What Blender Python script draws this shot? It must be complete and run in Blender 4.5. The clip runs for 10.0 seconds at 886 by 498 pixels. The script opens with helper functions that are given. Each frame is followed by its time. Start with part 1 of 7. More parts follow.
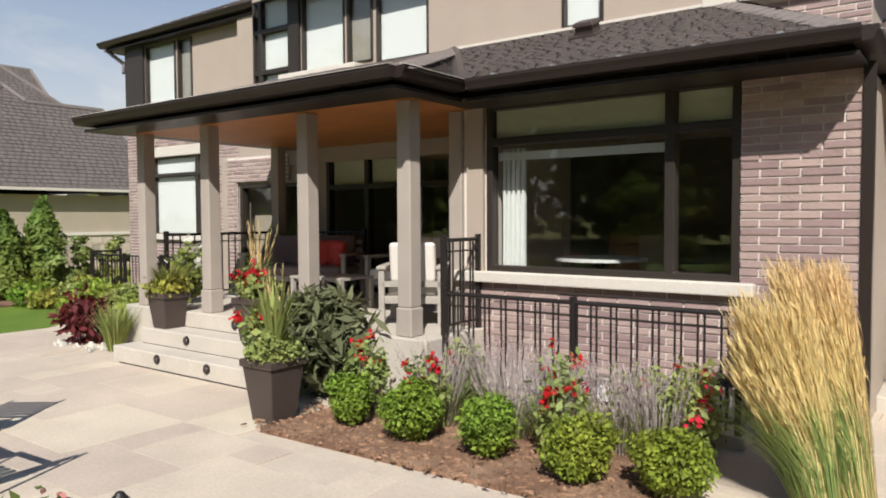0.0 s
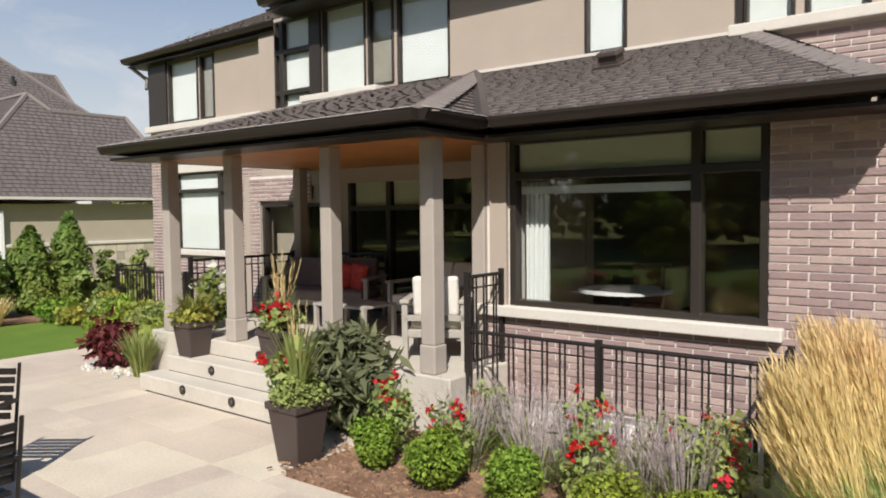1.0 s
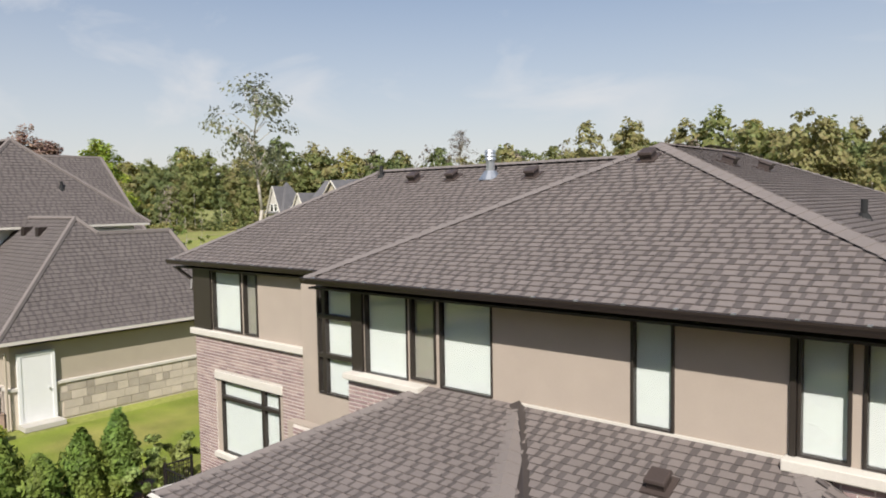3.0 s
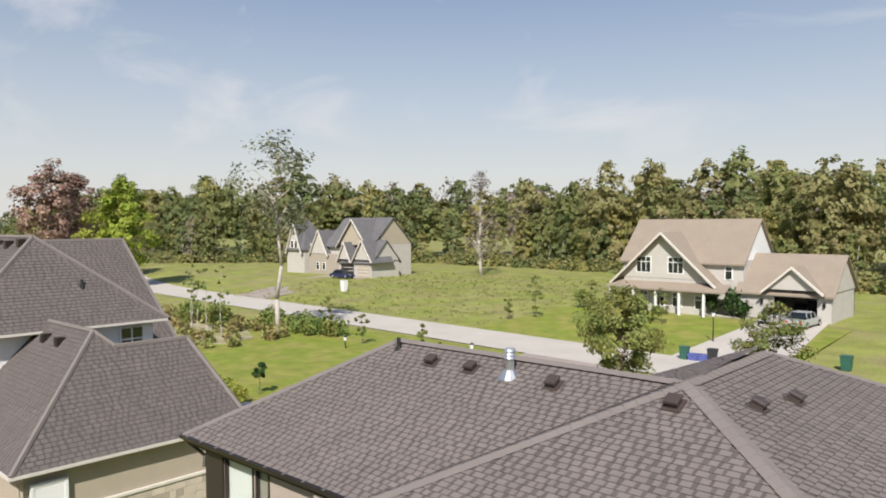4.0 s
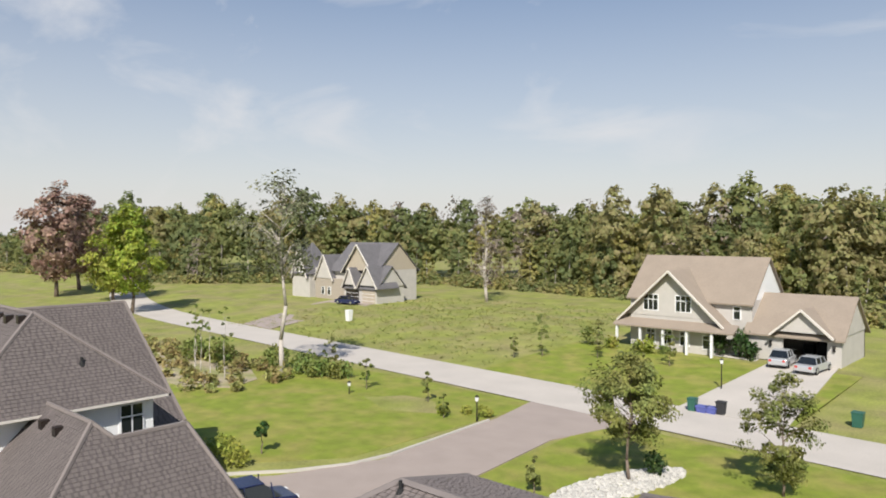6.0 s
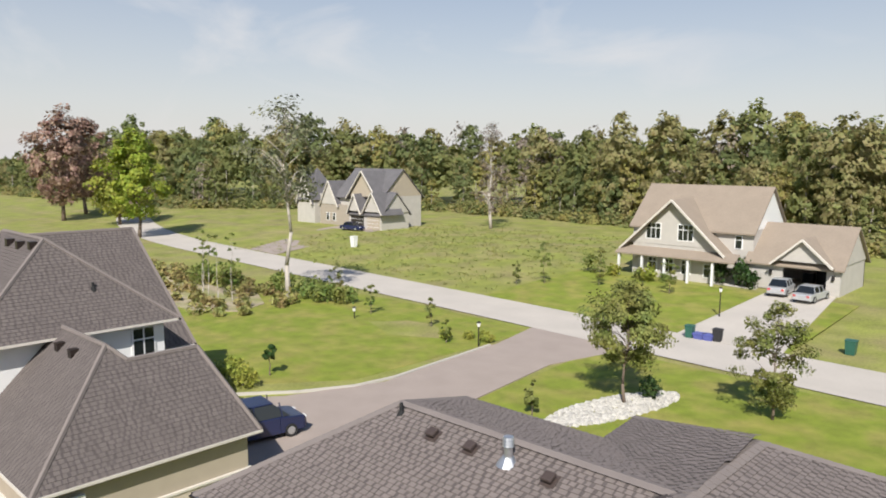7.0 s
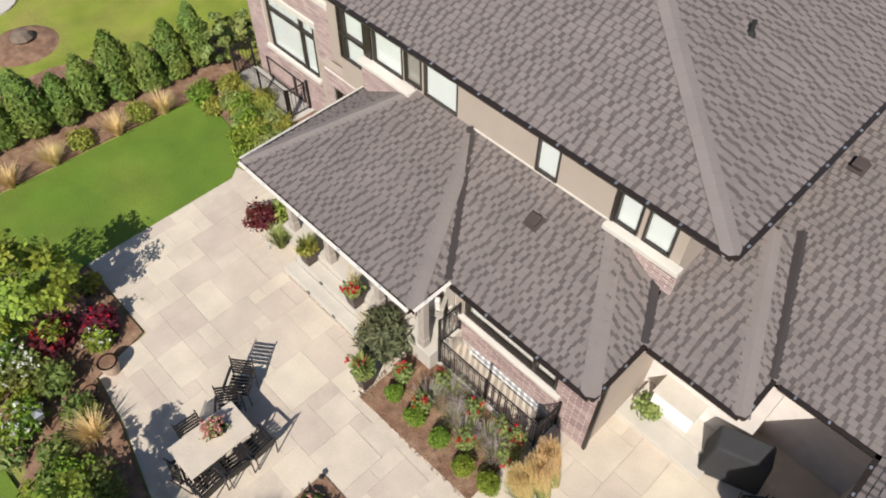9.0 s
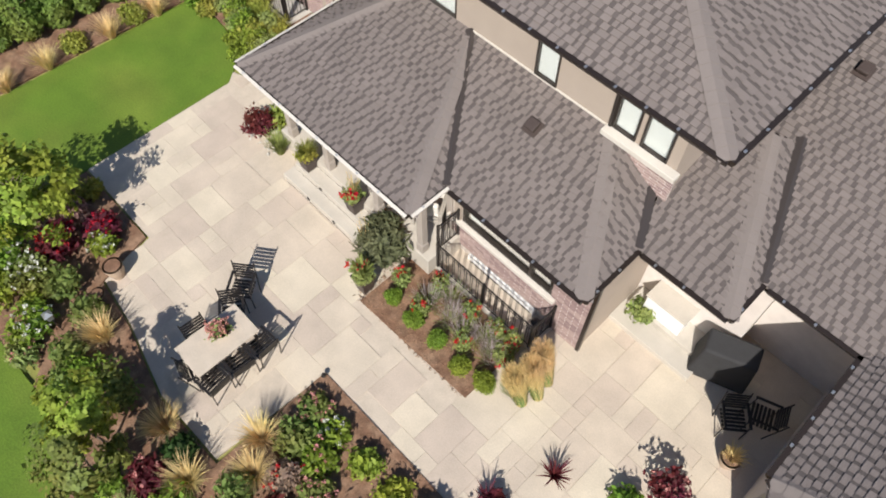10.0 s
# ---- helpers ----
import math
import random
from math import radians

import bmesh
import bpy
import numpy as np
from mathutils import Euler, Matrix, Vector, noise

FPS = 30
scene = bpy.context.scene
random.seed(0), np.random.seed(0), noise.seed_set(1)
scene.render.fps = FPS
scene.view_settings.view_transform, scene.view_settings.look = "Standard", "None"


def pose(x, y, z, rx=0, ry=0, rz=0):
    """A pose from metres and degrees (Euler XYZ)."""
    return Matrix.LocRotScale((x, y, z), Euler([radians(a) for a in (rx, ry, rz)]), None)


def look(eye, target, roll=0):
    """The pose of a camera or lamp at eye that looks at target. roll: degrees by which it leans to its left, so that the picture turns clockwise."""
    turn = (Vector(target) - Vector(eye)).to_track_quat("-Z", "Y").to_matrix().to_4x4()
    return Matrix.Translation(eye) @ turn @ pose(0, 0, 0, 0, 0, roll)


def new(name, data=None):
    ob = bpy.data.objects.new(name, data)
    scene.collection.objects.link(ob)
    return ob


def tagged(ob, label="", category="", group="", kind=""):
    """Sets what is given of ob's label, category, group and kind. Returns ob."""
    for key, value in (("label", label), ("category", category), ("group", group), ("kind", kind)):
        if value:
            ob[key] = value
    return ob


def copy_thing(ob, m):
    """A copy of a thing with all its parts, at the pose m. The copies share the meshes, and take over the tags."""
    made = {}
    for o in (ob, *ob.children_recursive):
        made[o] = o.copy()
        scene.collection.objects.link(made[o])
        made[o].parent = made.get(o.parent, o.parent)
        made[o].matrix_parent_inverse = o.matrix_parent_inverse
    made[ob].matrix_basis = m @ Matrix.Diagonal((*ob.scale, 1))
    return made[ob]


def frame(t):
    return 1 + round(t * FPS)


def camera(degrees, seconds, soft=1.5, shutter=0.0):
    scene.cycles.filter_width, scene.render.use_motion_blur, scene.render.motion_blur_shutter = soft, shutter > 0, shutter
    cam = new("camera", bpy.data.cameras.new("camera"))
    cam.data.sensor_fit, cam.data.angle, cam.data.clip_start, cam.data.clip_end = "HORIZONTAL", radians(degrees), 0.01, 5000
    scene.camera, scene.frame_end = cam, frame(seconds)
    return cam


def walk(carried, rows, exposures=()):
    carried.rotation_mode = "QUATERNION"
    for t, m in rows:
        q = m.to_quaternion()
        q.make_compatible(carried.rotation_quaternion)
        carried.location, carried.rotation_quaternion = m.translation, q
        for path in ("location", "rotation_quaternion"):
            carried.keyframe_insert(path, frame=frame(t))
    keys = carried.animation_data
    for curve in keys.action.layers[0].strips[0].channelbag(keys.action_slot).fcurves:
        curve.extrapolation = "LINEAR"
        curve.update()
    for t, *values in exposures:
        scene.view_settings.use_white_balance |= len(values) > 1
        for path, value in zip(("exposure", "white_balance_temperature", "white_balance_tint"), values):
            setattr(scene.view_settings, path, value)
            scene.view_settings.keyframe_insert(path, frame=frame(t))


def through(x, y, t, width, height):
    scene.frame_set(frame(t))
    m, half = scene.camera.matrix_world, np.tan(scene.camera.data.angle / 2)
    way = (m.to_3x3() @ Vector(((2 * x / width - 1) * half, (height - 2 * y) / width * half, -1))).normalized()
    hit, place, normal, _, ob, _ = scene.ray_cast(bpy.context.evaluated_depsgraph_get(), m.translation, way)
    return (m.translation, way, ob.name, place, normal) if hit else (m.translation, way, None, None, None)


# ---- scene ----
cam = camera(62.9, 10.0, soft=1.9)
PATH = [
    (0, (0.583, 0.803, 1.728), (-0.603, 2.411, 1.639), -0.3),
    (0.5, (0.579, 0.776, 1.733), (-0.626, 2.37, 1.641), -0.3),
    (1, (0.535, 0.813, 2.133), (-0.694, 2.388, 2.03), -0.6),
    (1.5, (0.445, 0.875, 2.952), (-0.807, 2.431, 2.85), -0.5),
    (2, (0.366, 0.944, 4.097), (-0.904, 2.485, 3.985), -0.6),
    (2.5, (0.387, 0.93, 5.348), (-0.903, 2.453, 5.216), -1.0),
    (3, (0.336, 1.015, 6.756), (-0.97, 2.525, 6.627), -1.0),
    (4.5, (-0.016, 1.618, 11.802), (-1.371, 3.088, 11.752), -0.0),
    (5, (0.003, 1.737, 12.727), (-1.349, 3.21, 12.681), 0.0),
    (6.5, (-0.39, 1.895, 13.224), (-1.758, 3.353, 13.171), 0.1),
    (7, (0.066, 1.674, 13.353), (-1.293, 3.12, 13.103), 0.3),
    (7.5, (0.729, 1.216, 13.56), (-0.571, 2.597, 12.928), 0.6),
    (8, (1.183, 0.919, 13.721), (-0.012, 2.182, 12.733), 0.5),
    (8.5, (1.731, 0.733, 13.788), (0.67, 1.832, 12.497), 1.0),
    (9, (2.139, 0.817, 13.819), (1.254, 1.699, 12.257), 0.6),
    (9.5, (2.323, 0.795, 13.888), (1.58, 1.53, 12.183), 0.6),
    (10, (2.308, 0.793, 13.853), (1.562, 1.528, 12.15), 0.5),
]
walk(cam, [(t, look(eye, target, roll)) for t, eye, target, roll in PATH])

# ---- sky, sun and exposure ----
SUN_TO = Vector((0.53, -0.81, 0.90)).normalized()
world = bpy.data.worlds.new("sky")
scene.world = world
world.use_nodes = True
wn, wl = world.node_tree.nodes, world.node_tree.links
sky = wn.new("ShaderNodeTexSky")
sky.sky_type, sky.sun_disc = "NISHITA", False
sky.sun_elevation = math.asin(SUN_TO.z)
sky.sun_rotation = math.atan2(SUN_TO.x, SUN_TO.y)
sky.dust_density, sky.ozone_density, sky.air_density = 1.0, 2.0, 1.0
coords = wn.new("ShaderNodeTexCoord")
stretch = wn.new("ShaderNodeMapping")
stretch.inputs["Rotation"].default_value = (0.25, 0.5, 0.6)
stretch.inputs["Scale"].default_value = (1.1, 4.5, 7.0)
cirrus = wn.new("ShaderNodeTexNoise")
cirrus.inputs["Scale"].default_value, cirrus.inputs["Detail"].default_value = 1.3, 7.0
cirrus.inputs["Roughness"].default_value, cirrus.inputs["Distortion"].default_value = 0.55, 0.6
veil = wn.new("ShaderNodeMapRange")
for key, value in (("From Min", 0.50), ("From Max", 0.76), ("To Min", 0.0), ("To Max", 0.75)):
    veil.inputs[key].default_value = value
cloud_mix = wn.new("ShaderNodeMix")
cloud_mix.data_type = "RGBA"
cloud_mix.inputs["B"].default_value = (11.0, 11.2, 11.6, 1)
wl.new(coords.outputs["Generated"], stretch.inputs["Vector"])
wl.new(stretch.outputs["Vector"], cirrus.inputs["Vector"])
wl.new(cirrus.outputs["Fac"], veil.inputs["Value"])
wl.new(veil.outputs["Result"], cloud_mix.inputs["Factor"])
deep = wn.new("ShaderNodeHueSaturation")
deep.inputs["Saturation"].default_value, deep.inputs["Value"].default_value = 1.5, 1.3
wl.new(sky.outputs["Color"], deep.inputs["Color"])
wl.new(deep.outputs["Color"], cloud_mix.inputs["A"])
up = wn.new("ShaderNodeSeparateXYZ")
haze = wn.new("ShaderNodeMapRange")
for key, value in (("From Min", 0.0), ("From Max", 0.50), ("To Min", 0.88), ("To Max", 0.0)):
    haze.inputs[key].default_value = value
haze_mix = wn.new("ShaderNodeMix")
haze_mix.data_type = "RGBA"
haze_mix.inputs["B"].default_value = (10.5, 10.2, 10.15, 1)
wl.new(coords.outputs["Generated"], up.inputs["Vector"])
wl.new(up.outputs["Z"], haze.inputs["Value"])
wl.new(haze.outputs["Result"], haze_mix.inputs["Factor"])
wl.new(cloud_mix.outputs["Result"], haze_mix.inputs["A"])
wl.new(haze_mix.outputs["Result"], wn["Background"].inputs["Color"])
wn["Background"].inputs["Strength"].default_value = 0.059
sun = new("sun", bpy.data.lights.new("sun", "SUN"))
sun.data.energy, sun.data.angle, sun.data.color = 5.0, radians(0.53), (1.0, 0.95, 0.88)
sun.matrix_world = look(SUN_TO * 60, (0, 0, 0))
scene.view_settings.exposure = 0.31

# ---- materials ----
def mat(name, col, rough=0.75, var=0.18, scale=3.0, fine=60.0, bump=0.15, piece=0.0, metal=0.0, warm=0.0, spec=0.4, stain=None, dark=0.0):
    """A surface with coarse and fine variation; piece: spread between separate pieces; stain: a second colour in patches."""
    m = bpy.data.materials.new(name)
    m.use_nodes = True
    n, l = m.node_tree.nodes, m.node_tree.links
    b = n["Principled BSDF"]
    b.inputs["Roughness"].default_value, b.inputs["Metallic"].default_value = rough, metal
    b.inputs["Specular IOR Level"].default_value = spec
    geo = n.new("ShaderNodeNewGeometry")
    big, small = n.new("ShaderNodeTexNoise"), n.new("ShaderNodeTexNoise")
    big.inputs["Scale"].default_value, big.inputs["Detail"].default_value = scale, 5.0
    small.inputs["Scale"].default_value, small.inputs["Detail"].default_value = fine, 3.0
    for t in (big, small):
        l.new(geo.outputs["Position"], t.inputs["Vector"])
    add = n.new("ShaderNodeMath")
    add.operation = "ADD"
    l.new(big.outputs["Fac"], add.inputs[0])
    l.new(small.outputs["Fac"], add.inputs[1])
    rng = n.new("ShaderNodeMapRange")
    for key, value in (("From Min", 0.6), ("From Max", 1.4), ("To Min", 1 - var), ("To Max", 1 + var)):
        rng.inputs[key].default_value = value
    l.new(add.outputs[0], rng.inputs["Value"])
    value = rng.outputs["Result"]
    hsv = n.new("ShaderNodeHueSaturation")
    hsv.inputs["Color"].default_value = (*col, 1)
    if stain:
        patch = n.new("ShaderNodeTexNoise")
        patch.inputs["Scale"].default_value, patch.inputs["Detail"].default_value = scale * 0.45, 6.0
        l.new(geo.outputs["Position"], patch.inputs["Vector"])
        sr = n.new("ShaderNodeMapRange")
        sr.inputs["From Min"].default_value, sr.inputs["From Max"].default_value = 0.42, 0.66
        l.new(patch.outputs["Fac"], sr.inputs["Value"])
        mx = n.new("ShaderNodeMix")
        mx.data_type = "RGBA"
        mx.inputs["A"].default_value, mx.inputs["B"].default_value = (*col, 1), (*stain, 1)
        l.new(sr.outputs["Result"], mx.inputs["Factor"])
        l.new(mx.outputs["Result"], hsv.inputs["Color"])
    if piece:
        info = n.new("ShaderNodeObjectInfo")
        both = n.new("ShaderNodeMath")
        both.operation = "ADD"
        l.new(info.outputs["Random"], both.inputs[0])
        l.new(geo.outputs["Random Per Island"], both.inputs[1])
        frac = n.new("ShaderNodeMath")
        frac.operation = "FRACT"
        l.new(both.outputs[0], frac.inputs[0])
        pr = n.new("ShaderNodeMapRange")
        pr.inputs["To Min"].default_value, pr.inputs["To Max"].default_value = 1 - piece, 1 + piece
        l.new(frac.outputs[0], pr.inputs["Value"])
        if dark:
            dr = n.new("ShaderNodeMapRange")
            for key, v in (("From Min", 0.66), ("From Max", 0.70), ("To Min", 1.0), ("To Max", 1 - dark)):
                dr.inputs[key].default_value = v
            l.new(frac.outputs[0], dr.inputs["Value"])
            dm = n.new("ShaderNodeMath")
            dm.operation = "MULTIPLY"
            l.new(value, dm.inputs[0])
            l.new(dr.outputs["Result"], dm.inputs[1])
            value = dm.outputs[0]
        mul = n.new("ShaderNodeMath")
        mul.operation = "MULTIPLY"
        l.new(value, mul.inputs[0])
        l.new(pr.outputs["Result"], mul.inputs[1])
        value = mul.outputs[0]
        if warm:
            hr = n.new("ShaderNodeMapRange")
            hr.inputs["To Min"].default_value, hr.inputs["To Max"].default_value = 0.5 - warm, 0.5 + warm
            l.new(frac.outputs[0], hr.inputs["Value"])
            l.new(hr.outputs["Result"], hsv.inputs["Hue"])
    l.new(value, hsv.inputs["Value"])
    l.new(hsv.outputs["Color"], b.inputs["Base Color"])
    if bump:
        bp = n.new("ShaderNodeBump")
        bp.inputs["Strength"].default_value, bp.inputs["Distance"].default_value = bump, 0.02
        l.new(small.outputs["Fac"], bp.inputs["Height"])
        l.new(bp.outputs["Normal"], b.inputs["Normal"])
    return m


def leaf_mat(name, col, spread=0.4, hue=0.03, through=0.35):
    m = bpy.data.materials.new(name)
    m.use_nodes = True
    n, l = m.node_tree.nodes, m.node_tree.links
    geo, info = n.new("ShaderNodeNewGeometry"), n.new("ShaderNodeObjectInfo")
    hsv = n.new("ShaderNodeHueSaturation")
    hsv.inputs["Color"].default_value = (*col, 1)
    a, h = n.new("ShaderNodeMapRange"), n.new("ShaderNodeMapRange")
    a.inputs["To Min"].default_value, a.inputs["To Max"].default_value = 1 - spread, 1 + spread
    h.inputs["To Min"].default_value, h.inputs["To Max"].default_value = 0.5 - hue, 0.5 + hue
    l.new(geo.outputs["Random Per Island"], a.inputs["Value"])
    patch = n.new("ShaderNodeTexNoise")
    patch.inputs["Scale"].default_value = 0.9
    l.new(geo.outputs["Position"], patch.inputs["Vector"])
    h.inputs["From Min"].default_value, h.inputs["From Max"].default_value = 0.3, 0.7
    l.new(patch.outputs["Fac"], h.inputs["Value"])
    l.new(a.outputs["Result"], hsv.inputs["Value"])
    l.new(h.outputs["Result"], hsv.inputs["Hue"])
    b = n["Principled BSDF"]
    b.inputs["Roughness"].default_value, b.inputs["Specular IOR Level"].default_value = 0.6, 0.25
    tr, mix = n.new("ShaderNodeBsdfTranslucent"), n.new("ShaderNodeMixShader")
    l.new(hsv.outputs["Color"], b.inputs["Base Color"])
    l.new(hsv.outputs["Color"], tr.inputs["Color"])
    mix.inputs["Fac"].default_value = through
    l.new(b.outputs["BSDF"], mix.inputs[1])
    l.new(tr.outputs["BSDF"], mix.inputs[2])
    l.new(mix.outputs["Shader"], n["Material Output"].inputs["Surface"])
    return m


def glass_mat(name, tint=(0.92, 0.94, 0.93)):
    m = bpy.data.materials.new(name)
    m.use_nodes = True
    n, l = m.node_tree.nodes, m.node_tree.links
    n.remove(n["Principled BSDF"])
    edge, gl, tr, mix = n.new("ShaderNodeLayerWeight"), n.new("ShaderNodeBsdfGlossy"), n.new("ShaderNodeBsdfTransparent"), n.new("ShaderNodeMixShader")
    power, fres = n.new("ShaderNodeMath"), n.new("ShaderNodeMapRange")
    power.operation = "POWER"
    power.inputs[1].default_value = 5.0
    fres.inputs["To Min"].default_value, fres.inputs["To Max"].default_value = 0.07, 1.0
    l.new(edge.outputs["Facing"], power.inputs[0])
    l.new(power.outputs[0], fres.inputs["Value"])
    gl.inputs["Roughness"].default_value = 0.01
    tr.inputs["Color"].default_value = (*tint, 1)
    l.new(fres.outputs["Result"], mix.inputs["Fac"])
    l.new(tr.outputs["BSDF"], mix.inputs[1])
    l.new(gl.outputs["BSDF"], mix.inputs[2])
    l.new(mix.outputs["Shader"], n["Material Output"].inputs["Surface"])
    return m


GRASS_SIDE = mat("watered_lawn_grass", (0.092, 0.16, 0.014), 0.9, 0.3, 0.9, 25, 0.5, stain=(0.13, 0.18, 0.022))
GRASS = mat("lawn_grass", (0.18, 0.22, 0.024), 0.9, 0.35, 0.9, 25, 0.5, stain=(0.25, 0.235, 0.055))
MEADOW = mat("meadow_ground", (0.22, 0.24, 0.05), 0.95, 0.4, 0.35, 6, 0.6, stain=(0.25, 0.22, 0.09))
SOIL = mat("bark_mulch", (0.19, 0.105, 0.065), 0.95, 0.5, 6, 55, 0.9, stain=(0.27, 0.17, 0.11))
STONE = mat("patio_flagstone", (0.49, 0.42, 0.34), 0.8, 0.16, 1.6, 40, 0.12, piece=0.09, warm=0.012, stain=(0.555, 0.475, 0.38))
JOINT = mat("patio_joint_sand", (0.50, 0.43, 0.35), 0.95, 0.15, 4, 60, 0.3)
STEP = mat("limestone_step", (0.49, 0.45, 0.39), 0.75, 0.12, 3, 50, 0.12)
SILL = mat("pale_limestone_sill", (0.60, 0.56, 0.50), 0.75, 0.08, 3, 50, 0.1)
BRICK = mat("mauve_brown_brick", (0.345, 0.252, 0.236), 0.85, 0.14, 5, 70, 0.3, piece=0.22, warm=0.015)
MORTAR = mat("pale_mortar", (0.66, 0.60, 0.55), 0.95, 0.1, 5, 70, 0.4)
STUCCO = mat("taupe_stucco", (0.40, 0.335, 0.28), 0.9, 0.06, 2, 120, 0.25)
COLUMN = mat("grey_beige_column", (0.37, 0.325, 0.285), 0.8, 0.09, 3, 90, 0.15)
SHINGLE = mat("brown_grey_asphalt_shingle", (0.190, 0.161, 0.149), 0.95, 0.12, 1.2, 90, 0.5, piece=0.06)
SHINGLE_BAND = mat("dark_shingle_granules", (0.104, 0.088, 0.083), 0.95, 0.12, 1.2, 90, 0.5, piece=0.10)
RIDGE = mat("shingle_ridge_cap", (0.198, 0.170, 0.157), 0.95, 0.12, 1.5, 90, 0.4)
SHINGLE_B = mat("charcoal_brown_shingle", (0.135, 0.115, 0.108), 0.95, 0.15, 1.6, 40, 0.5, piece=0.06)
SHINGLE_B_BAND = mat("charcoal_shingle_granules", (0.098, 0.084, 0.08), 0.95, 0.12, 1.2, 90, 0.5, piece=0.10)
SHINGLE_C = mat("tan_shingle", (0.27, 0.222, 0.175), 0.95, 0.10, 0.8, 6, 0.3)
SHINGLE_D = mat("slate_grey_shingle", (0.125, 0.12, 0.125), 0.95, 0.2, 0.8, 6, 0.3)
FASCIA = mat("dark_brown_aluminium", (0.024, 0.017, 0.014), 0.42, 0.1, 3, 60, 0.05)
METAL = mat("black_iron_paint", (0.018, 0.015, 0.014), 0.45, 0.15, 6, 80, 0.1)
FLASH = mat("dark_valley_metal", (0.05, 0.042, 0.04), 0.4, 0.1, 3, 60, 0.05)
GALV = mat("galvanised_metal", (0.55, 0.56, 0.57), 0.35, 0.15, 6, 60, 0.05, metal=0.8)
SOFFIT = mat("cedar_soffit", (0.42, 0.16, 0.045), 0.5, 0.25, 2, 30, 0.15)
FRAME = mat("black_brown_window_frame", (0.032, 0.026, 0.022), 0.4, 0.1, 4, 60, 0.05)
BLIND = mat("white_roller_blind", (0.78, 0.79, 0.78), 0.85, 0.05, 3, 150, 0.1)
SHADE = mat("olive_roman_shade", (0.78, 0.78, 0.60), 0.9, 0.08, 3, 80, 0.1)
ROOM = mat("interior_paint", (0.30, 0.26, 0.22), 0.85, 0.06, 2, 60, 0.05)
FLOORWOOD = mat("interior_wood_floor", (0.22, 0.12, 0.065), 0.4, 0.2, 3, 40, 0.05)
GLASS = glass_mat("window_glass")
PLANTER = mat("dark_brown_resin", (0.062, 0.046, 0.041), 0.5, 0.12, 5, 80, 0.1)
TERRA = mat("pale_clay_pot", (0.45, 0.34, 0.25), 0.8, 0.12, 8, 80, 0.15)
WICKER = mat("grey_weathered_frame", (0.36, 0.33, 0.29), 0.7, 0.15, 8, 90, 0.3)
CUSHION = mat("cream_cushion_fabric", (0.72, 0.68, 0.62), 0.95, 0.06, 6, 150, 0.25)
CUSHION_DARK = mat("mauve_grey_cushion", (0.20, 0.16, 0.16), 0.95, 0.1, 6, 150, 0.25)
RED = mat("red_patterned_fabric", (0.48, 0.06, 0.05), 0.95, 0.4, 14, 60, 0.25)
ASPHALT = mat("driveway_asphalt", (0.33, 0.275, 0.24), 0.9, 0.12, 0.5, 40, 0.2)
ROAD = mat("gravel_grey_road", (0.47, 0.43, 0.38), 0.9, 0.12, 0.3, 20, 0.2)
CONCRETE = mat("concrete", (0.48, 0.45, 0.40), 0.85, 0.1, 2, 60, 0.2)
RIVERROCK = mat("white_river_stone", (0.47, 0.45, 0.41), 0.8, 0.1, 4, 60, 0.2, piece=0.25)
SIDING = mat("tan_siding", (0.40, 0.345, 0.27), 0.8, 0.06, 2, 60, 0.1)
STONE_V = mat("buff_stone_veneer", (0.46, 0.40, 0.33), 0.85, 0.15, 3, 50, 0.4, piece=0.25)
WHITE = mat("white_paint", (0.76, 0.76, 0.75), 0.6, 0.04, 2, 60, 0.05)
CREAM = mat("cream_render", (0.46, 0.435, 0.40), 0.85, 0.10, 1, 30, 0.1)
BARK = mat("grey_brown_bark", (0.17, 0.13, 0.10), 0.95, 0.35, 6, 40, 0.8)
BARK_PALE = mat("pale_bark", (0.42, 0.38, 0.33), 0.95, 0.3, 6, 40, 0.6)
L_MAPLE = leaf_mat("maple_leaves", (0.22, 0.235, 0.07))
L_LIME = leaf_mat("lime_leaves", (0.28, 0.34, 0.05))
L_DARK = leaf_mat("dark_leaves", (0.045, 0.085, 0.022))
L_FOREST = leaf_mat("forest_leaves", (0.215, 0.26, 0.07), 0.35, 0.04, 0.45)
L_RUST = leaf_mat("rust_leaves", (0.34, 0.23, 0.18))
L_BOX = leaf_mat("boxwood_leaves", (0.185, 0.27, 0.035), 0.55)
L_RHODO = leaf_mat("rhododendron_leaves", (0.145, 0.155, 0.08), 0.5)
L_CEDAR = leaf_mat("cedar_foliage", (0.16, 0.22, 0.045), 0.45)
L_YELLOW = leaf_mat("yellow_green_leaves", (0.30, 0.32, 0.06))
L_PURPLE = leaf_mat("burgundy_leaves", (0.13, 0.025, 0.035))
L_SILVER = leaf_mat("silver_lavender_stems", (0.50, 0.43, 0.42), 0.35, 0.02)
L_STRAW = leaf_mat("straw_grass", (0.74, 0.58, 0.29), 0.3, 0.02)
L_SPIKE = leaf_mat("spike_leaves", (0.26, 0.32, 0.10), 0.4)
PETAL_RED = leaf_mat("red_petals", (0.58, 0.02, 0.03), 0.3, 0.01)
PETAL_PINK = leaf_mat("pink_petals", (0.62, 0.28, 0.26), 0.3, 0.02)
PETAL_WHITE = leaf_mat("white_petals", (0.75, 0.75, 0.68), 0.1, 0.01)
CARPAINT_NAVY = mat("navy_car_paint", (0.012, 0.018, 0.06), 0.2, 0.05, 3, 60, 0.0, spec=0.7)
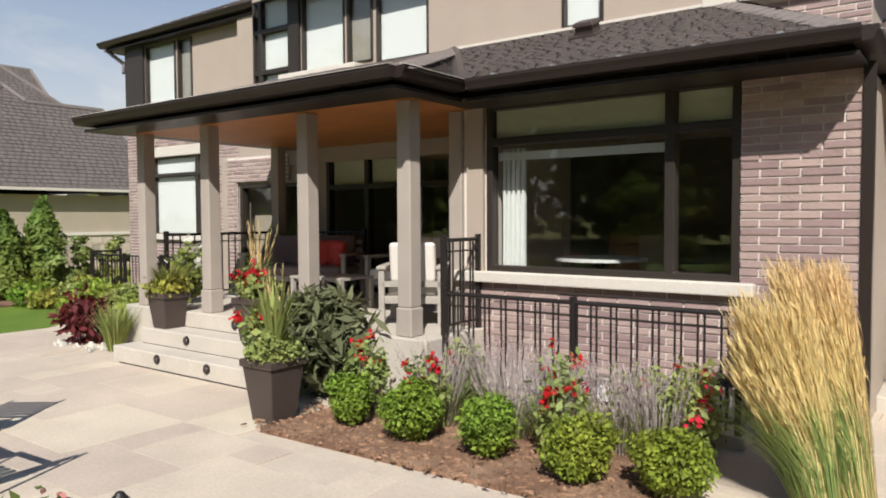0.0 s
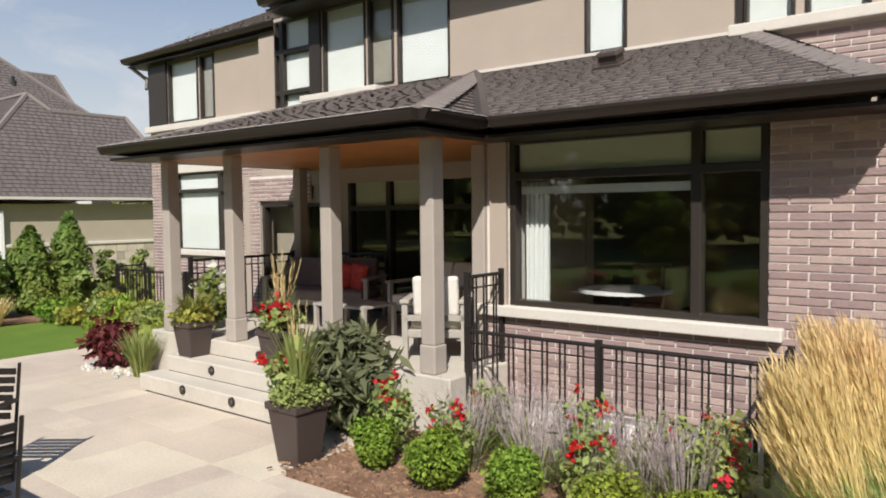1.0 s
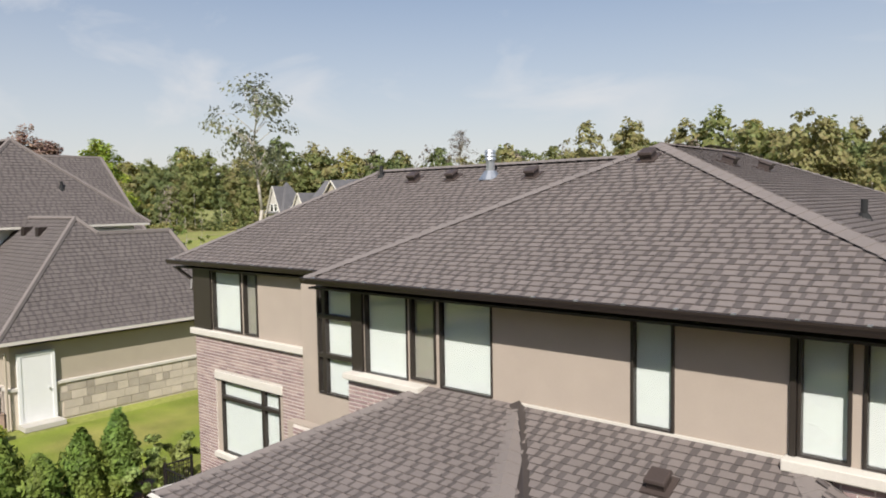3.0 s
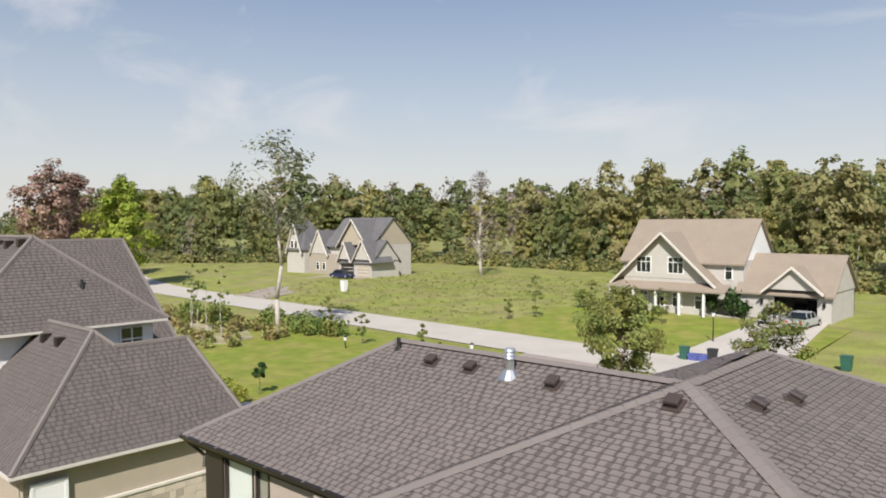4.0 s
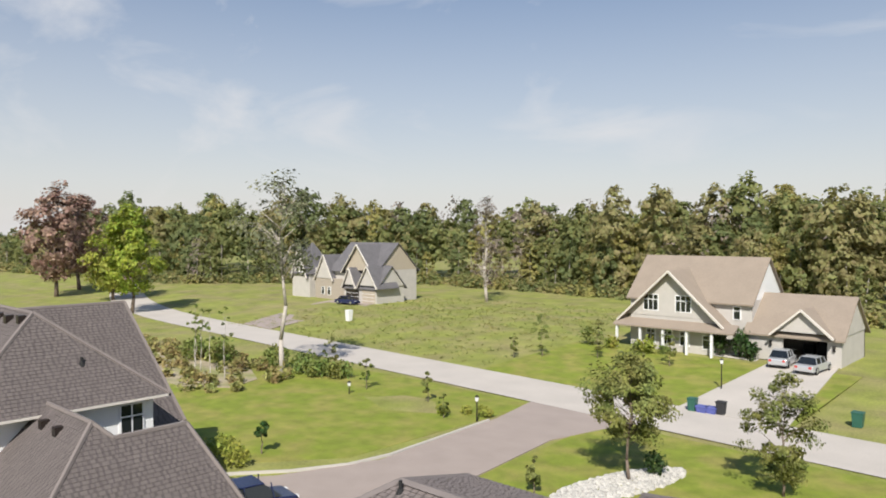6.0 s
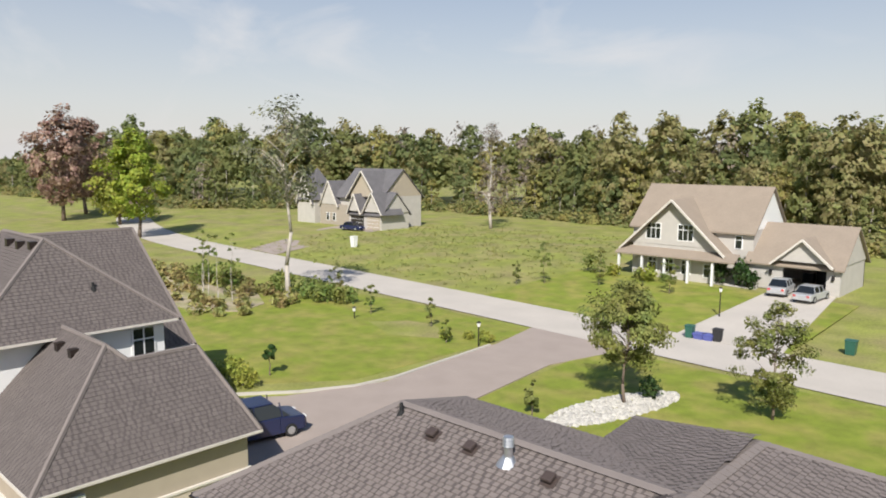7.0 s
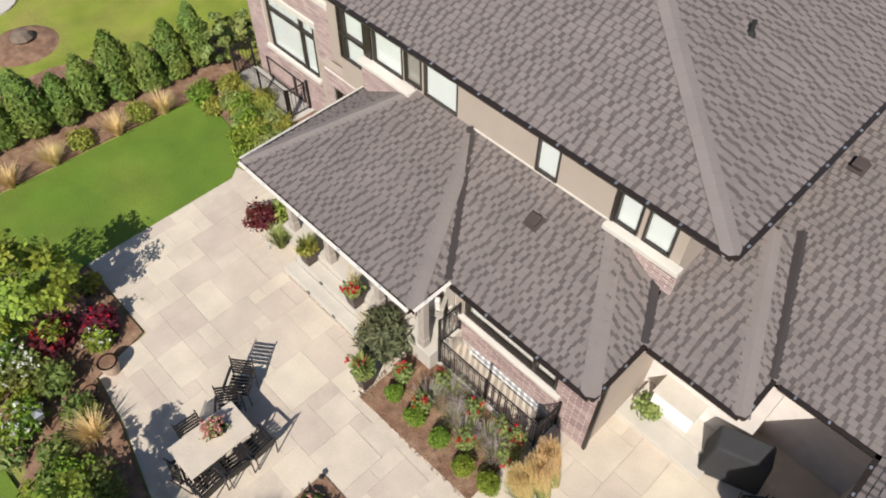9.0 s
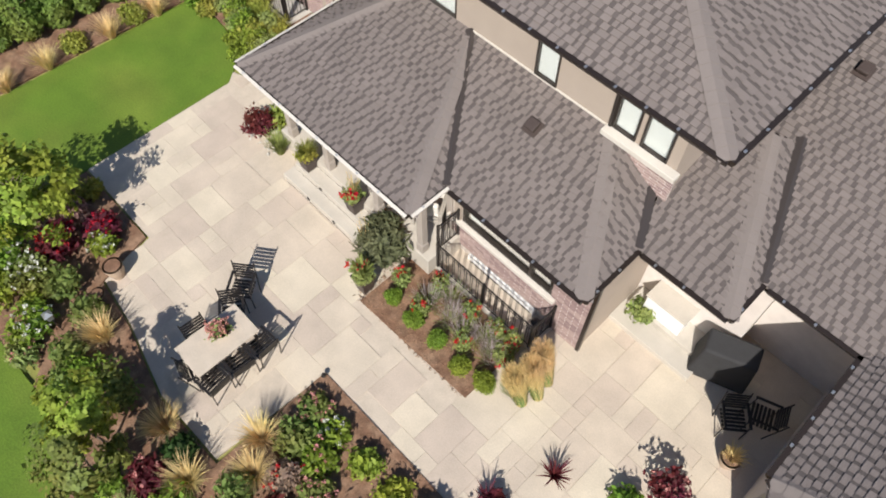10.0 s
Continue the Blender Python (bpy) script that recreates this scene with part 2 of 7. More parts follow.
CARPAINT_SILVER = mat("silver_car_paint", (0.52, 0.53, 0.54), 0.3, 0.05, 3, 60, 0.0, metal=0.4)
CARGLASS = mat("car_glass", (0.015, 0.018, 0.02), 0.08, 0.05, 3, 60, 0.0, spec=0.8)
RUBBER = mat("rubber", (0.02, 0.02, 0.02), 0.85, 0.1, 8, 60, 0.1)
FABRIC_BLACK = mat("black_cover_fabric", (0.03, 0.03, 0.032), 0.8, 0.2, 6, 60, 0.3)

# ---- builders ----
ORIGIN = {}


class Geo:
    """Collects vertices and faces of one mesh."""

    def __init__(self):
        self.v, self.f = [], []

    def poly(self, *pts):
        i = len(self.v)
        self.v += [tuple(p) for p in pts]
        self.f.append(tuple(range(i, i + len(pts))))
        return self

    def hexa(self, a, b):
        """A solid between two polygons of the same corner count, a below b, both counter-clockwise from above."""
        i, n = len(self.v), len(a)
        self.v += [tuple(p) for p in a] + [tuple(p) for p in b]
        self.f.append(tuple(range(i + n - 1, i - 1, -1)))
        self.f.append(tuple(range(i + n, i + 2 * n)))
        for k in range(n):
            j = (k + 1) % n
            self.f.append((i + k, i + j, i + n + j, i + n + k))
        return self

    def box(self, x0, x1, y0, y1, z0, z1):
        q = [(x0, y0), (x1, y0), (x1, y1), (x0, y1)]
        return self.hexa([(x, y, z0) for x, y in q], [(x, y, z1) for x, y in q])

    def slab(self, pts, t):
        """A plate of thickness t under a polygon."""
        return self.hexa([(x, y, z - t) for x, y, z in pts], pts)

    def prism(self, x, y, z0, z1, r0, r1, n=10, turn=0.0):
        ring = [(math.cos(2 * math.pi * k / n + turn), math.sin(2 * math.pi * k / n + turn)) for k in range(n)]
        return self.hexa([(x + r0 * c, y + r0 * s, z0) for c, s in ring], [(x + r1 * c, y + r1 * s, z1) for c, s in ring])

    def rod(self, p, q, r0, r1=None, n=6):
        p, q = Vector(p), Vector(q)
        r1 = r0 if r1 is None else r1
        d = (q - p).normalized()
        u = d.orthogonal().normalized()
        w = d.cross(u)
        ring = [u * math.cos(2 * math.pi * k / n) + w * math.sin(2 * math.pi * k / n) for k in range(n)]
        return self.hexa([p + o * r0 for o in ring], [q + o * r1 for o in ring])

    def lathe(self, x, y, prof, n=14):
        for (r0, z0), (r1, z1) in zip(prof, prof[1:]):
            self.prism(x, y, z0, z1, r0, r1, n)
        return self

    def weld(self):
        """Joins equal vertices and drops the faces that two boxes share."""
        seen, index = {}, []
        for p in self.v:
            index.append(seen.setdefault(tuple(round(c, 4) for c in p), len(seen)))
        faces = [tuple(index[i] for i in f) for f in self.f]
        count = {}
        for f in faces:
            count[tuple(sorted(f))] = count.get(tuple(sorted(f)), 0) + 1
        self.v, self.f = list(seen), [f for f in faces if count[tuple(sorted(f))] == 1]
        return self

    def mesh(self, name, material, off=(0, 0, 0)):
        me = bpy.data.meshes.new(name)
        v = np.array(self.v, dtype=np.float64).reshape(-1, 3) - np.array(off)
        me.from_pydata(v.tolist(), [], self.f)
        me.materials.append(material)
        return me


def thing(name, label, category, loc=(0, 0, 0), group="", kind="", rz=0.0):
    e = new(name)
    e.empty_display_size = 0.2
    e.location = loc
    e.rotation_euler = (0, 0, radians(rz))
    ORIGIN[e.name] = (0, 0, 0)
    return tagged(e, label, category, group, kind)


def house_thing(name, label, category, loc, kind="", group=""):
    """A thing whose parts are given in the world's coordinates."""
    e = thing(name, label, category, loc, group, kind)
    ORIGIN[e.name] = loc
    return e


def part(name, geo, material, parent, label="", smooth=False):
    off = ORIGIN[parent.name]
    me = geo.mesh(name, material, off) if isinstance(geo, Geo) else geo
    ob = new(name, me)
    ob.parent = parent
    ORIGIN[ob.name] = off
    if smooth:
        me.polygons.foreach_set("use_smooth", [True] * len(me.polygons))
    return tagged(ob, label)


def solid(name, geo, material, label, category, kind="", group="", loc=(0, 0, 0), smooth=False):
    me = geo.mesh(name, material, loc)
    ob = new(name, me)
    ob.location = loc
    ORIGIN[ob.name] = loc
    if smooth:
        me.polygons.foreach_set("use_smooth", [True] * len(me.polygons))
    return tagged(ob, label, category, group, kind)


def bevel(ob, width, segments=2):
    m = ob.modifiers.new("bevel", "BEVEL")
    m.width, m.segments, m.limit_method = width, segments, "ANGLE"
    return ob


def wall_x(g, y0, y1, x0, x1, z0, z1, holes=()):
    """A wall along x with openings (xa, xb, za, zb), cut into a grid that hangs together."""
    xs = sorted({x0, x1, *[min(max(v, x0), x1) for h in holes for v in h[:2]]})
    zs = sorted({z0, z1, *[min(max(v, z0), z1) for h in holes for v in h[2:]]})
    for xa, xb in zip(xs, xs[1:]):
        for za, zb in zip(zs, zs[1:]):
            mx, mz = (xa + xb) / 2, (za + zb) / 2
            if not any(h[0] < mx < h[1] and h[2] < mz < h[3] for h in holes):
                g.box(xa, xb, y0, y1, za, zb)
    g.weld()
    return g


def rise(x, y):
    """The height of the ground."""
    t = min(max((y - 57) / 20, 0), 1)
    return 0.8 * t * t * (3 - 2 * t)


# ---- ground, patio, road ----
def ground_sheet():
    xs = sorted({*np.linspace(-260, 120, 77), *np.linspace(-3000, -260, 6), *np.linspace(120, 3000, 6)})
    ys = sorted({*np.linspace(-40, 200, 97), *np.linspace(-3000, -40, 6), *np.linspace(200, 3000, 6)})
    v = [(x, y, rise(x, y) - 0.05 + (0.05 * noise.noise((x * 0.11, y * 0.11, 0)) if y > 24 else 0.0)) for y in ys for x in xs]
    n = len(xs)
    f = [(j * n + i, j * n + i + 1, (j + 1) * n + i + 1, (j + 1) * n + i) for j in range(len(ys) - 1) for i in range(n - 1)]
    g = Geo()
    g.v, g.f = v, f
    ob = solid("ground", g, MEADOW, "green lawn and rough meadow running to the woods", "ground", "structure", smooth=True)
    return ob


ground_sheet()


def sheet(name, pts, material, label, category, z=0.0, t=0.05, follow=False):
    g = Geo()
    g.slab([(x, y, z + (rise(x, y) if follow else 0)) for x, y in pts], t)
    return solid(name, g, material, label, category, "structure")


sheet("lawn", [(-19, -12), (-11.3, -12), (-11.3, 6.3), (-12.1, 7.3), (-14.7, 7.6), (-15.0, 1.0), (-19, -6)], GRASS_SIDE, "bright mown side lawn by the patio", "lawn", 0.0, 0.04)
sheet("lawn", [(-60, 24.5), (-36.5, 24.5), (-33, 29), (-32.6, 46.9), (-45, 47.8), (-62, 47.2), (-60, 36)], GRASS, "wide mown front lawn beside the driveway", "lawn", -0.02, 0.04)
sheet("lawn", [(-25.4, 21.5), (14, 21.5), (14, 44.5), (-26.2, 46.2), (-25.2, 30)], GRASS, "mown front lawn under young trees", "lawn", -0.02, 0.04)
sheet("lawn", [(-22.9, 5.8), (-15.4, 7.3), (-15.4, 20), (-23.4, 20)], GRASS, "strip of lawn between the two houses", "lawn", -0.004, 0.04)
sheet("lawn", [(-45, 55.5), (-16, 53.8), (-16, 72), (-45, 72.5)], GRASS, "front lawn of the tan-roofed house", "lawn", 0.0, 0.04, True)
sheet("lawn", [(-30, -14), (-19, -14), (-19, -5), (-15.5, 1), (-15.5, 8.3), (-22.9, 6.9), (-30, 6.9)], GRASS, "sunny lawn running to the neighbour's deck", "lawn", -0.012, 0.03)
sheet("lawn", [(-12, -12), (-4, -12), (-4.2, -2.5), (-4.7, -1.95), (-5.5, -1.55), (-6.3, -1.35), (-7.4, -1.4), (-8.6, -1.4), (-9.5, -2.0), (-11.5, -3.2)], GRASS_SIDE, "small lawn behind the planting", "lawn", 0.032, 0.04)


sheet("bare_soil", [(-80, 34), (-74, 31.6), (-66, 32.4), (-59, 31.8), (-55, 34.5), (-56.5, 38), (-61, 40.2), (-68, 39.4), (-76, 40.6), (-81, 37.5)], mat("sandy_soil", (0.36, 0.30, 0.21), 0.95, 0.3, 0.7, 12, 0.5, stain=(0.24, 0.25, 0.09)), "bare sandy soil on the empty lot", "soil", 0.025, 0.1)


def road_edge(x, far):
    bend = 0.0 if x > -100 else 0.0035 * (x + 100) ** 2
    return 46.0 - 0.062 * (x + 7.7) + bend + (7.0 if far else 0)


def road():
    g = Geo()
    xs = np.linspace(-190, 90, 60)
    for a, b in zip(xs, xs[1:]):
        pts = [(a, road_edge(a, False)), (b, road_edge(b, False)), (b, road_edge(b, True)), (a, road_edge(a, True))]
        g.poly(*[(x, y, 0.02 + rise(x, y)) for x, y in pts])
    solid("road", g, ROAD, "pale grey country road with soft gravel edges", "road", "structure")


road()
sheet("driveway", [(-36.2, 20.6), (-30, 17.3), (-24.2, 17.3), (-22.4, 21), (-25.2, 30), (-26.3, 40), (-24.5, 47.2), (-33.4, 47.7), (-32.2, 42), (-31.3, 30), (-33.4, 24.3)], ASPHALT, "brown-grey asphalt driveway shared by two garages", "driveway", 0.01, 0.05)
g = Geo()
for a, b in zip([(-36.6, 21.0), (-35.2, 23.0), (-33.4, 25.2), (-31.9, 28.2), (-31.5, 31)], [(-35.2, 23.0), (-33.4, 25.2), (-31.9, 28.2), (-31.5, 31), (-32.2, 41)]):
    d = Vector((b[0] - a[0], b[1] - a[1], 0)).normalized().cross(Vector((0, 0, 1))) * 0.09
    g.hexa([(a[0] - d.x, a[1] - d.y, -0.05), (b[0] - d.x, b[1] - d.y, -0.05), (b[0] + d.x, b[1] + d.y, -0.05), (a[0] + d.x, a[1] + d.y, -0.05)][::-1],
           [(a[0] - d.x, a[1] - d.y, 0.10), (b[0] - d.x, b[1] - d.y, 0.10), (b[0] + d.x, b[1] + d.y, 0.10), (a[0] + d.x, a[1] + d.y, 0.10)][::-1])
solid("kerb", g, CONCRETE, "pale concrete kerb along the driveway", "kerb", "structure")
sheet("driveway", [(-24.2, 53.6), (-16.2, 53.0), (-18.6, 75.2), (-24.2, 75.2)], ROAD, "gravel driveway of the tan-roofed house", "driveway", 0.03, 0.06, True)
sheet("driveway", [(-92, 58.6), (-84.5, 58.0), (-93.8, 85.4), (-105, 85.4), (-103, 80)], ASPHALT, "grey driveway of the slate-roofed house", "driveway", 0.04, 0.06, True)
sheet("path", [(-36, 74.3), (-25.5, 73.4), (-25.5, 74.3), (-36, 75.2)], CONCRETE, "pale front path of the tan-roofed house", "path", 0.05, 0.08, True)

PATIO = [(-11.3, 2.2), (-8.6, 2.2), (-8.3, 0.9), (-7.0, 0.75), (-5.2, 0.35), (-3.4, 0.4), (-3.3, 3.0), (2.2, 3.0), (2.6, 5.6), (4.4, 6.6), (4.4, 9.95), (2.0, 9.95), (2.0, 9.15), (-4.3, 9.0), (-11.6, 6.6)]
sheet("patio", PATIO, JOINT, "sandy joints under the flagstone patio", "patio", -0.008, 0.04)
sheet("planting_bed", [(-4.05, 4.58), (-0.95, 4.66), (-0.95, 6.28), (-4.05, 6.28)], SOIL, "mulched bed of boxwoods below the window", "bed", 0.03, 0.06)
sheet("planting_bed", [(-3.3, -6), (8, -6), (8, 3.4), (4.4, 5.4), (2.7, 5.4), (2.2, 3.0), (-3.3, 3.0)], SOIL, "mulched bed of mixed perennials beside the patio", "bed", 0.03, 0.06)
sheet("planting_bed", [(-11.2, -3), (-7.4, -1.1), (-6.4, -2.2), (-5, -9), (-3.3, -9), (-3.3, 0.35), (-5.2, 0.3), (-7.0, 0.7), (-8.3, 0.85), (-8.65, 2.15), (-11.25, 2.15)], SOIL, "shady mulched border at the patio's corner", "bed", 0.02, 0.06)
sheet("planting_bed", [(-19, -5), (-15.1, 1.0), (-14.8, 7.6), (-12.1, 7.4), (-9.3, 8.2), (-9.3, 9.5), (-17, 9.5), (-19, 5)], SOIL, "mulched hedge border beside the lawn", "bed", 0.02, 0.06)

sheet("areaway_floor", [(-14.8, 8.75), (-11.9, 8.75), (-11.9, 9.55), (-14.8, 9.55)], CONCRETE, "pale concrete landing behind the wing's railing", "landing", 0.034, 0.05)

# ---- the house ----
house = house_thing("house", "two-storey brick and taupe stucco house with brown shingle roofs", "house", (-5, 10, 0))
WALL_U, WALL_L, WALL_W = 8.97, 7.08, 9.6
E_LOW, E_UP = 2.99, 5.56


def roof_face(pts, name="roof", material=None, thick=0.06, parent=None):
    return part(name, Geo().slab(pts, thick), material or SHINGLE, parent or house)


FACES = []


def face(*pts):
    FACES.append(pts)
    return roof_face(pts)


PA, PB = (-6.91, 8.97, 4.0), (-5.23, 8.97, 4.0)
face((-8.66, 5.54, E_LOW), (-3.40, 5.54, E_LOW), PB, PA)
face((-8.66, 9.05, E_LOW), (-8.66, 5.54, E_LOW), PA)
face((-3.40, 5.54, E_LOW), (-3.40, 6.47, E_LOW), PB)
MC = (-1.66, 8.97, 4.0)
face((-3.40, 6.47, E_LOW), (-0.07, 6.47, E_LOW), MC, PB)
face((-0.07, 6.47, E_LOW), (-0.07, 7.95, E_LOW), (-0.82, 9.2, 3.50), MC)
QC = (0.35, 10.9, 4.02)
face((-0.07, 7.95, E_LOW), (1.84, 7.95, E_LOW), QC, (-1.2, 10.9, 4.02))
face((1.84, 7.95, E_LOW), (1.84, 8.94, E_LOW), (0.75, 11.4, 3.74), QC)
face((-0.3, 8.94, E_LOW), (3.77, 8.94, E_LOW), (8.0, 14.5, 4.9), (-0.3, 14.5, 4.9))
face((3.77, 8.94, E_LOW), (3.77, 6.2, E_LOW), (6.6, 6.6, 4.3), (6.6, 12.4, 4.3))
face((3.77, 6.2, E_LOW), (4.0, 5.6, E_LOW), (8.5, 3.0, E_LOW), (8.5, 6.6, 4.3), (6.6, 6.6, 4.3))
PK, PK2 = (-4.88, 12.7, 7.66), (-4.88, 16.4, 7.66)
ML, MR, MBR, MBL = (-9.08, 8.42, E_UP), (0.50, 8.42, E_UP), (0.5, 21.2, E_UP), (-10.2, 21.2, E_UP)
face(ML, MR, PK)
face(MR, MBR, PK2, PK)
face(MBR, MBL, PK2)
face(MBL, ML, PK, PK2)
WR1, WR2 = (-12.2, 13.3, 7.52), (-5.2, 13.3, 7.52)
WL, WLB = (-15.1, 9.36, E_UP), (-15.1, 19.0, E_UP)
face(WL, (-8.6, 9.36, E_UP), WR2, WR1)
face(WLB, WL, WR1)
face((-8.6, 19.0, E_UP), WLB, WR1, WR2)


def gutter(name, a, b, out, z, pale=False):
    """An eave's fascia, gutter and drip edge from a to b; out: the way that it faces."""
    g = Geo()
    a, b, o = Vector((*a, z)), Vector((*b, z)), Vector((*out, 0))
    along = (b - a).normalized()
    prof = [(-0.06, 0.012), (0.0, 0.016), (0.10, 0.016), (0.10, -0.012), (0.08, -0.045), (0.065, -0.082), (0.0, -0.085), (-0.06, -0.09)]
    A, B = [a + o * u + Vector((0, 0, w)) for u, w in prof], [b + o * u + Vector((0, 0, w)) for u, w in prof]
    n = len(prof)
    i = len(g.v)
    g.v += [tuple(p) for p in A + B]
    for k in range(n):
        j = (k + 1) % n
        g.f.append((i + k, i + j, i + n + j, i + n + k))
    g.f += [tuple(range(i, i + n)), tuple(range(i + n, i + 2 * n))[::-1]]
    gut = part(name, g, FASCIA, house, "dark brown aluminium gutter")
    if pale:
        strip = Geo()
        q = [a + o * 0.045, b + o * 0.045, b + o * 0.112, a + o * 0.112]
        q = [v + Vector((0, 0, h)) for v, h in zip(q, (0.034, 0.034, 0.021, 0.021))]
        strip.slab([tuple(v) for v in (q if o.cross(along).z < 0 else q[::-1])], 0.004)
        part("gutter_guard", strip, SILL, gut, "pale metal gutter guard")
    clips = Geo()
    length = (b - a).length
    for k in range(int(length / 0.6)):
        p = a + along * (0.3 + 0.6 * k) + o * 0.06
        clips.box(p.x - 0.02, p.x + 0.02, p.y - 0.03, p.y + 0.03, p.z + 0.018, p.z + 0.032)
    if clips.v:
        tagged(part("gutter_clip", clips, GALV, gut, "pale gutter hanger clips"), kind="stuff")


for a, b, o, z in (((-8.66, 5.54), (-3.40, 5.54), (0, -1), E_LOW), ((-3.40, 5.54), (-3.40, 6.47), (1, 0), E_LOW), ((-8.66, 9.0), (-8.66, 5.54), (-1, 0), E_LOW),
                   ((-3.27, 6.47), (-0.07, 6.47), (0, -1), E_LOW), ((-0.07, 6.47), (-0.07, 7.95), (1, 0), E_LOW), ((0.06, 7.95), (1.84, 7.95), (0, -1), E_LOW),
                   ((1.84, 7.95), (1.84, 8.94), (1, 0), E_LOW), ((2.0, 8.94), (3.77, 8.94), (0, -1), E_LOW), ((3.77, 8.94), (3.77, 6.2), (-1, 0), E_LOW),
                   ((3.77, 6.2), (8.5, 3.0), (-0.56, -0.83), E_LOW),
                   ((-9.08, 8.42), (0.50, 8.42), (0, -1), E_UP), ((0.50, 8.42), (0.5, 21.2), (1, 0), E_UP), ((-15.1, 9.36), (-9.1, 9.36), (0, -1), E_UP),
                   ((-15.1, 19.0), (-15.1, 9.36), (-1, 0), E_UP)):
    gutter("gutter", a, b, o, z, (a[1] < 5.6 or b[1] < 5.6) and 2.9 < z < 3.1 and a[0] < -3)


def soffit(pts, z, material, label):
    part("soffit", Geo().slab([(x, y, z) for x, y in pts], 0.03), material, house, label)


soffit([(-9.0, 8.44), (0.46, 8.44), (0.46, 21), (-0.2, 21), (-0.2, 9.0), (-9.0, 9.0)], 5.42, FASCIA, "dark brown soffit under the upper eave")
soffit([(-15.0, 9.38), (-9.0, 9.38), (-9.0, 9.7), (-15.0, 9.7)], 5.42, FASCIA, "dark brown soffit under the wing eave")
soffit([(-15.0, 9.7), (-14.3, 9.7), (-14.3, 18.9), (-15.0, 18.9)], 5.42, FASCIA, "dark brown soffit under the wing eave")
soffit([(-8.36, 6.05), (-3.66, 6.05), (-3.66, 8.95), (-8.36, 8.95)], 2.86, SOFFIT, "stained cedar porch ceiling")
soffit([(-8.62, 5.58), (-3.44, 5.58), (-3.44, 6.05), (-8.62, 6.05)], 2.86, FASCIA, "dark brown soffit under the porch eave")
soffit([(-8.62, 6.05), (-8.36, 6.05), (-8.36, 8.95), (-8.62, 8.95)], 2.86, FASCIA, "dark brown soffit under the porch eave")
soffit([(-3.66, 6.05), (-3.44, 6.05), (-3.44, 7.06), (-3.66, 7.06)], 2.86, FASCIA, "dark brown soffit under the porch eave")
soffit([(-3.40, 6.51), (-0.09, 6.51), (-0.09, 7.07), (-3.40, 7.07)], 2.85, FASCIA, "dark brown soffit under the lower eave")
soffit([(-0.09, 7.97), (1.8, 7.97), (1.8, 9.6), (-0.09, 9.6)], 2.85, FASCIA, "dark brown soffit under the lower eave")
soffit([(1.8, 8.96), (3.8, 8.96), (3.8, 10.2), (1.8, 10.2)], 2.85, FASCIA, "dark brown soffit under the lower eave")

# hip and ridge caps, valleys
def cap(a, b, w=0.17, material=RIDGE, lift=0.03, name="ridge_cap", label="overlapping shingle ridge caps"):
    a, b = Vector(a), Vector(b)
    d = (b - a)
    n = max(1, int(d.length / 0.22)) if material is RIDGE else 1
    side = Vector((d.y, -d.x, 0)).normalized() * w
    g = Geo()
    for k in range(n):
        p, q = a + d * (k / n), a + d * ((k + 1.15) / n if k < n - 1 else 1)
        up0, up1 = Vector((0, 0, lift + 0.012)), Vector((0, 0, lift))
        dn = Vector((0, 0, -0.055))
        g.poly(p - side + dn + up0, p + up0, q + up1, q - side + dn + up1)
        g.poly(p + up0, p + side + dn + up0, q + side + dn + up1, q + up1)
        g.poly(p - side + dn + up0, p + side + dn + up0, p + up0)
    tagged(part(name, g, material, house, label), kind="stuff")


for a, b in (((-3.40, 5.54, E_LOW), PB), ((-8.66, 5.54, E_LOW), PA), ((-0.07, 6.47, E_LOW), MC), ((1.84, 7.95, E_LOW), QC), (MR, PK), (ML, PK), (PK, PK2), (MBR, PK2), (MBL, PK2),
             (WL, WR1), (WR1, WR2), (WLB, WR1), ((6.6, 6.6, 4.3), (6.6, 12.4, 4.3)), ((3.77, 6.2, E_LOW), (6.6, 6.6, 4.3))):
    cap(a, b)
for a, b in (((-3.40, 6.47, E_LOW), PB), ((-0.07, 7.95, E_LOW), (-0.82, 9.2, 3.50)), ((1.84, 8.94, E_LOW), (0.75, 11.4, 3.83)), ((-8.95, 9.40, 5.62), (-5.3, 13.15, 7.48))):
    cap(a, b, 0.13, FLASH, 0.06, "valley_flashing", "dark metal valley flashing")

# walls
g = Geo()
U_HOLES = [(-9.42, -8.53, 3.50, 5.38), (-8.22, -7.30, 4.02, 5.38), (-7.22, -6.72, 4.06, 5.38), (-6.62, -5.68, 4.02, 5.38), (-3.58, -3.06, 4.03, 5.38), (-1.72, -1.24, 4.06, 5.38), (-1.12, -0.56, 4.06, 5.38)]
wall_x(g, WALL_U, WALL_U + 0.22, -9.46, -0.35, 2.6, 5.44, U_HOLES)
part("wall", g, STUCCO, house, "taupe stucco upper wall")
part("wall", Geo().box(-0.57, -0.35, WALL_U + 0.22, 20.5, 2.6, 5.44), STUCCO, house, "taupe stucco side wall")
W_HOLES = [(-13.72, -12.66, 4.08, 5.36), (-12.56, -12.10, 4.08, 5.36), (-13.5, -11.45, 1.40, 2.98)]
g = Geo()
wall_x(g, WALL_W, WALL_W + 0.22, -14.45, -10.45, -0.05, 5.44, W_HOLES)
part("wall", g, STUCCO, house, "taupe stucco wing wall")
part("wall", Geo().box(-14.45, -14.23, WALL_W + 0.22, 18.5, -0.05, 5.44), STUCCO, house, "taupe stucco wing side wall")
g = Geo()
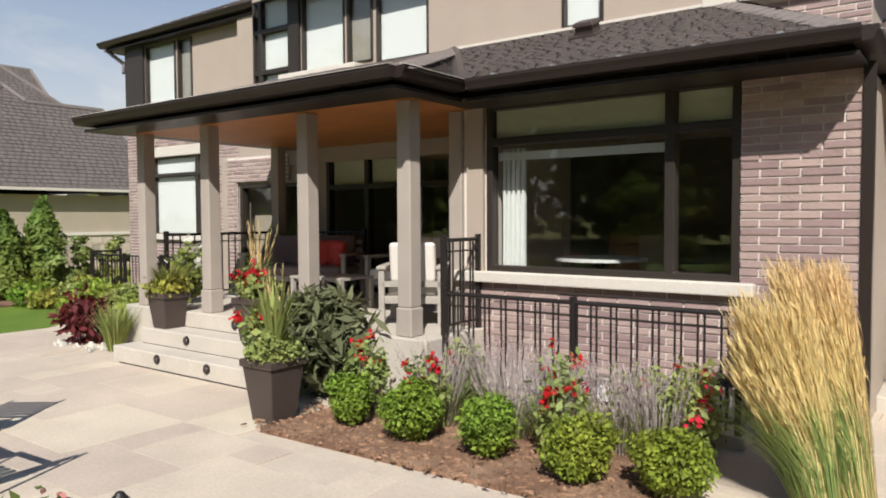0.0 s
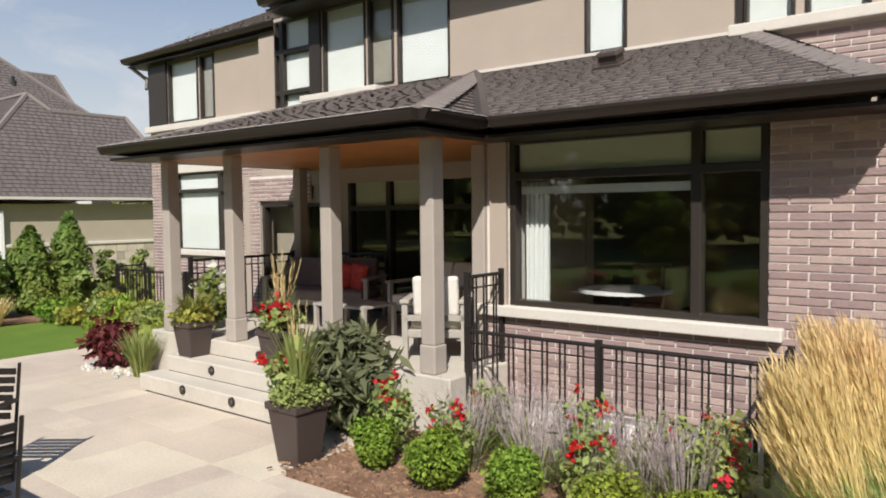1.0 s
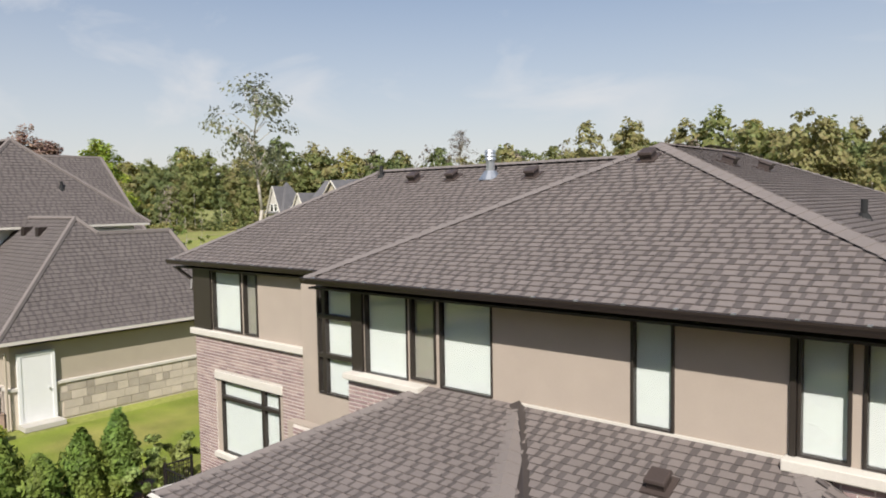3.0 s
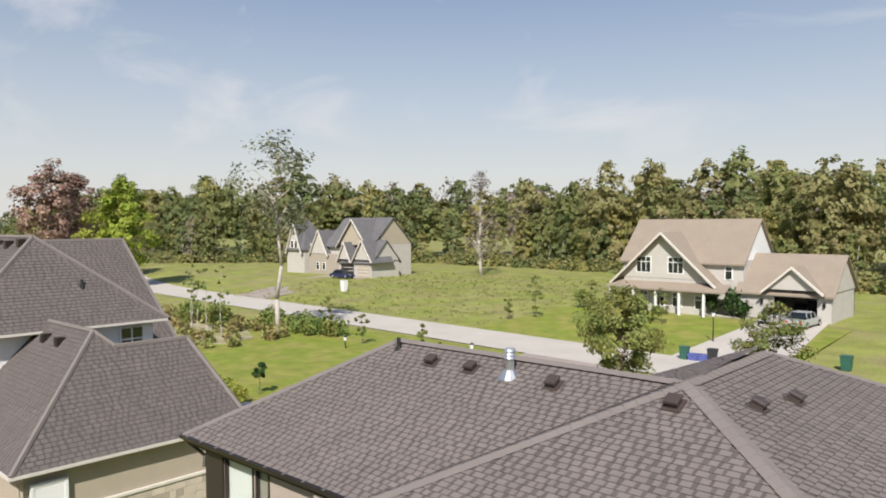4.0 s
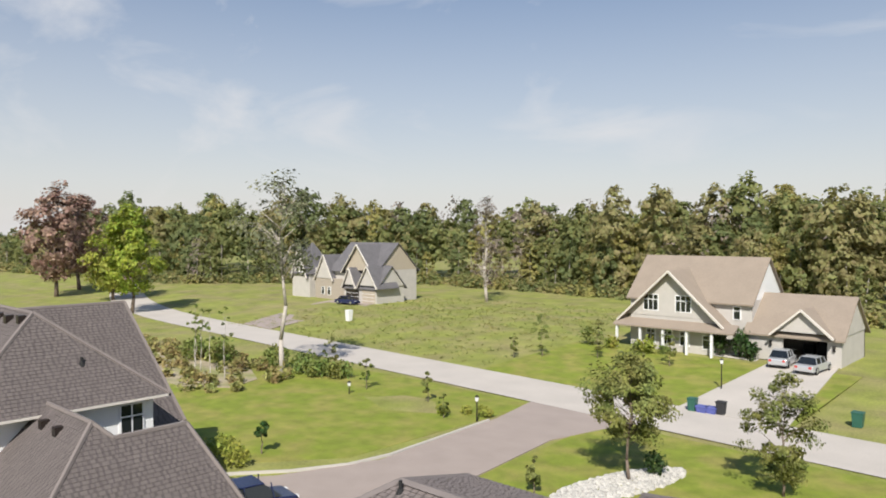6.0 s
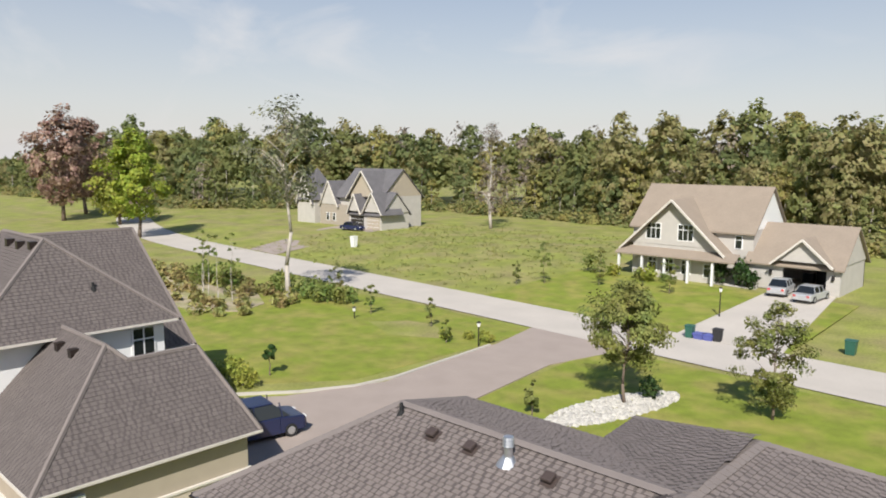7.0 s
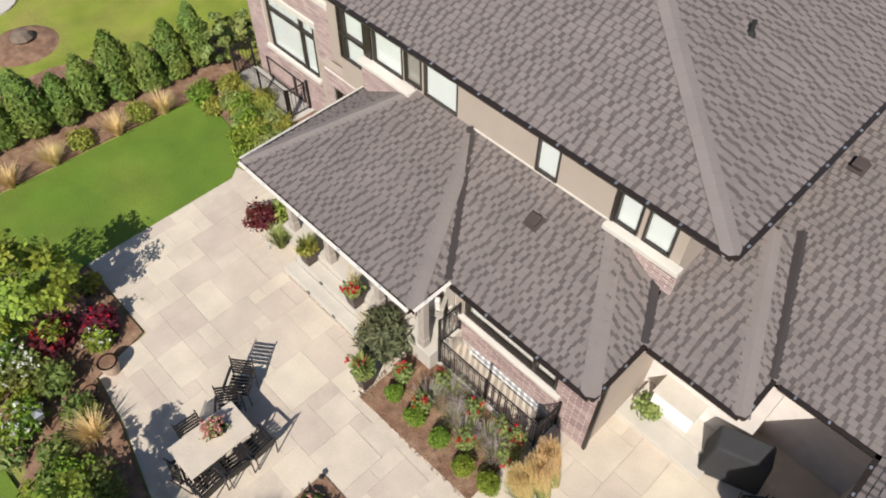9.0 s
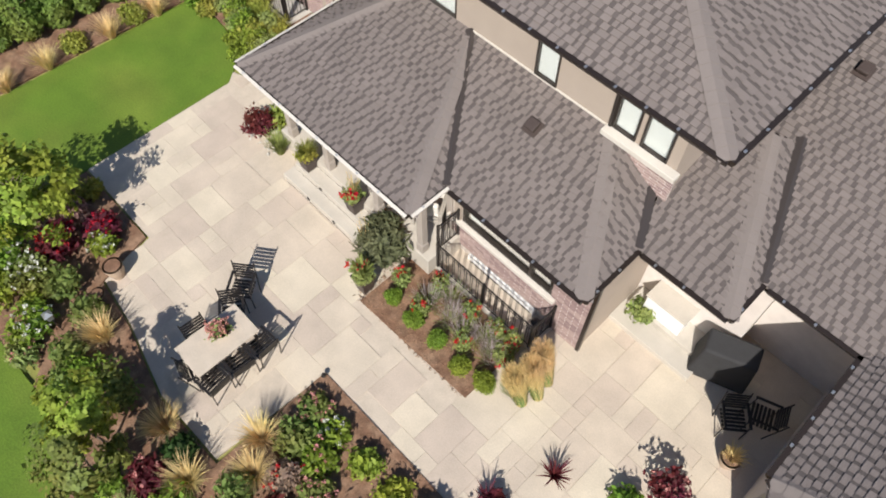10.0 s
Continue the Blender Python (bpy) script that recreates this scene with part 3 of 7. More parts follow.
L_HOLES = [(-3.46, -1.0, 1.17, 2.86)]
wall_x(g, WALL_L, WALL_L + 0.25, -3.84, -0.12, -1.3, 2.88, L_HOLES)
part("wall", g, MORTAR, house, "mortar bed of the brick wall under the window")
part("wall", Geo().box(-3.84, -3.60, WALL_L + 0.25, 9.0, -0.05, 2.88), STUCCO, house, "taupe stucco porch side wall")
part("wall", Geo().box(-0.34, -0.12, WALL_L + 0.25, 9.2, -0.05, 2.88), STUCCO, house, "taupe stucco return wall")
g = Geo()
wall_x(g, 9.1, 9.3, -0.12, 2.15, -0.05, 2.88)
part("wall", g, MORTAR, house, "pale brick wall behind the grill")
part("wall", wall_x(Geo(), 9.9, 10.1, 2.16, 3.99, -0.05, 2.88), MORTAR, house, "pale brick wall behind the grill")
part("wall", Geo().box(1.95, 2.15, 9.3, 10.1, -0.05, 2.88), MORTAR, house, "pale brick return wall")
part("wall", Geo().box(4.0, 4.2, 6.6, 10.1, -0.05, 2.88), MORTAR, house, "pale brick side of the east wing")
g = Geo()
P_HOLES = [(-7.75, -4.1, 0.6, 2.72), (-9.9, -8.0, 0.6, 2.3)]
wall_x(g, WALL_U + 0.05, WALL_U + 0.25, -10.45, -3.6, -0.05, 2.80, P_HOLES)
part("wall", g, STUCCO, house, "taupe stucco wall at the back of the porch")
g = Geo()
g.box(-9.3, -9.1, WALL_U + 0.2, 10.3, 2.6, 5.44)
part("wall", g, STUCCO, house, "taupe stucco stair return")
g = Geo()
wall_x(g, 9.42, 9.6, -10.45, -9.31, -0.05, 5.44)
part("wall", g, STUCCO, house, "taupe stucco stair wall")
# rooms behind the glass
for q in ((-14.2, -0.6, 13.9, 14.0, 0.5, 5.44), (-14.2, -10.5, 9.85, 13.9, 3.0, 3.06), (-9.05, -0.6, 9.25, 13.9, 3.0, 3.06), (-14.2, -10.5, 9.85, 13.9, 5.40, 5.43), (-9.05, -0.6, 9.25, 13.9, 5.40, 5.43),
          (-3.62, -0.34, 11.6, 11.7, 0.57, 2.85), (-9.45, -9.35, 9.65, 13.9, 0.57, 5.39), (-3.5, -3.4, 9.3, 13.9, 3.07, 5.39)):
    part("inner_wall", Geo().box(*q), ROOM, house, "warm grey room wall behind the windows")
for q in ((-14.2, -10.5, 9.85, 13.88), (-9.05, -3.62, 9.25, 13.88), (-3.58, -0.36, 7.34, 11.58)):
    part("inner_floor", Geo().box(*q, 0.50, 0.56), FLOORWOOD, house, "brown wood floor inside")
part("inner_ceiling", Geo().box(-3.62, -0.34, 7.34, 11.7, 2.89, 2.93), ROOM, house, "pale room ceiling")


def window(x0, x1, z0, z1, y, bars_x=(), bars_z=(), blind=None, drop=0.0, label="dark-framed window", glass=True, out=0.03, fw=0.06):
    """A framed window in a wall along x; bars: inner mullions; blind: its cloth, which leaves drop metres open at the foot."""
    ya, yb = y - out, y + 0.10
    gx, gz = [x0 + fw, *bars_x, x1 - fw], [z0 + fw, *bars_z, z1 - fw]
    holes = []
    for i, (a, b) in enumerate(zip(gx, gx[1:])):
        for j, (c, d) in enumerate(zip(gz, gz[1:])):
            holes.append((a + (0.045 if i else 0), b - (0.045 if i < len(gx) - 2 else 0), c + (0.04 if j else 0), d - (0.04 if j < len(gz) - 2 else 0)))
    g = wall_x(Geo(), ya, yb, x0 - 0.012, x1 + 0.012, z0, z1, holes)
    fr = part("window", g, FRAME, house, label)
    bevel(fr, 0.008, 1)
    if glass:
        for a, b in zip(gx, gx[1:]):
            for c, d in zip(gz, gz[1:]):
                p = part("pane", Geo().box(a, b, y + 0.045, y + 0.051, c, d), GLASS, fr, "clear reflecting pane")
                p.visible_shadow = False
    if blind:
        part("blind", Geo().box(x0 + 0.02, x1 - 0.02, y + 0.065, y + 0.071, z0 + drop, z1), blind, fr, "lowered blind")
    return fr


window(*U_HOLES[0], WALL_U, bars_x=(-9.25,), bars_z=(4.17, 4.85), blind=BLIND, label="tall stair window with white blinds", fw=0.03)
for k, h in enumerate(U_HOLES[1:]):
    window(*h, WALL_U, blind=WICKER if k == 1 else BLIND, drop=0.0, label="narrow upper window with a taupe panel" if k == 1 else "upper window with a white blind", fw=0.014 if k in (0, 2) else 0.028)
window(*W_HOLES[0], WALL_W, blind=BLIND, label="upper window with a white blind", fw=0.03)
window(*W_HOLES[1], WALL_W, blind=WICKER, label="narrow upper window with a taupe blind", fw=0.03)
window(*W_HOLES[2], WALL_W, bars_x=(-12.0,), bars_z=(2.62,), blind=BLIND, label="wing window with white blinds", fw=0.02)
window(-14.0, -12.3, 0.06, 0.78, WALL_W - 0.06, bars_x=(-12.7,), blind=BLIND, label="low wing window with white blinds", fw=0.02)
big = window(*L_HOLES[0], WALL_L, bars_x=(-1.58,), bars_z=(2.48,), label="large dark-framed living room window", fw=0.06)
part("shade", Geo().box(-3.42, -1.63, WALL_L + 0.062, WALL_L + 0.07, 2.50, 2.84).box(-1.53, -1.02, WALL_L + 0.062, WALL_L + 0.07, 2.52, 2.84), SHADE, big, "olive fabric shade behind the transom")
g = Geo()
for k in range(9):
    x = -3.38 + 0.028 * k
    g.box(x, x + 0.03, WALL_L + 0.15 + 0.03 * (k % 2), WALL_L + 0.19 + 0.03 * (k % 2), 0.62, 2.42)
part("curtain", g, BLIND, big, "gathered white curtain")
part("blind_header", Geo().box(-3.42, -1.63, WALL_L + 0.105, WALL_L + 0.16, 2.30, 2.38), BLIND, big, "white blind rolled up under the transom")
porch_door = window(-7.75, -4.1, 0.6, 2.72, WALL_U + 0.05, bars_x=(-6.9, -6.05, -5.05), bars_z=(2.2,), label="dark porch patio door with transoms")
for x0, x1 in ((-7.66, -6.95), (-6.85, -6.1)):
    part("shade", Geo().box(x0, x1, WALL_U + 0.112, WALL_U + 0.12, 2.24, 2.66), SHADE, porch_door, "olive fabric shade behind the transom")
window(-9.9, -8.0, 0.6, 2.3, WALL_U + 0.05, bars_x=(-8.9,), label="dark porch side window")
# trims and sills
for x0, x1, y, z0, z1, d in ((-3.84, -0.86, WALL_L, 1.06, 1.17, 0.13), (-14.55, -10.42, WALL_W, 3.92, 4.05, 0.12), (-13.72, -11.3, WALL_W, 3.0, 3.17, 0.06), (-13.72, -11.3, WALL_W, 1.28, 1.40, 0.12),
                            (-8.54, -6.86, WALL_U, 3.92, 4.02, 0.26), (-1.84, -0.25, WALL_U, 3.94, 4.06, 0.20)):
    bevel(part("sill", Geo().box(x0, x1, y - d, y - 0.004, z0, z1), SILL, house, "pale limestone band"), 0.012)
for x0, x1 in ((-8.5, -8.27), (-1.80, -1.735)):
    part("trim", Geo().box(x0, x1, WALL_U - 0.05, WALL_U - 0.003, 4.02, 5.4), FRAME, house, "dark window trim board")
part("trim", Geo().box(-14.47, -13.78, WALL_W - 0.05, WALL_W - 0.003, 4.06, 5.4), FRAME, house, "dark corner trim board")
part("corner_panel", Geo().box(-3.70, -3.50, WALL_L - 0.05, WALL_L - 0.003, 1.17, 2.85), STUCCO, house, "taupe stucco corner panel")
part("flashing", Geo().box(-5.2, -1.7, WALL_U - 0.03, WALL_U - 0.005, 4.0, 4.035), SILL, house, "pale flashing strip over the lower roof")
g = Geo()
g.rod((-14.9, 9.4, 5.40), (-14.62, 9.62, 5.12), 0.04).rod((-14.62, 9.62, 5.12), (-14.55, 9.56, 4.9), 0.04)
part("downpipe", g, FASCIA, house, "dark brown downpipe")
part("downpipe", Geo().box(-0.118, -0.04, WALL_L - 0.06, WALL_L + 0.02, 0.02, 2.86), FASCIA, house, "dark brown downpipe at the brick corner")
part("corner_board", Geo().box(-0.117, -0.10, WALL_L + 0.02, 9.08, 0.0, 2.86), STUCCO, house, "taupe stucco side of the brick bay")


def brick_area(x0, x1, y, z0, z1, holes=(), course=0.067, length=0.30, name="brick_panel", single=False, label="mauve-brown brick with pale mortar"):
    """Bricks in running bond on a wall along x."""
    back = Geo()
    wall_x(back, y - 0.03, y - 0.002, x0, x1, z0, z1, holes)
    panel = part(name, back, MORTAR, house, label)
    rows = int((z1 - z0) / course)
    allg = Geo()
    shared = {}
    for r in range(rows):
        za, zb = z0 + r * course + 0.008, z0 + (r + 1) * course - 0.008
        x = x0 - (length * 0.5 if r % 2 else 0)
        while x < x1:
            xa, xb = max(x + 0.009, x0), min(x + length - 0.009, x1)
            x += length
            for h in holes:
                if za < h[3] and zb > h[2]:
                    xa, xb = (h[1], xb) if h[0] <= xa < h[1] else (xa, xb)
                    xa, xb = (xa, h[0]) if h[0] < xb <= h[1] else (xa, xb)
            if xb - xa < 0.03:
                continue
            if not single:
                allg.box(xa, xb, y - 0.042, y - 0.028, za + 0.003, zb - 0.003)
                continue
            w = round(xb - xa, 3)
            if w not in shared:
                shared[w] = Geo().box(-w / 2, w / 2, -0.007, 0.007, -(zb - za) / 2, (zb - za) / 2).mesh("brick", BRICK)
            ob = new("brick", shared[w])
            ob.parent = panel
            o = ORIGIN[panel.name]
            ob.location = ((xa + xb) / 2 - o[0], y - 0.035 + random.uniform(-0.002, 0.002) - o[1], (za + zb) / 2 - o[2])
    if allg.v:
        tagged(part("brickwork", allg, BRICK, panel), kind="stuff")


# ---- porch, steps, areaway ----
porch = house_thing("porch_floor", "pale limestone porch floor with three wide steps", "porch", (-6, 7, 0), "structure")
bevel(part("floor_slab", Geo().box(-8.6, -3.5, 6.07, 9.0, -0.05, 0.58), STEP, porch), 0.015)
bevel(part("step", Geo().box(-7.8, -5.2, 5.43, 5.77, -0.05, 0.20), STEP, porch), 0.015)
bevel(part("step", Geo().box(-7.7, -5.2, 5.74, 6.09, -0.05, 0.39), STEP, porch), 0.015)
# Thin dark strips at each riser's foot stand in for its shade.
g = Geo()
for y, z in ((5.43, 0.165), (5.74, 0.355), (6.07, 0.545)):
    g.box(-7.65, -5.2, y - 0.004, y + 0.01, z - 0.16, z - 0.148)
part("shadow_gap", g, FASCIA, porch, "dark strip painted as shade at the foot of each riser")


def step_light(x, y, z):
    e = thing("step_light", "small round bronze recessed step light", "light", (x, y, z), "step lights")
    part("rim", Geo().rod((0, 0, 0), (0, -0.018, 0), 0.055, 0.05, 14), FASCIA, e)
    part("lens", Geo().rod((0, -0.018, 0), (0, -0.024, 0), 0.033, 0.028, 12), FLASH, e)


for x, y, z in ((-6.86, 5.43, 0.13), (-5.94, 5.43, 0.13), (-6.75, 5.74, 0.31), (-6.29, 6.07, 0.49)):
    step_light(x, y, z)


def column(x, y, w=0.165):
    x, y = x - 0.045, y - 0.045
    e = thing("porch_column", "square grey-beige stucco porch column on a plinth", "column", (x, y, 0.58), "porch columns")
    bevel(part("shaft", Geo().box(-w / 2, w / 2, -w / 2, w / 2, 0.28, 2.247), COLUMN, e), 0.012)
    bevel(part("plinth", Geo().box(-w / 2 - 0.013, w / 2 + 0.013, -w / 2 - 0.013, w / 2 + 0.013, 0, 0.28), COLUMN, e), 0.015)


for x, y in ((-8.22, 6.25), (-6.85, 6.25), (-5.15, 6.25), (-3.76, 6.25), (-3.8, 7.15), (-8.22, 8.5)):
    column(x, y)

area = house_thing("areaway", "sunken concrete basement window well", "window well", (-2.3, 6.8, -1), "structure")
g = Geo()
for q in ((-3.7, -0.75, 6.30, 6.42, -1.3, 0.10), (-0.87, -0.75, 6.42, 7.06, -1.3, 0.06), (-3.7, -0.75, 6.3, 7.07, -1.35, -1.304)):
    part("retaining_wall", Geo().box(*q), CONCRETE, area)
bw = part("basement_window", Geo().box(-3.2, -1.25, 7.0, 7.076, -0.75, 0.14), WHITE, area, "white basement window")
for x in (-3.1, -2.18):
    part("pane", Geo().box(x, x + 0.84, 6.985, 6.999, -0.66, 0.02), CARGLASS, bw)

# ---- plants ----
def leaf_cloud(centres, size, rng, elong=1.6, droop=0.0, jitter=0.4, out=None, wild=0.38):
    """One folded leaf at each centre, turned at random. Returns vertices and faces."""
    c = np.asarray(centres, float)
    n = len(c)
    d = rng.normal(size=(n, 3))
    d[:, 2] = d[:, 2] * 0.6 - droop
    d /= np.linalg.norm(d, axis=1)[:, None]
    e = np.cross(d, rng.normal(size=(n, 3)))
    e /= np.linalg.norm(e, axis=1)[:, None] + 1e-9
    if out is not None:
        o = c - np.asarray(out)
        o /= np.linalg.norm(o, axis=1)[:, None] + 1e-9
        o = o + rng.normal(size=(n, 3)) * wild + (0, 0, 0.25)
        d = np.cross(o, d)
        d /= np.linalg.norm(d, axis=1)[:, None] + 1e-9
        e = np.cross(o, d)
        e /= np.linalg.norm(e, axis=1)[:, None] + 1e-9
    s = size * (1 + jitter * rng.uniform(-1, 1, n))[:, None]
    a, b = d * s * elong * 0.5, e * s * 0.5
    v = np.stack([c - a, c + b, c + a, c - b], 1).reshape(-1, 3)
    f = np.arange(4 * n).reshape(n, 4)
    return v, f


def cloud_mesh(name, chunks, material):
    vs, fs, k = [], [], 0
    for v, f in chunks:
        vs.append(v)
        fs.append(np.asarray(f) + k)
        k += len(v)
    v, f = np.concatenate(vs), np.concatenate(fs)
    me = bpy.data.meshes.new(name)
    w = f.shape[1]
    me.vertices.add(len(v))
    me.vertices.foreach_set("co", v.astype(np.float32).ravel())
    me.loops.add(f.size)
    me.loops.foreach_set("vertex_index", f.astype(np.int32).ravel())
    me.polygons.add(len(f))
    me.polygons.foreach_set("loop_start", (np.arange(len(f)) * w).astype(np.int32))
    me.update(calc_edges=True)
    me.materials.append(material)
    return me


def ball_points(rng, n, centre, radii, shell=0.35):
    d = rng.normal(size=(n, 3))
    d /= np.linalg.norm(d, axis=1)[:, None]
    r = (shell + (1 - shell) * rng.uniform(0, 1, n)) ** 0.5
    return np.asarray(centre) + d * r[:, None] * np.asarray(radii)


def crown_points(rng, height, base, radius, clumps, per, shape="round", lump=(0.17, 0.34)):
    """Leaf centres in separate clumps that fill an uneven crown."""
    out, tips = [], []
    for k in range(clumps):
        t = rng.uniform(0, 1)
        z = base + (height - base) * t
        if shape == "cone":
            rr = radius * (1 - t) ** 0.8 + 0.06 * radius
        else:
            rr = radius * math.sqrt(max(0.05, 1 - (2 * t - 0.95) ** 2)) * rng.uniform(0.75, 1.12)
        a, q = rng.uniform(0, 6.283), rng.uniform(0.35, 1.0)
        c = np.array((math.cos(a) * rr * q, math.sin(a) * rr * q, z))
        s = radius * rng.uniform(*lump)
        tips.append(c)
        out.append(ball_points(rng, per, c, (s, s, s * 0.72), 0.1))
    return np.concatenate(out), tips


def limbs(tips, height, base, r, rng, bark_n=6):
    g = Geo()
    p = Vector((0, 0, -0.15))
    pts = [p]
    for k in range(1, 6):
        pts.append(Vector((rng.uniform(-1, 1) * 0.02 * height, rng.uniform(-1, 1) * 0.02 * height, height * 0.86 * k / 5)))
    for k, (a, b) in enumerate(zip(pts, pts[1:])):
        g.rod(a, b, r * (1 - k / 5.6) * (1.25 if k == 0 else 1), r * (1 - (k + 1) / 5.6), 8)
    for c in tips:
        c = Vector(c)
        z = max(base * 0.75, min(height * 0.8, c.z - 0.5 * Vector((c.x, c.y)).length))
        k = min(4, int(z / (height * 0.86) * 5))
        f = z / (height * 0.86) * 5 - k
        s = pts[k].lerp(pts[k + 1], f)
        m = s.lerp(c, 0.55) + Vector((0, 0, 0.04 * height))
        w = r * 0.34 * (1 - z / height * 0.6)
        g.rod(s, m, w, w * 0.6, 5).rod(m, c, w * 0.6, w * 0.15, 4)
    return g


def tree(name, loc, height, radius, base, leaf, label, clumps=26, per=90, size=0.14, trunk=None, bark=None, shape="round", seed=1, group=""):
    rng = np.random.default_rng(seed)
    e = thing(name, label, "tree", (loc[0], loc[1], rise(*loc[:2]) - 0.03), group)
    pts, tips = crown_points(rng, height, base, radius, clumps, per, shape)
    part("trunk", limbs(tips, height, base, trunk or height * 0.018, rng), bark or BARK, e, smooth=True)
    part("crown", cloud_mesh("crown", [leaf_cloud(pts, size, rng, 1.5, 0.15, out=(0, 0, base + (height - base) * 0.4))], leaf), leaf, e)
    return e


def shrub(name, loc, height, radius, leaf, label, n=900, size=0.05, elong=1.6, seed=1, group="", category="shrub", flowers=None, fn=0, fsize=0.05, droop=0.1, shell=0.45, z=0.0, lumps=7):
    rng = np.random.default_rng(seed)
    e = thing(name, label, category, (loc[0], loc[1], z), group)
    chunks = [ball_points(rng, n // 2, (0, 0, height * 0.52), (radius * 0.86, radius * 0.86, height * 0.48), shell)]
    for k in range(lumps):
        a, q = rng.uniform(0, 6.283), radius * rng.uniform(0.3, 0.72)
        s = radius * rng.uniform(0.3, 0.45)
        chunks.append(ball_points(rng, n // (2 * lumps), (math.cos(a) * q, math.sin(a) * q, height * rng.uniform(0.4, 0.85)), (s, s, s), 0.5))
    pts = np.concatenate(chunks)
    pts += rng.normal(size=pts.shape) * size * 0.9
    pts[:, 2] = np.maximum(pts[:, 2], 0.03)
    part("foliage", cloud_mesh("foliage", [leaf_cloud(pts, size, rng, elong, droop, out=(0, 0, height * 0.3), wild=0.9, jitter=0.6)], leaf), leaf, e)
    g = Geo()
    for k in range(7):
        a = rng.uniform(0, 6.283)
        g.rod((0.02 * math.cos(a), 0.02 * math.sin(a), -0.05), (radius * 0.6 * math.cos(a), radius * 0.6 * math.sin(a), height * 0.7), 0.012, 0.004, 4)
    part("stem", g, BARK, e)
    if flowers:
        top = pts[rng.permutation(len(pts))]
        top = top[top[:, 2] > height * 0.55][:fn]
        blooms = np.repeat(top + (0, 0, fsize * 0.4), 12, axis=0) + rng.normal(size=(12 * len(top), 3)) * fsize * 0.4
        part("blossom", cloud_mesh("blossom", [leaf_cloud(blooms, fsize * 0.7, rng, 1.1)], flowers), flowers, e)
    return e


def blades(rng, n, height, spread, width, lean=(0, 0), foot=0.08, bend=0.5):
    """Arching blades from one foot: three tapering pieces each."""
    a, f = rng.uniform(0, 6.283, n), foot * np.sqrt(rng.uniform(0, 1, n))
    h, s = height * rng.uniform(0.6, 1.0, n), spread * rng.uniform(0.2, 1.0, n)
    d = np.stack([np.cos(a), np.sin(a)], 1)
    d2 = d * s[:, None] + np.asarray(lean)
    side = np.stack([-np.sin(a), np.cos(a), np.zeros(n)], 1) * width * 0.5
    rows = []
    for t, w in ((0, 1.0), (0.4, 0.95), (0.75, 0.7), (1.0, 0.12)):
        x = d * f[:, None] + d2 * (t ** (1 + bend))
        z = h * (t - 0.28 * bend * t ** 3)
        c = np.concatenate([x, z[:, None]], 1)
        rows += [c - side * w, c + side * w]
    v = np.stack(rows, 1).reshape(-1, 3)
    k = np.arange(n)[:, None] * 8
    f = np.concatenate([np.concatenate([k + j, k + j + 1, k + j + 3, k + j + 2], 1) for j in (0, 2, 4)])
    return v, f


def grass(name, loc, height, spread, label, leaf, n=260, width=0.012, lean=(0, 0), plume=None, seed=1, group="", z=0.0, foot=0.1, plumes=90, category="ornamental grass", fluff=0.010):
    rng = np.random.default_rng(seed)
    e = thing(name, label, category, (loc[0], loc[1], z), group)
    part("blade_tuft", cloud_mesh("blade_tuft", [blades(rng, n, height * (0.62 if plume else 1.0), spread, width, lean, foot)], leaf), leaf, e)
    if plume:
        v, f = blades(rng, plumes, height, spread * 0.62, 0.004, lean, foot, 0.35)
        chunks = [(v, f)]
        tip, low = v.reshape(-1, 8, 3)[:, 6], v.reshape(-1, 8, 3)[:, 3]
        run = (tip - low) / np.linalg.norm(tip - low, axis=1)[:, None]
        for t in np.linspace(0.25, 1.03, 12):
            c = low + (tip - low) * t + rng.normal(size=low.shape) * fluff * 0.5
            a = (run + rng.normal(size=run.shape) * 0.13) * fluff * 5.5
            b = np.cross(a, rng.normal(size=a.shape))
            b *= fluff * 0.42 / (np.linalg.norm(b, axis=1)[:, None] + 1e-9)
            chunks.append((np.stack([c - a, c + b, c + a, c - b], 1).reshape(-1, 3), np.arange(4 * len(c)).reshape(-1, 4)))
        part("plume", cloud_mesh("plume", chunks, plume), plume, e)
    return e


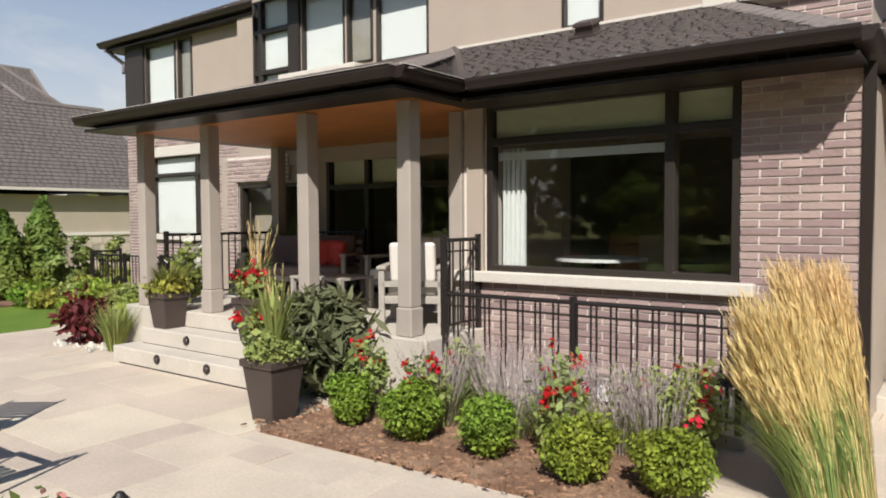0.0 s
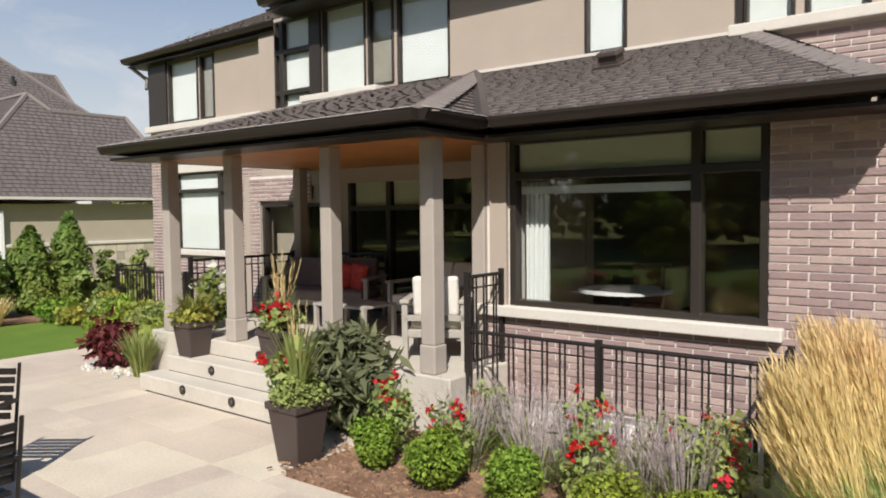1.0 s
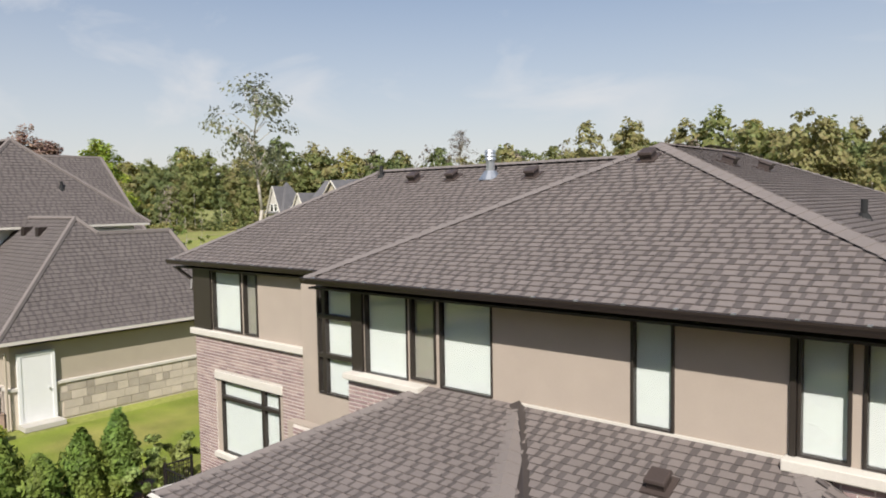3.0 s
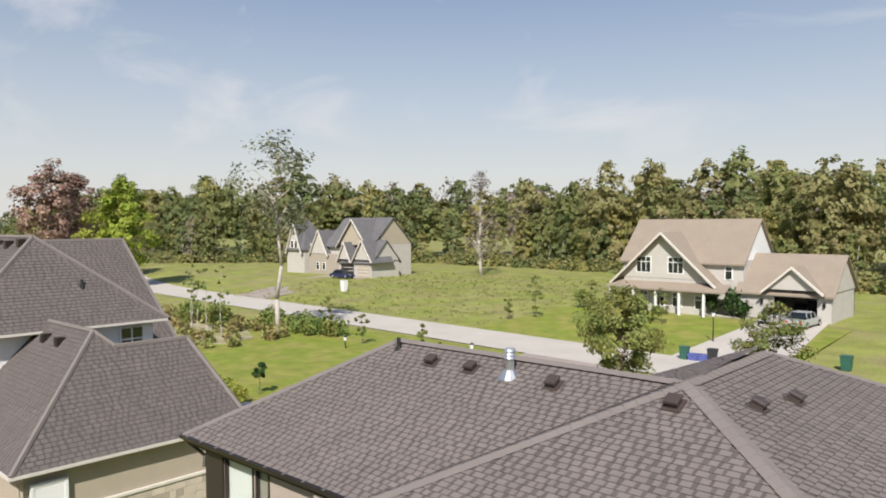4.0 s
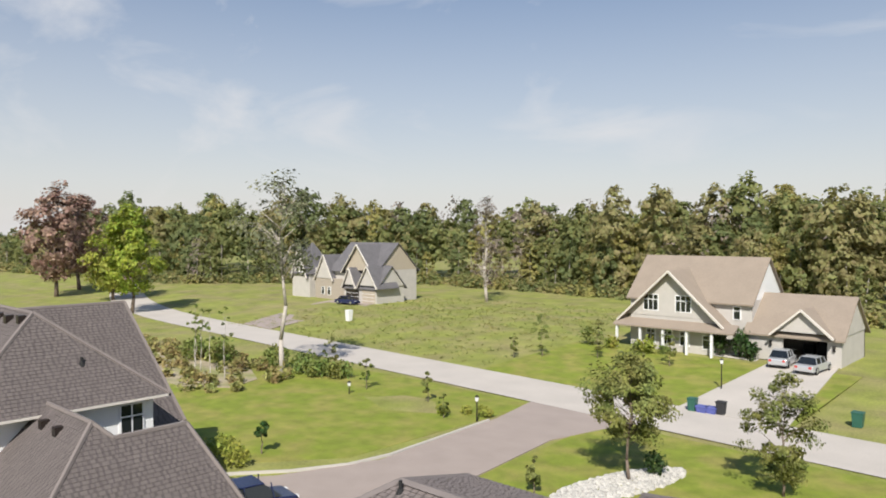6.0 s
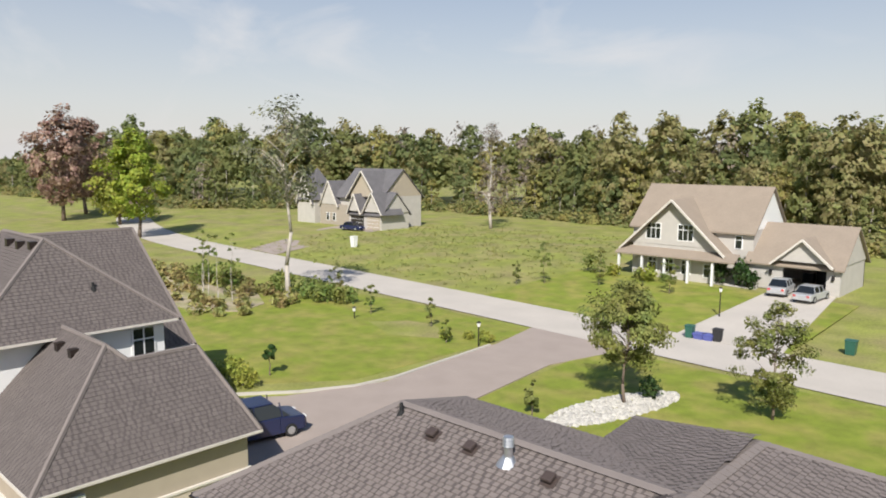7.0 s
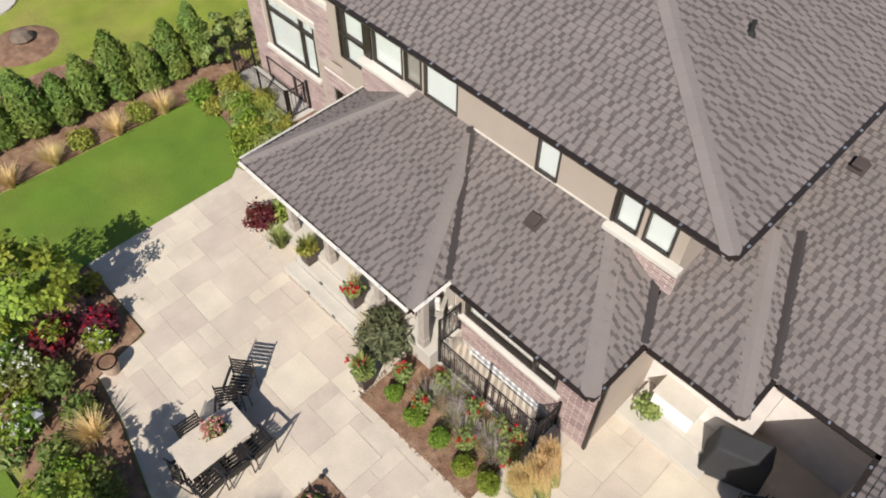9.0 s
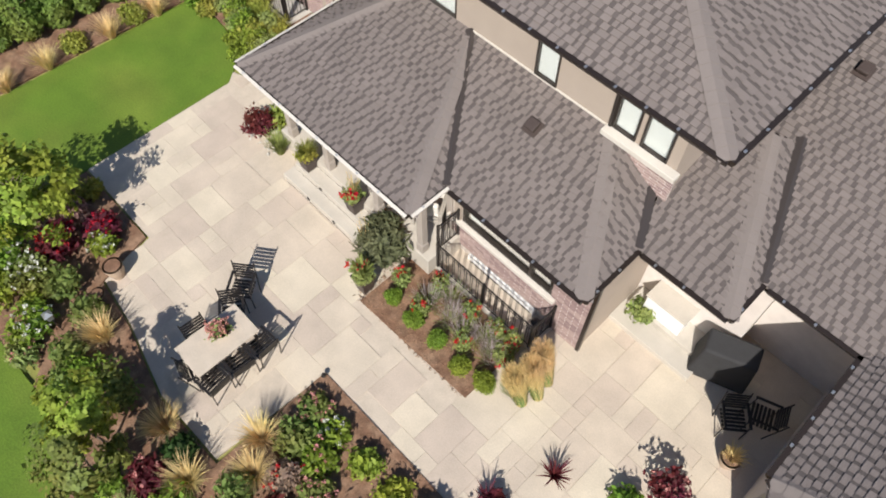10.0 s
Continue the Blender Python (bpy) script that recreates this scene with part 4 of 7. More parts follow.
# ---- woods ----
def woods():
    rng = np.random.default_rng(5)
    near, far = [], []
    for k in range(9):
        h, r = rng.uniform(12, 16.5), rng.uniform(3.4, 5.6)
        pts, _ = crown_points(rng, h, h * 0.05, r, 95, 24, lump=(0.11, 0.24))
        near.append(leaf_cloud(pts, 0.44, rng, 1.4, out=pts * (0, 0, 0.85)))
        pts, _ = crown_points(rng, h, h * 0.35, r, 72, 15, lump=(0.12, 0.26))
        far.append(leaf_cloud(pts, 0.58, rng, 1.4, out=pts * (0, 0, 0.85)))
    tints = [("green", leaf_mat("green_wood_leaves", (0.25, 0.27, 0.10), 0.18, 0.03, 0.5)), ("olive", leaf_mat("olive_wood_leaves", (0.33, 0.305, 0.135), 0.18, 0.03, 0.5)), ("deep green", leaf_mat("deep_wood_leaves", (0.20, 0.235, 0.095), 0.18, 0.03, 0.5)),
             ("yellowing", leaf_mat("yellow_wood_leaves", (0.37, 0.34, 0.12), 0.2, 0.03, 0.5)), ("grey-brown", leaf_mat("bare_wood_twigs", (0.30, 0.25, 0.20), 0.35))]
    chunks, trunks = [[] for _ in tints], Geo()
    edge = [(-330, 70), (-190, 84), (-166, 88), (-128, 126), (-83, 126), (-50, 120), (-22, 110), (30, 104), (110, 100)]
    for k in range(600):
        x = 100 - 400 * rng.uniform(0, 1) ** 0.9
        y0 = np.interp(x, [e[0] for e in edge], [e[1] for e in edge])
        deep = 62 * rng.uniform(0, 1) ** 1.25
        y = y0 + 2 + deep
        v, f = (near if deep < 16 else far)[rng.integers(9)]
        a, q = rng.uniform(0, 6.283), (0.58 + 0.46 * min(1, deep / 22)) * rng.uniform(0.82, 1.16) * (1.3 if k % 19 == 0 else 1.0)
        c, sn = math.cos(a), math.sin(a)
        m = np.array([[c, -sn, 0], [sn, c, 0], [0, 0, 1]])
        w = rng.choice(5, p=(0.33, 0.29, 0.16, 0.10, 0.12))
        if w == 4:
            v, f = v.reshape(-1, 4, 3)[::4].reshape(-1, 3), f[:len(f[::4])]
        chunks[w].append((v @ m.T * (q, q, q * rng.uniform(1.0, 1.25)) + (x, y, 0.7), f))
        if deep < 12:
            trunks.rod((x, y, 0.5), (x + rng.uniform(-0.6, 0.6), y, 13 * q), 0.17, 0.06, 5)
    for x, y, q in ((-62.5, 128, 1.5), (-31.5, 126, 1.45), (-73, 130, 1.35), (-8, 118, 1.2)):
        v, f = near[rng.integers(9)]
        chunks[1].append((v * (q * 0.85, q * 0.85, q) + (x, y, 0.7), f))
    for k in range(1000):
        x = 100 - 400 * rng.uniform(0, 1)
        y = np.interp(x, [e[0] for e in edge], [e[1] for e in edge]) + rng.uniform(-2, 6)
        r = rng.uniform(0.8, 2.4)
        chunks[k % 4].append(leaf_cloud(ball_points(rng, 60, (x, y, 0.6 + r * 0.6), (r, r, r * 0.9)), 0.45, rng, out=(x, y, 0.5)))
    for (word, material), c in zip(tints, chunks):
        tagged(new("woods", cloud_mesh("woods", c, material)), f"dense {word} late-summer woods behind the houses", "woods", kind="stuff")
    tagged(solid("woodland_trunks", trunks, BARK_PALE, "pale trunks at the edge of the woods", "trunks"), kind="stuff")
    brush = []
    for k in range(130):
        x, y = rng.uniform(-100, -51), rng.uniform(31, 43)
        if y > 41.5 and x > -58:
            continue
        r = rng.uniform(0.3, 0.9)
        brush.append(leaf_cloud(ball_points(rng, 90, (x, y, r * 0.6), (r, r, r)), 0.22, rng, 2.5))
    tagged(new("dry_brush", cloud_mesh("dry_brush", brush, leaf_mat("dry_brush_leaves", (0.32, 0.29, 0.11), 0.5, 0.05))), "dry scrub and weeds on an empty lot", "scrub", kind="stuff")
    tufts = []
    for k in range(2600):
        x, y = rng.uniform(-95, -30), rng.uniform(57, 122)
        if y > 112 + 0.1 * x or (x > -46 and y < 90):
            continue
        h = rng.uniform(0.15, 0.4)
        v, f = blades(rng, 7, h, h, 0.06, foot=0.3)
        tufts.append((v + (x, y, rise(x, y)), f))
    tagged(new("meadow_grass", cloud_mesh("meadow_grass", tufts, leaf_mat("meadow_tufts", (0.28, 0.30, 0.09), 0.4, 0.05))), "rough tufted meadow grass", "grass", kind="stuff")


woods()
tree("tree", (-19.0, 36.6), 6.6, 2.6, 2.1, L_MAPLE, "young maple with bronze-green leaves on white stones", 60, 150, 0.12, 0.09, seed=11)
tree("tree", (-12.2, 39.7), 6.0, 1.9, 0.9, L_MAPLE, "upright young tree on the front lawn", 56, 120, 0.11, 0.07, seed=12)
tree("tree", (-57.0, 41.0), 18.5, 4.6, 9.5, leaf_mat("grey_green_leaves", (0.19, 0.20, 0.115), 0.5), "tall half-dead tree with a sparse crown and bare limbs", 42, 46, 0.24, 0.24, BARK_PALE, seed=13)
tree("tree", (-82.4, 102.0), 18.5, 3.4, 3.0, leaf_mat("bare_twigs", (0.23, 0.18, 0.14), 0.4), "leafless grey tree standing in the meadow", 60, 40, 0.2, 0.28, BARK_PALE, seed=14)
tree("tree", (-118.0, 54.0), 17.0, 5.0, 3.5, L_LIME, "bright lime-green tree beside the road", 80, 90, 0.36, 0.3, seed=15)
tree("tree", (-160.0, 57.0), 23.0, 6.5, 4.0, L_RUST, "russet tree past the neighbour's roof", 80, 70, 0.5, 0.4, seed=16)
tree("tree", (-172.0, 66.0), 21.0, 6.5, 4.0, L_RUST, "russet tree past the neighbour's roof", 80, 70, 0.5, 0.4, seed=17)
tree("tree", (-142.0, 61.0), 14.0, 6.5, 2.0, L_YELLOW, "yellowing tree near the bend of the road", 70, 70, 0.42, 0.3, seed=18)
for k, (x, y, h) in enumerate(((-53.7, 44.0, 3.6), (-46.2, 41.9, 2.6), (-39.3, 42.2, 2.3), (-35.0, 39.4, 1.7), (-38.4, 66, 4.2), (-43.5, 63.5, 4.6), (-46, 62.0, 2.6), (-31.0, 66.5, 3.6), (-21.6, 31.6, 1.9))):
    tree("sapling", (x, y), h, h * 0.26, h * 0.25, L_FOREST if k % 2 else L_MAPLE, "slim staked sapling on the grass", 18, 70, 0.09, 0.03, seed=30 + k, group="saplings")
for k, (x, y, h) in enumerate(((-64, 36.6, 6.5), (-62.5, 35.2, 7.0), (-60.4, 35.6, 6.2), (-66.5, 37.5, 5.5), (-58.6, 36.0, 6.6))):
    tree("sapling", (x, y), h, 0.7, h * 0.5, L_FOREST, "thin bare poplar sapling on the empty lot", 7, 22, 0.16, 0.05, BARK_PALE, seed=60 + k, group="bare saplings")
tree("topiary_tree", (-37.4, 26.0), 1.9, 0.62, 1.1, L_DARK, "small round-headed dark tree by the driveway", 14, 60, 0.12, 0.05, seed=71)
for k, (x, y) in enumerate(((-38.6, 23.2), (-37.6, 24.3), (-36.4, 23.6), (-39.4, 24.6))):
    shrub("shrub", (x, y), 0.9, 0.85, L_YELLOW, "golden-green shrub at the driveway's curve", 420, 0.11, seed=80 + k, group="driveway shrubs")
for k, (x, y) in enumerate(((-34.6, 41.4), (-33.8, 42.2), (-32.9, 41.6), (-36.0, 40.4))):
    shrub("flower_clump", (x, y), 0.5, 0.5, L_YELLOW, "yellow flower clump in the lawn bed", 260, 0.1, seed=90 + k, group="yellow flowers")
for k, (x, y, h, r) in enumerate(((-56, 42.6, 1.7, 1.6), (-53.5, 42.6, 1.6, 1.5), (-51.6, 43.4, 1.3, 1.2), (-60, 42.5, 2.2, 1.5), (-66, 40, 2.4, 1.6), (-70, 39, 2.2, 1.5))):
    shrub("shrub", (x, y), h, r, L_FOREST, "wild green shrub at the edge of the lot", 500, 0.2, seed=100 + k, group="lot shrubs")
shrub("shrub", (-18.4, 38.4), 1.1, 0.7, L_DARK, "dark round shrub behind the young maple", 500, 0.11, seed=107)

# hedge border beside the lawn
for k in range(11):
    y = 0.2 + 0.82 * k
    h = 1.8 + 0.34 * math.sin(k * 2.1)
    rng = np.random.default_rng(200 + k)
    e = thing("cedar", "columnar green cedar in the hedge row", "conifer", (-16.35 + 0.05 * math.sin(k * 1.7) + 0.09 * (k - 5), y, 0), "cedar hedge")
    t = rng.uniform(0, 1, 3400)
    rr = 0.45 * np.minimum(1, 2.2 * (1 - t) ** 0.8 + 0.05) * np.minimum(1, 0.5 + 4 * t) * (0.62 + 0.42 * rng.uniform(0, 1, 3400))
    a = rng.uniform(0, 6.283, 3400)
    rr = rr * (1 + 0.22 * np.sin(a * 3 + t * 9 + k) * np.cos(t * 17 + a * 2)) * (0.85 + 0.3 * ((k * 37) % 10) / 10)
    pts = np.stack([np.cos(a) * rr + 0.08 * t * math.sin(k * 3.3), np.sin(a) * rr + 0.08 * t * math.cos(k * 2.7), 0.08 + t * h * (0.93 + 0.1 * rng.uniform(0, 1, 3400))], 1)
    part("foliage", cloud_mesh("foliage", [leaf_cloud(pts, 0.06, rng, 2.6, -0.6, out=pts * (0, 0, 0.9))], L_CEDAR), L_CEDAR, e)
    part("trunk", Geo().rod((0, 0, -0.05), (0, 0, h * 0.8), 0.04, 0.01), BARK, e)
for k, (x, y) in enumerate(((-15.1, 0.6), (-15.0, 2.0), (-15.0, 3.2), (-14.9, 5.0), (-14.8, 6.4))):
    grass("fountain_grass", (x, y), 0.75, 0.5, "arching straw-green fountain grass in mulch", L_STRAW, 240, 0.012, seed=220 + k, group="border grasses")
for k, (x, y, c) in enumerate(((-15.2, 4.1, L_YELLOW), (-15.1, 5.8, L_YELLOW), (-13.6, 7.95, L_SPIKE), (-12.9, 7.8, L_SPIKE), (-12.2, 7.9, L_YELLOW), (-11.5, 7.7, L_SPIKE), (-10.7, 7.6, L_YELLOW), (-10.1, 7.9, L_SPIKE), (-14.3, 8.3, L_YELLOW), (-13.2, 8.7, L_YELLOW), (-9.7, 7.2, L_SPIKE), (-14.6, 7.5, L_BOX), (-12.4, 7.4, L_BOX), (-11.7, 7.1, L_BOX))):
    shrub("perennial_clump", (x, y), 0.30 + 0.09 * (k % 3), 0.40 + 0.06 * (k % 2), c, "lush yellow-green perennial clump beside the lawn", 1100, 0.042, 2.2, seed=240 + k, group="border perennials", category="perennial")
for k, (x, y) in enumerate(((-15.5, 8.7), (-16.0, 9.3), (-15.7, 9.9))):
    tree("shrub", (x, y), 1.3, 0.55, 0.15, L_SPIKE, "loose grey-green shrub by the wing", 16, 90, 0.07, 0.02, seed=260 + k)

for k in range(16):
    x, y = -13.9 + 0.25 * k, 7.45 + 0.55 * ((k * 7) % 5) / 4 + 0.35 * (k % 2)
    shrub("perennial_clump", (x, min(y, 8.35)), 0.32 + 0.08 * (k % 3), 0.36, (L_YELLOW, L_SPIKE, L_BOX)[k % 3], "lush yellow-green perennial clump beside the lawn", 900, 0.042, 2.4, seed=700 + k, group="border perennials", category="perennial")

for k in range(9):
    grass("daylily", (-14.2 + 0.33 * k, 8.35 + 0.12 * (k % 2)), 0.5, 0.34, "arching yellow-green daylily leaves by the railing", L_YELLOW, 130, 0.016, seed=740 + k, group="daylilies", category="perennial")

# front bed
for k, (x, y, h, r) in enumerate(((-3.52, 5.08, 0.40, 0.19), (-2.84, 5.04, 0.45, 0.24), (-2.18, 5.07, 0.44, 0.24), (-1.44, 5.0, 0.42, 0.24), (-0.86, 5.1, 0.40, 0.26))):
    shrub("boxwood", (x, y), h, r, L_BOX, "clipped round boxwood in brown mulch", 4600, 0.02, 1.7, 300 + k, "boxwoods", shell=0.5, z=0.03, lumps=9)
shrub("rhododendron", (-4.55, 5.75), 0.98, 0.62, L_RHODO, "dark-leaved rhododendron beside the porch", 2400, 0.05, 3.8, 310, droop=0.35, z=0.02)
rng = np.random.default_rng(4)
for k, (x, y) in enumerate(((-2.95, 5.55), (-2.3, 5.6), (-1.85, 5.5), (-1.5, 5.75), (-2.65, 5.95), (-1.15, 5.6))):
    grass("russian_sage", (x, y), 0.80, 0.40, "airy silver-lavender russian sage", L_SPIKE, 90, 0.010, plume=L_SILVER, seed=320 + k, group="russian sage", z=0.02, foot=0.16, plumes=100, category="perennial", fluff=0.006)
for k, (x, y) in enumerate(((-3.0, 5.95), (-2.1, 5.95), (-1.5, 6.05), (-1.05, 6.05), (-2.95, 5.32), (-1.75, 5.4), (-3.7, 5.5), (-0.95, 5.75))):
    shrub("red_rose", (x, y), 0.66 - 0.03 * (k % 3), 0.24, L_SPIKE, "low rose bush with bright red blossoms", 640, 0.032, 1.8, 340 + k, "red roses", "flower", PETAL_RED, 6, 0.06, z=0.02)
for k, (x, y, h) in enumerate(((-0.12, 5.4, 1.36), (0.02, 5.72, 1.56), (-0.04, 6.08, 1.52))):
    grass("feather_reed_grass", (x, y), h, 0.22, "tall golden feather reed grass leaning from the wall", L_SPIKE, 520, 0.007, (-0.27, -0.06), L_STRAW, 360 + k, "feather reed grass", 0.02, 0.13, 900, fluff=0.009)
shrub("burgundy_shrub", (-9.35, 5.95), 0.62, 0.42, L_PURPLE, "burgundy-leaved shrub beside the steps", 700, 0.06, 2.4, 370, flowers=PETAL_PINK, fn=12, fsize=0.04)
grass("maiden_grass", (-8.5, 5.85), 0.75, 0.35, "green grass tuft beside the steps", L_SPIKE, 260, 0.014, seed=371)
shrub("perennial_clump", (-9.2, 6.5), 0.55, 0.4, L_YELLOW, "yellow-green perennial clump beside the steps", 500, 0.06, 2.2, 372, category="perennial")


# unseen garden trees behind the patio, towards the sun, added to block low sky
def unseen_belt():
    rng = np.random.default_rng(77)
    kinds = []
    for k in range(4):
        h, r = rng.uniform(13, 17), rng.uniform(3.2, 4.6)
        pts, _ = crown_points(rng, h, h * 0.05, r, 60, 26)
        kinds.append(leaf_cloud(pts, 0.6, rng, 1.5))
    # The window mirrors dark trees; height and eastern arm also cut the sky fill.
    spots = [(rng.uniform(-60, 55), rng.uniform(-40, -24)) for k in range(90)] + [(rng.uniform(26, 44), rng.uniform(-26, 22)) for k in range(34)]
    chunks = []
    for x, y in spots:
        v, f = kinds[rng.integers(4)]
        chunks.append((v * rng.uniform(0.75, 1.1) + (x, y, -0.1), f))
    tagged(new("garden_trees", cloud_mesh("garden_trees", chunks, L_FOREST)), "unseen belt of tall leafy trees closing the garden and blocking low sky", "trees", kind="stuff")


unseen_belt()

# ---- railings ----
def railing(name, a, b, z, height, label, pairs=True, posts=2, step=0.115):
    """An iron rail from a to b with pickets in pairs between two rails."""
    a, b = Vector((*a, 0)), Vector((*b, 0))
    d = b - a
    L = d.length
    u = d.normalized()
    e = thing(name, label, "railing", (a.x, a.y, z), "iron railings")
    part("top_rail", Geo().rod((0, 0, height), tuple(d + Vector((0, 0, height))), 0.019, n=8), METAL, e)
    part("bottom_rail", Geo().rod((0, 0, 0.09), tuple(d + Vector((0, 0, 0.09))), 0.014, n=6), METAL, e)
    part("mid_rail", Geo().rod((0, 0, height - 0.11), tuple(d + Vector((0, 0, height - 0.11))), 0.009, n=6), METAL, e)
    post = Geo().box(-0.025, 0.025, -0.025, 0.025, 0, height + 0.05).mesh("post", METAL)
    for k in range(posts):
        p = d * (k / (posts - 1))
        ob = part("post", post, METAL, e)
        ob.location = p
    pick = Geo().box(-0.007, 0.007, -0.007, 0.007, 0.09, height).mesh("picket", METAL)
    s = 0.10
    k = 0
    while s < L - 0.05:
        ob = part("picket", pick, METAL, e)
        ob.location = u * s
        s += (0.05 if k % 2 == 0 else 0.125) if pairs else step
        k += 1
    return e


railing("iron_railing", (-3.48, 6.34), (-0.80, 6.34), 0.10, 0.90, "black iron railing guarding the basement window well", posts=3)
railing("iron_railing", (-0.80, 6.40), (-0.80, 7.02), 0.08, 0.90, "black iron railing returning to the brick wall")
railing("iron_railing", (-3.55, 6.42), (-3.55, 7.02), 0.58, 0.92, "black iron railing at the porch's edge")
railing("iron_railing", (-8.30, 6.50), (-8.30, 8.30), 0.58, 0.92, "black iron railing along the porch side", pairs=False)
railing("iron_railing", (-8.10, 8.72), (-6.7, 8.72), 0.58, 0.92, "black iron railing at the back of the porch", pairs=False)
railing("iron_railing", (-14.7, 8.82), (-12.1, 8.82), 0.02, 0.95, "black iron railing round the wing's walkout", pairs=False, posts=3)
railing("iron_railing", (-14.75, 8.86), (-14.75, 9.5), 0.02, 1.0, "black iron railing returning to the wing", pairs=False)
railing("iron_railing", (-12.05, 8.86), (-12.05, 9.5), 0.02, 0.95, "black iron railing closing the wing's window well", pairs=False)


# ---- planters ----
def planter(x, y, z, label, top=0.34, foot=0.24, h=0.52):
    e = thing("planter", label, "planter", (x, y, z), "tall planters")
    g = Geo()
    r0, r1 = foot / 2, top / 2
    q = [(-1, -1), (1, -1), (1, 1), (-1, 1)]
    g.hexa([(r0 * a, r0 * b, 0) for a, b in q], [(r1 * a, r1 * b, h) for a, b in q])
    bevel(part("pot", g, PLANTER, e), 0.012)
    g = Geo()
    t = 0.03
    g.box(-r1 - 0.012, r1 + 0.012, -r1 - 0.012, -r1 + t, h - 0.05, h + 0.015).box(-r1 - 0.012, r1 + 0.012, r1 - t, r1 + 0.012, h - 0.05, h + 0.015)
    g.box(-r1 - 0.012, -r1 + t, -r1 + t, r1 - t, h - 0.05, h + 0.015).box(r1 - t, r1 + 0.012, -r1 + t, r1 - t, h - 0.05, h + 0.015)
    bevel(part("rim", g, PLANTER, e), 0.008)
    part("potting_soil", Geo().box(-r1 + t, r1 - t, -r1 + t, r1 - t, h - 0.04, h + 0.004), SOIL, e)
    return z + h


h = planter(-4.22, 4.87, 0.004, "tall tapered brown planter with spikes and red blooms", 0.38, 0.26, 0.52)
grass("spike_plant", (-4.22, 4.87), 0.82, 0.30, "upright green spike plant in the planter", L_SPIKE, 70, 0.035, seed=400, z=h, foot=0.04, category="plant")
shrub("trailing_plant", (-4.22, 4.87), 0.26, 0.29, L_SPIKE, "trailing green foliage spilling over the planter", 2400, 0.022, 1.7, 401, z=h - 0.08, category="plant")
shrub("red_geranium", (-4.3, 4.83), 0.42, 0.15, L_SPIKE, "red geraniums among the spikes", 220, 0.05, 1.5, 402, z=h, category="flower", flowers=PETAL_RED, fn=9, fsize=0.075)
h = planter(-7.38, 5.92, 0.39, "tapered brown planter on the steps", 0.36, 0.26, 0.42)
shrub("trailing_plant", (-7.38, 5.92), 0.22, 0.27, L_YELLOW, "yellow-flowered plant spilling over the planter", 800, 0.035, 1.7, 411, z=h - 0.06, category="plant")
grass("tall_herb", (-7.38, 5.95), 0.42, 0.26, "feathery green herb in the planter", L_FOREST, 220, 0.014, seed=412, z=h, foot=0.1, category="plant")
h = planter(-5.72, 5.92, 0.39, "tapered brown planter near the porch columns", 0.36, 0.26, 0.46)
shrub("red_geranium", (-5.72, 5.92), 0.30, 0.24, L_SPIKE, "pink and red geraniums in the planter", 520, 0.045, 1.5, 421, z=h - 0.03, category="flower", flowers=PETAL_RED, fn=9, fsize=0.08)
grass("tall_grass_plant", (-5.72, 5.95), 0.95, 0.30, "airy tall grass rising from the planter", L_SPIKE, 60, 0.008, plume=L_STRAW, seed=422, z=h, foot=0.06, plumes=14, category="plant")
grass("tall_grass_plant", (-4.95, 5.55), 1.35, 0.28, "thin wand-like grass beside the rhododendron", L_SPIKE, 50, 0.008, plume=L_STRAW, seed=423, z=0.02, foot=0.06, plumes=16, category="plant")
shrub("white_hydrangea", (-7.95, 6.62), 0.8, 0.26, L_FOREST, "potted white hydrangea on the porch", 420, 0.06, 1.5, 424, z=0.58, category="flower", flowers=PETAL_WHITE, fn=10, fsize=0.10)


# ---- porch furniture ----
def sofa(name, x, y, z, rz, width, label, cloth, category, group=""):
    e = thing(name, label, category, (x, y, z), group, rz=rz)
    w = width / 2
    leg = Geo().box(-0.03, 0.03, -0.03, 0.03, 0, 0.62).mesh("leg", WICKER)
    for a in (-w, w):
        for b in (-0.33, 0.33):
            ob = part("leg", leg, WICKER, e)
            ob.location = (a, b, 0)
        bevel(part("armrest", Geo().box(a - 0.05, a + 0.05, -0.38, 0.38, 0.60, 0.64), WICKER, e), 0.008)
    bevel(part("seat_frame", Geo().box(-w, w, -0.34, 0.34, 0.24, 0.32), WICKER, e), 0.008)
    bevel(part("seat_cushion", Geo().box(-w + 0.05, w - 0.05, -0.36, 0.28, 0.325, 0.46), cloth, e), 0.04, 3)
    n = max(1, round(width / 0.7))
    for k in range(n):
        x0 = -w + 0.06 + k * (2 * w - 0.12) / n
        x1 = x0 + (2 * w - 0.12) / n - 0.02
        bevel(part("back_cushion", Geo().hexa([(x0, 0.12, 0.46), (x1, 0.12, 0.46), (x1, 0.28, 0.46), (x0, 0.28, 0.46)], [(x0, 0.24, 0.88), (x1, 0.24, 0.88), (x1, 0.36, 0.88), (x0, 0.36, 0.88)]), cloth, e), 0.035, 3)
    for k in range(4 if width > 1 else 1):
        part("back_slat", Geo().box(-w, w, 0.34, 0.36, 0.42 + 0.11 * k, 0.48 + 0.11 * k), WICKER, e)
    return e


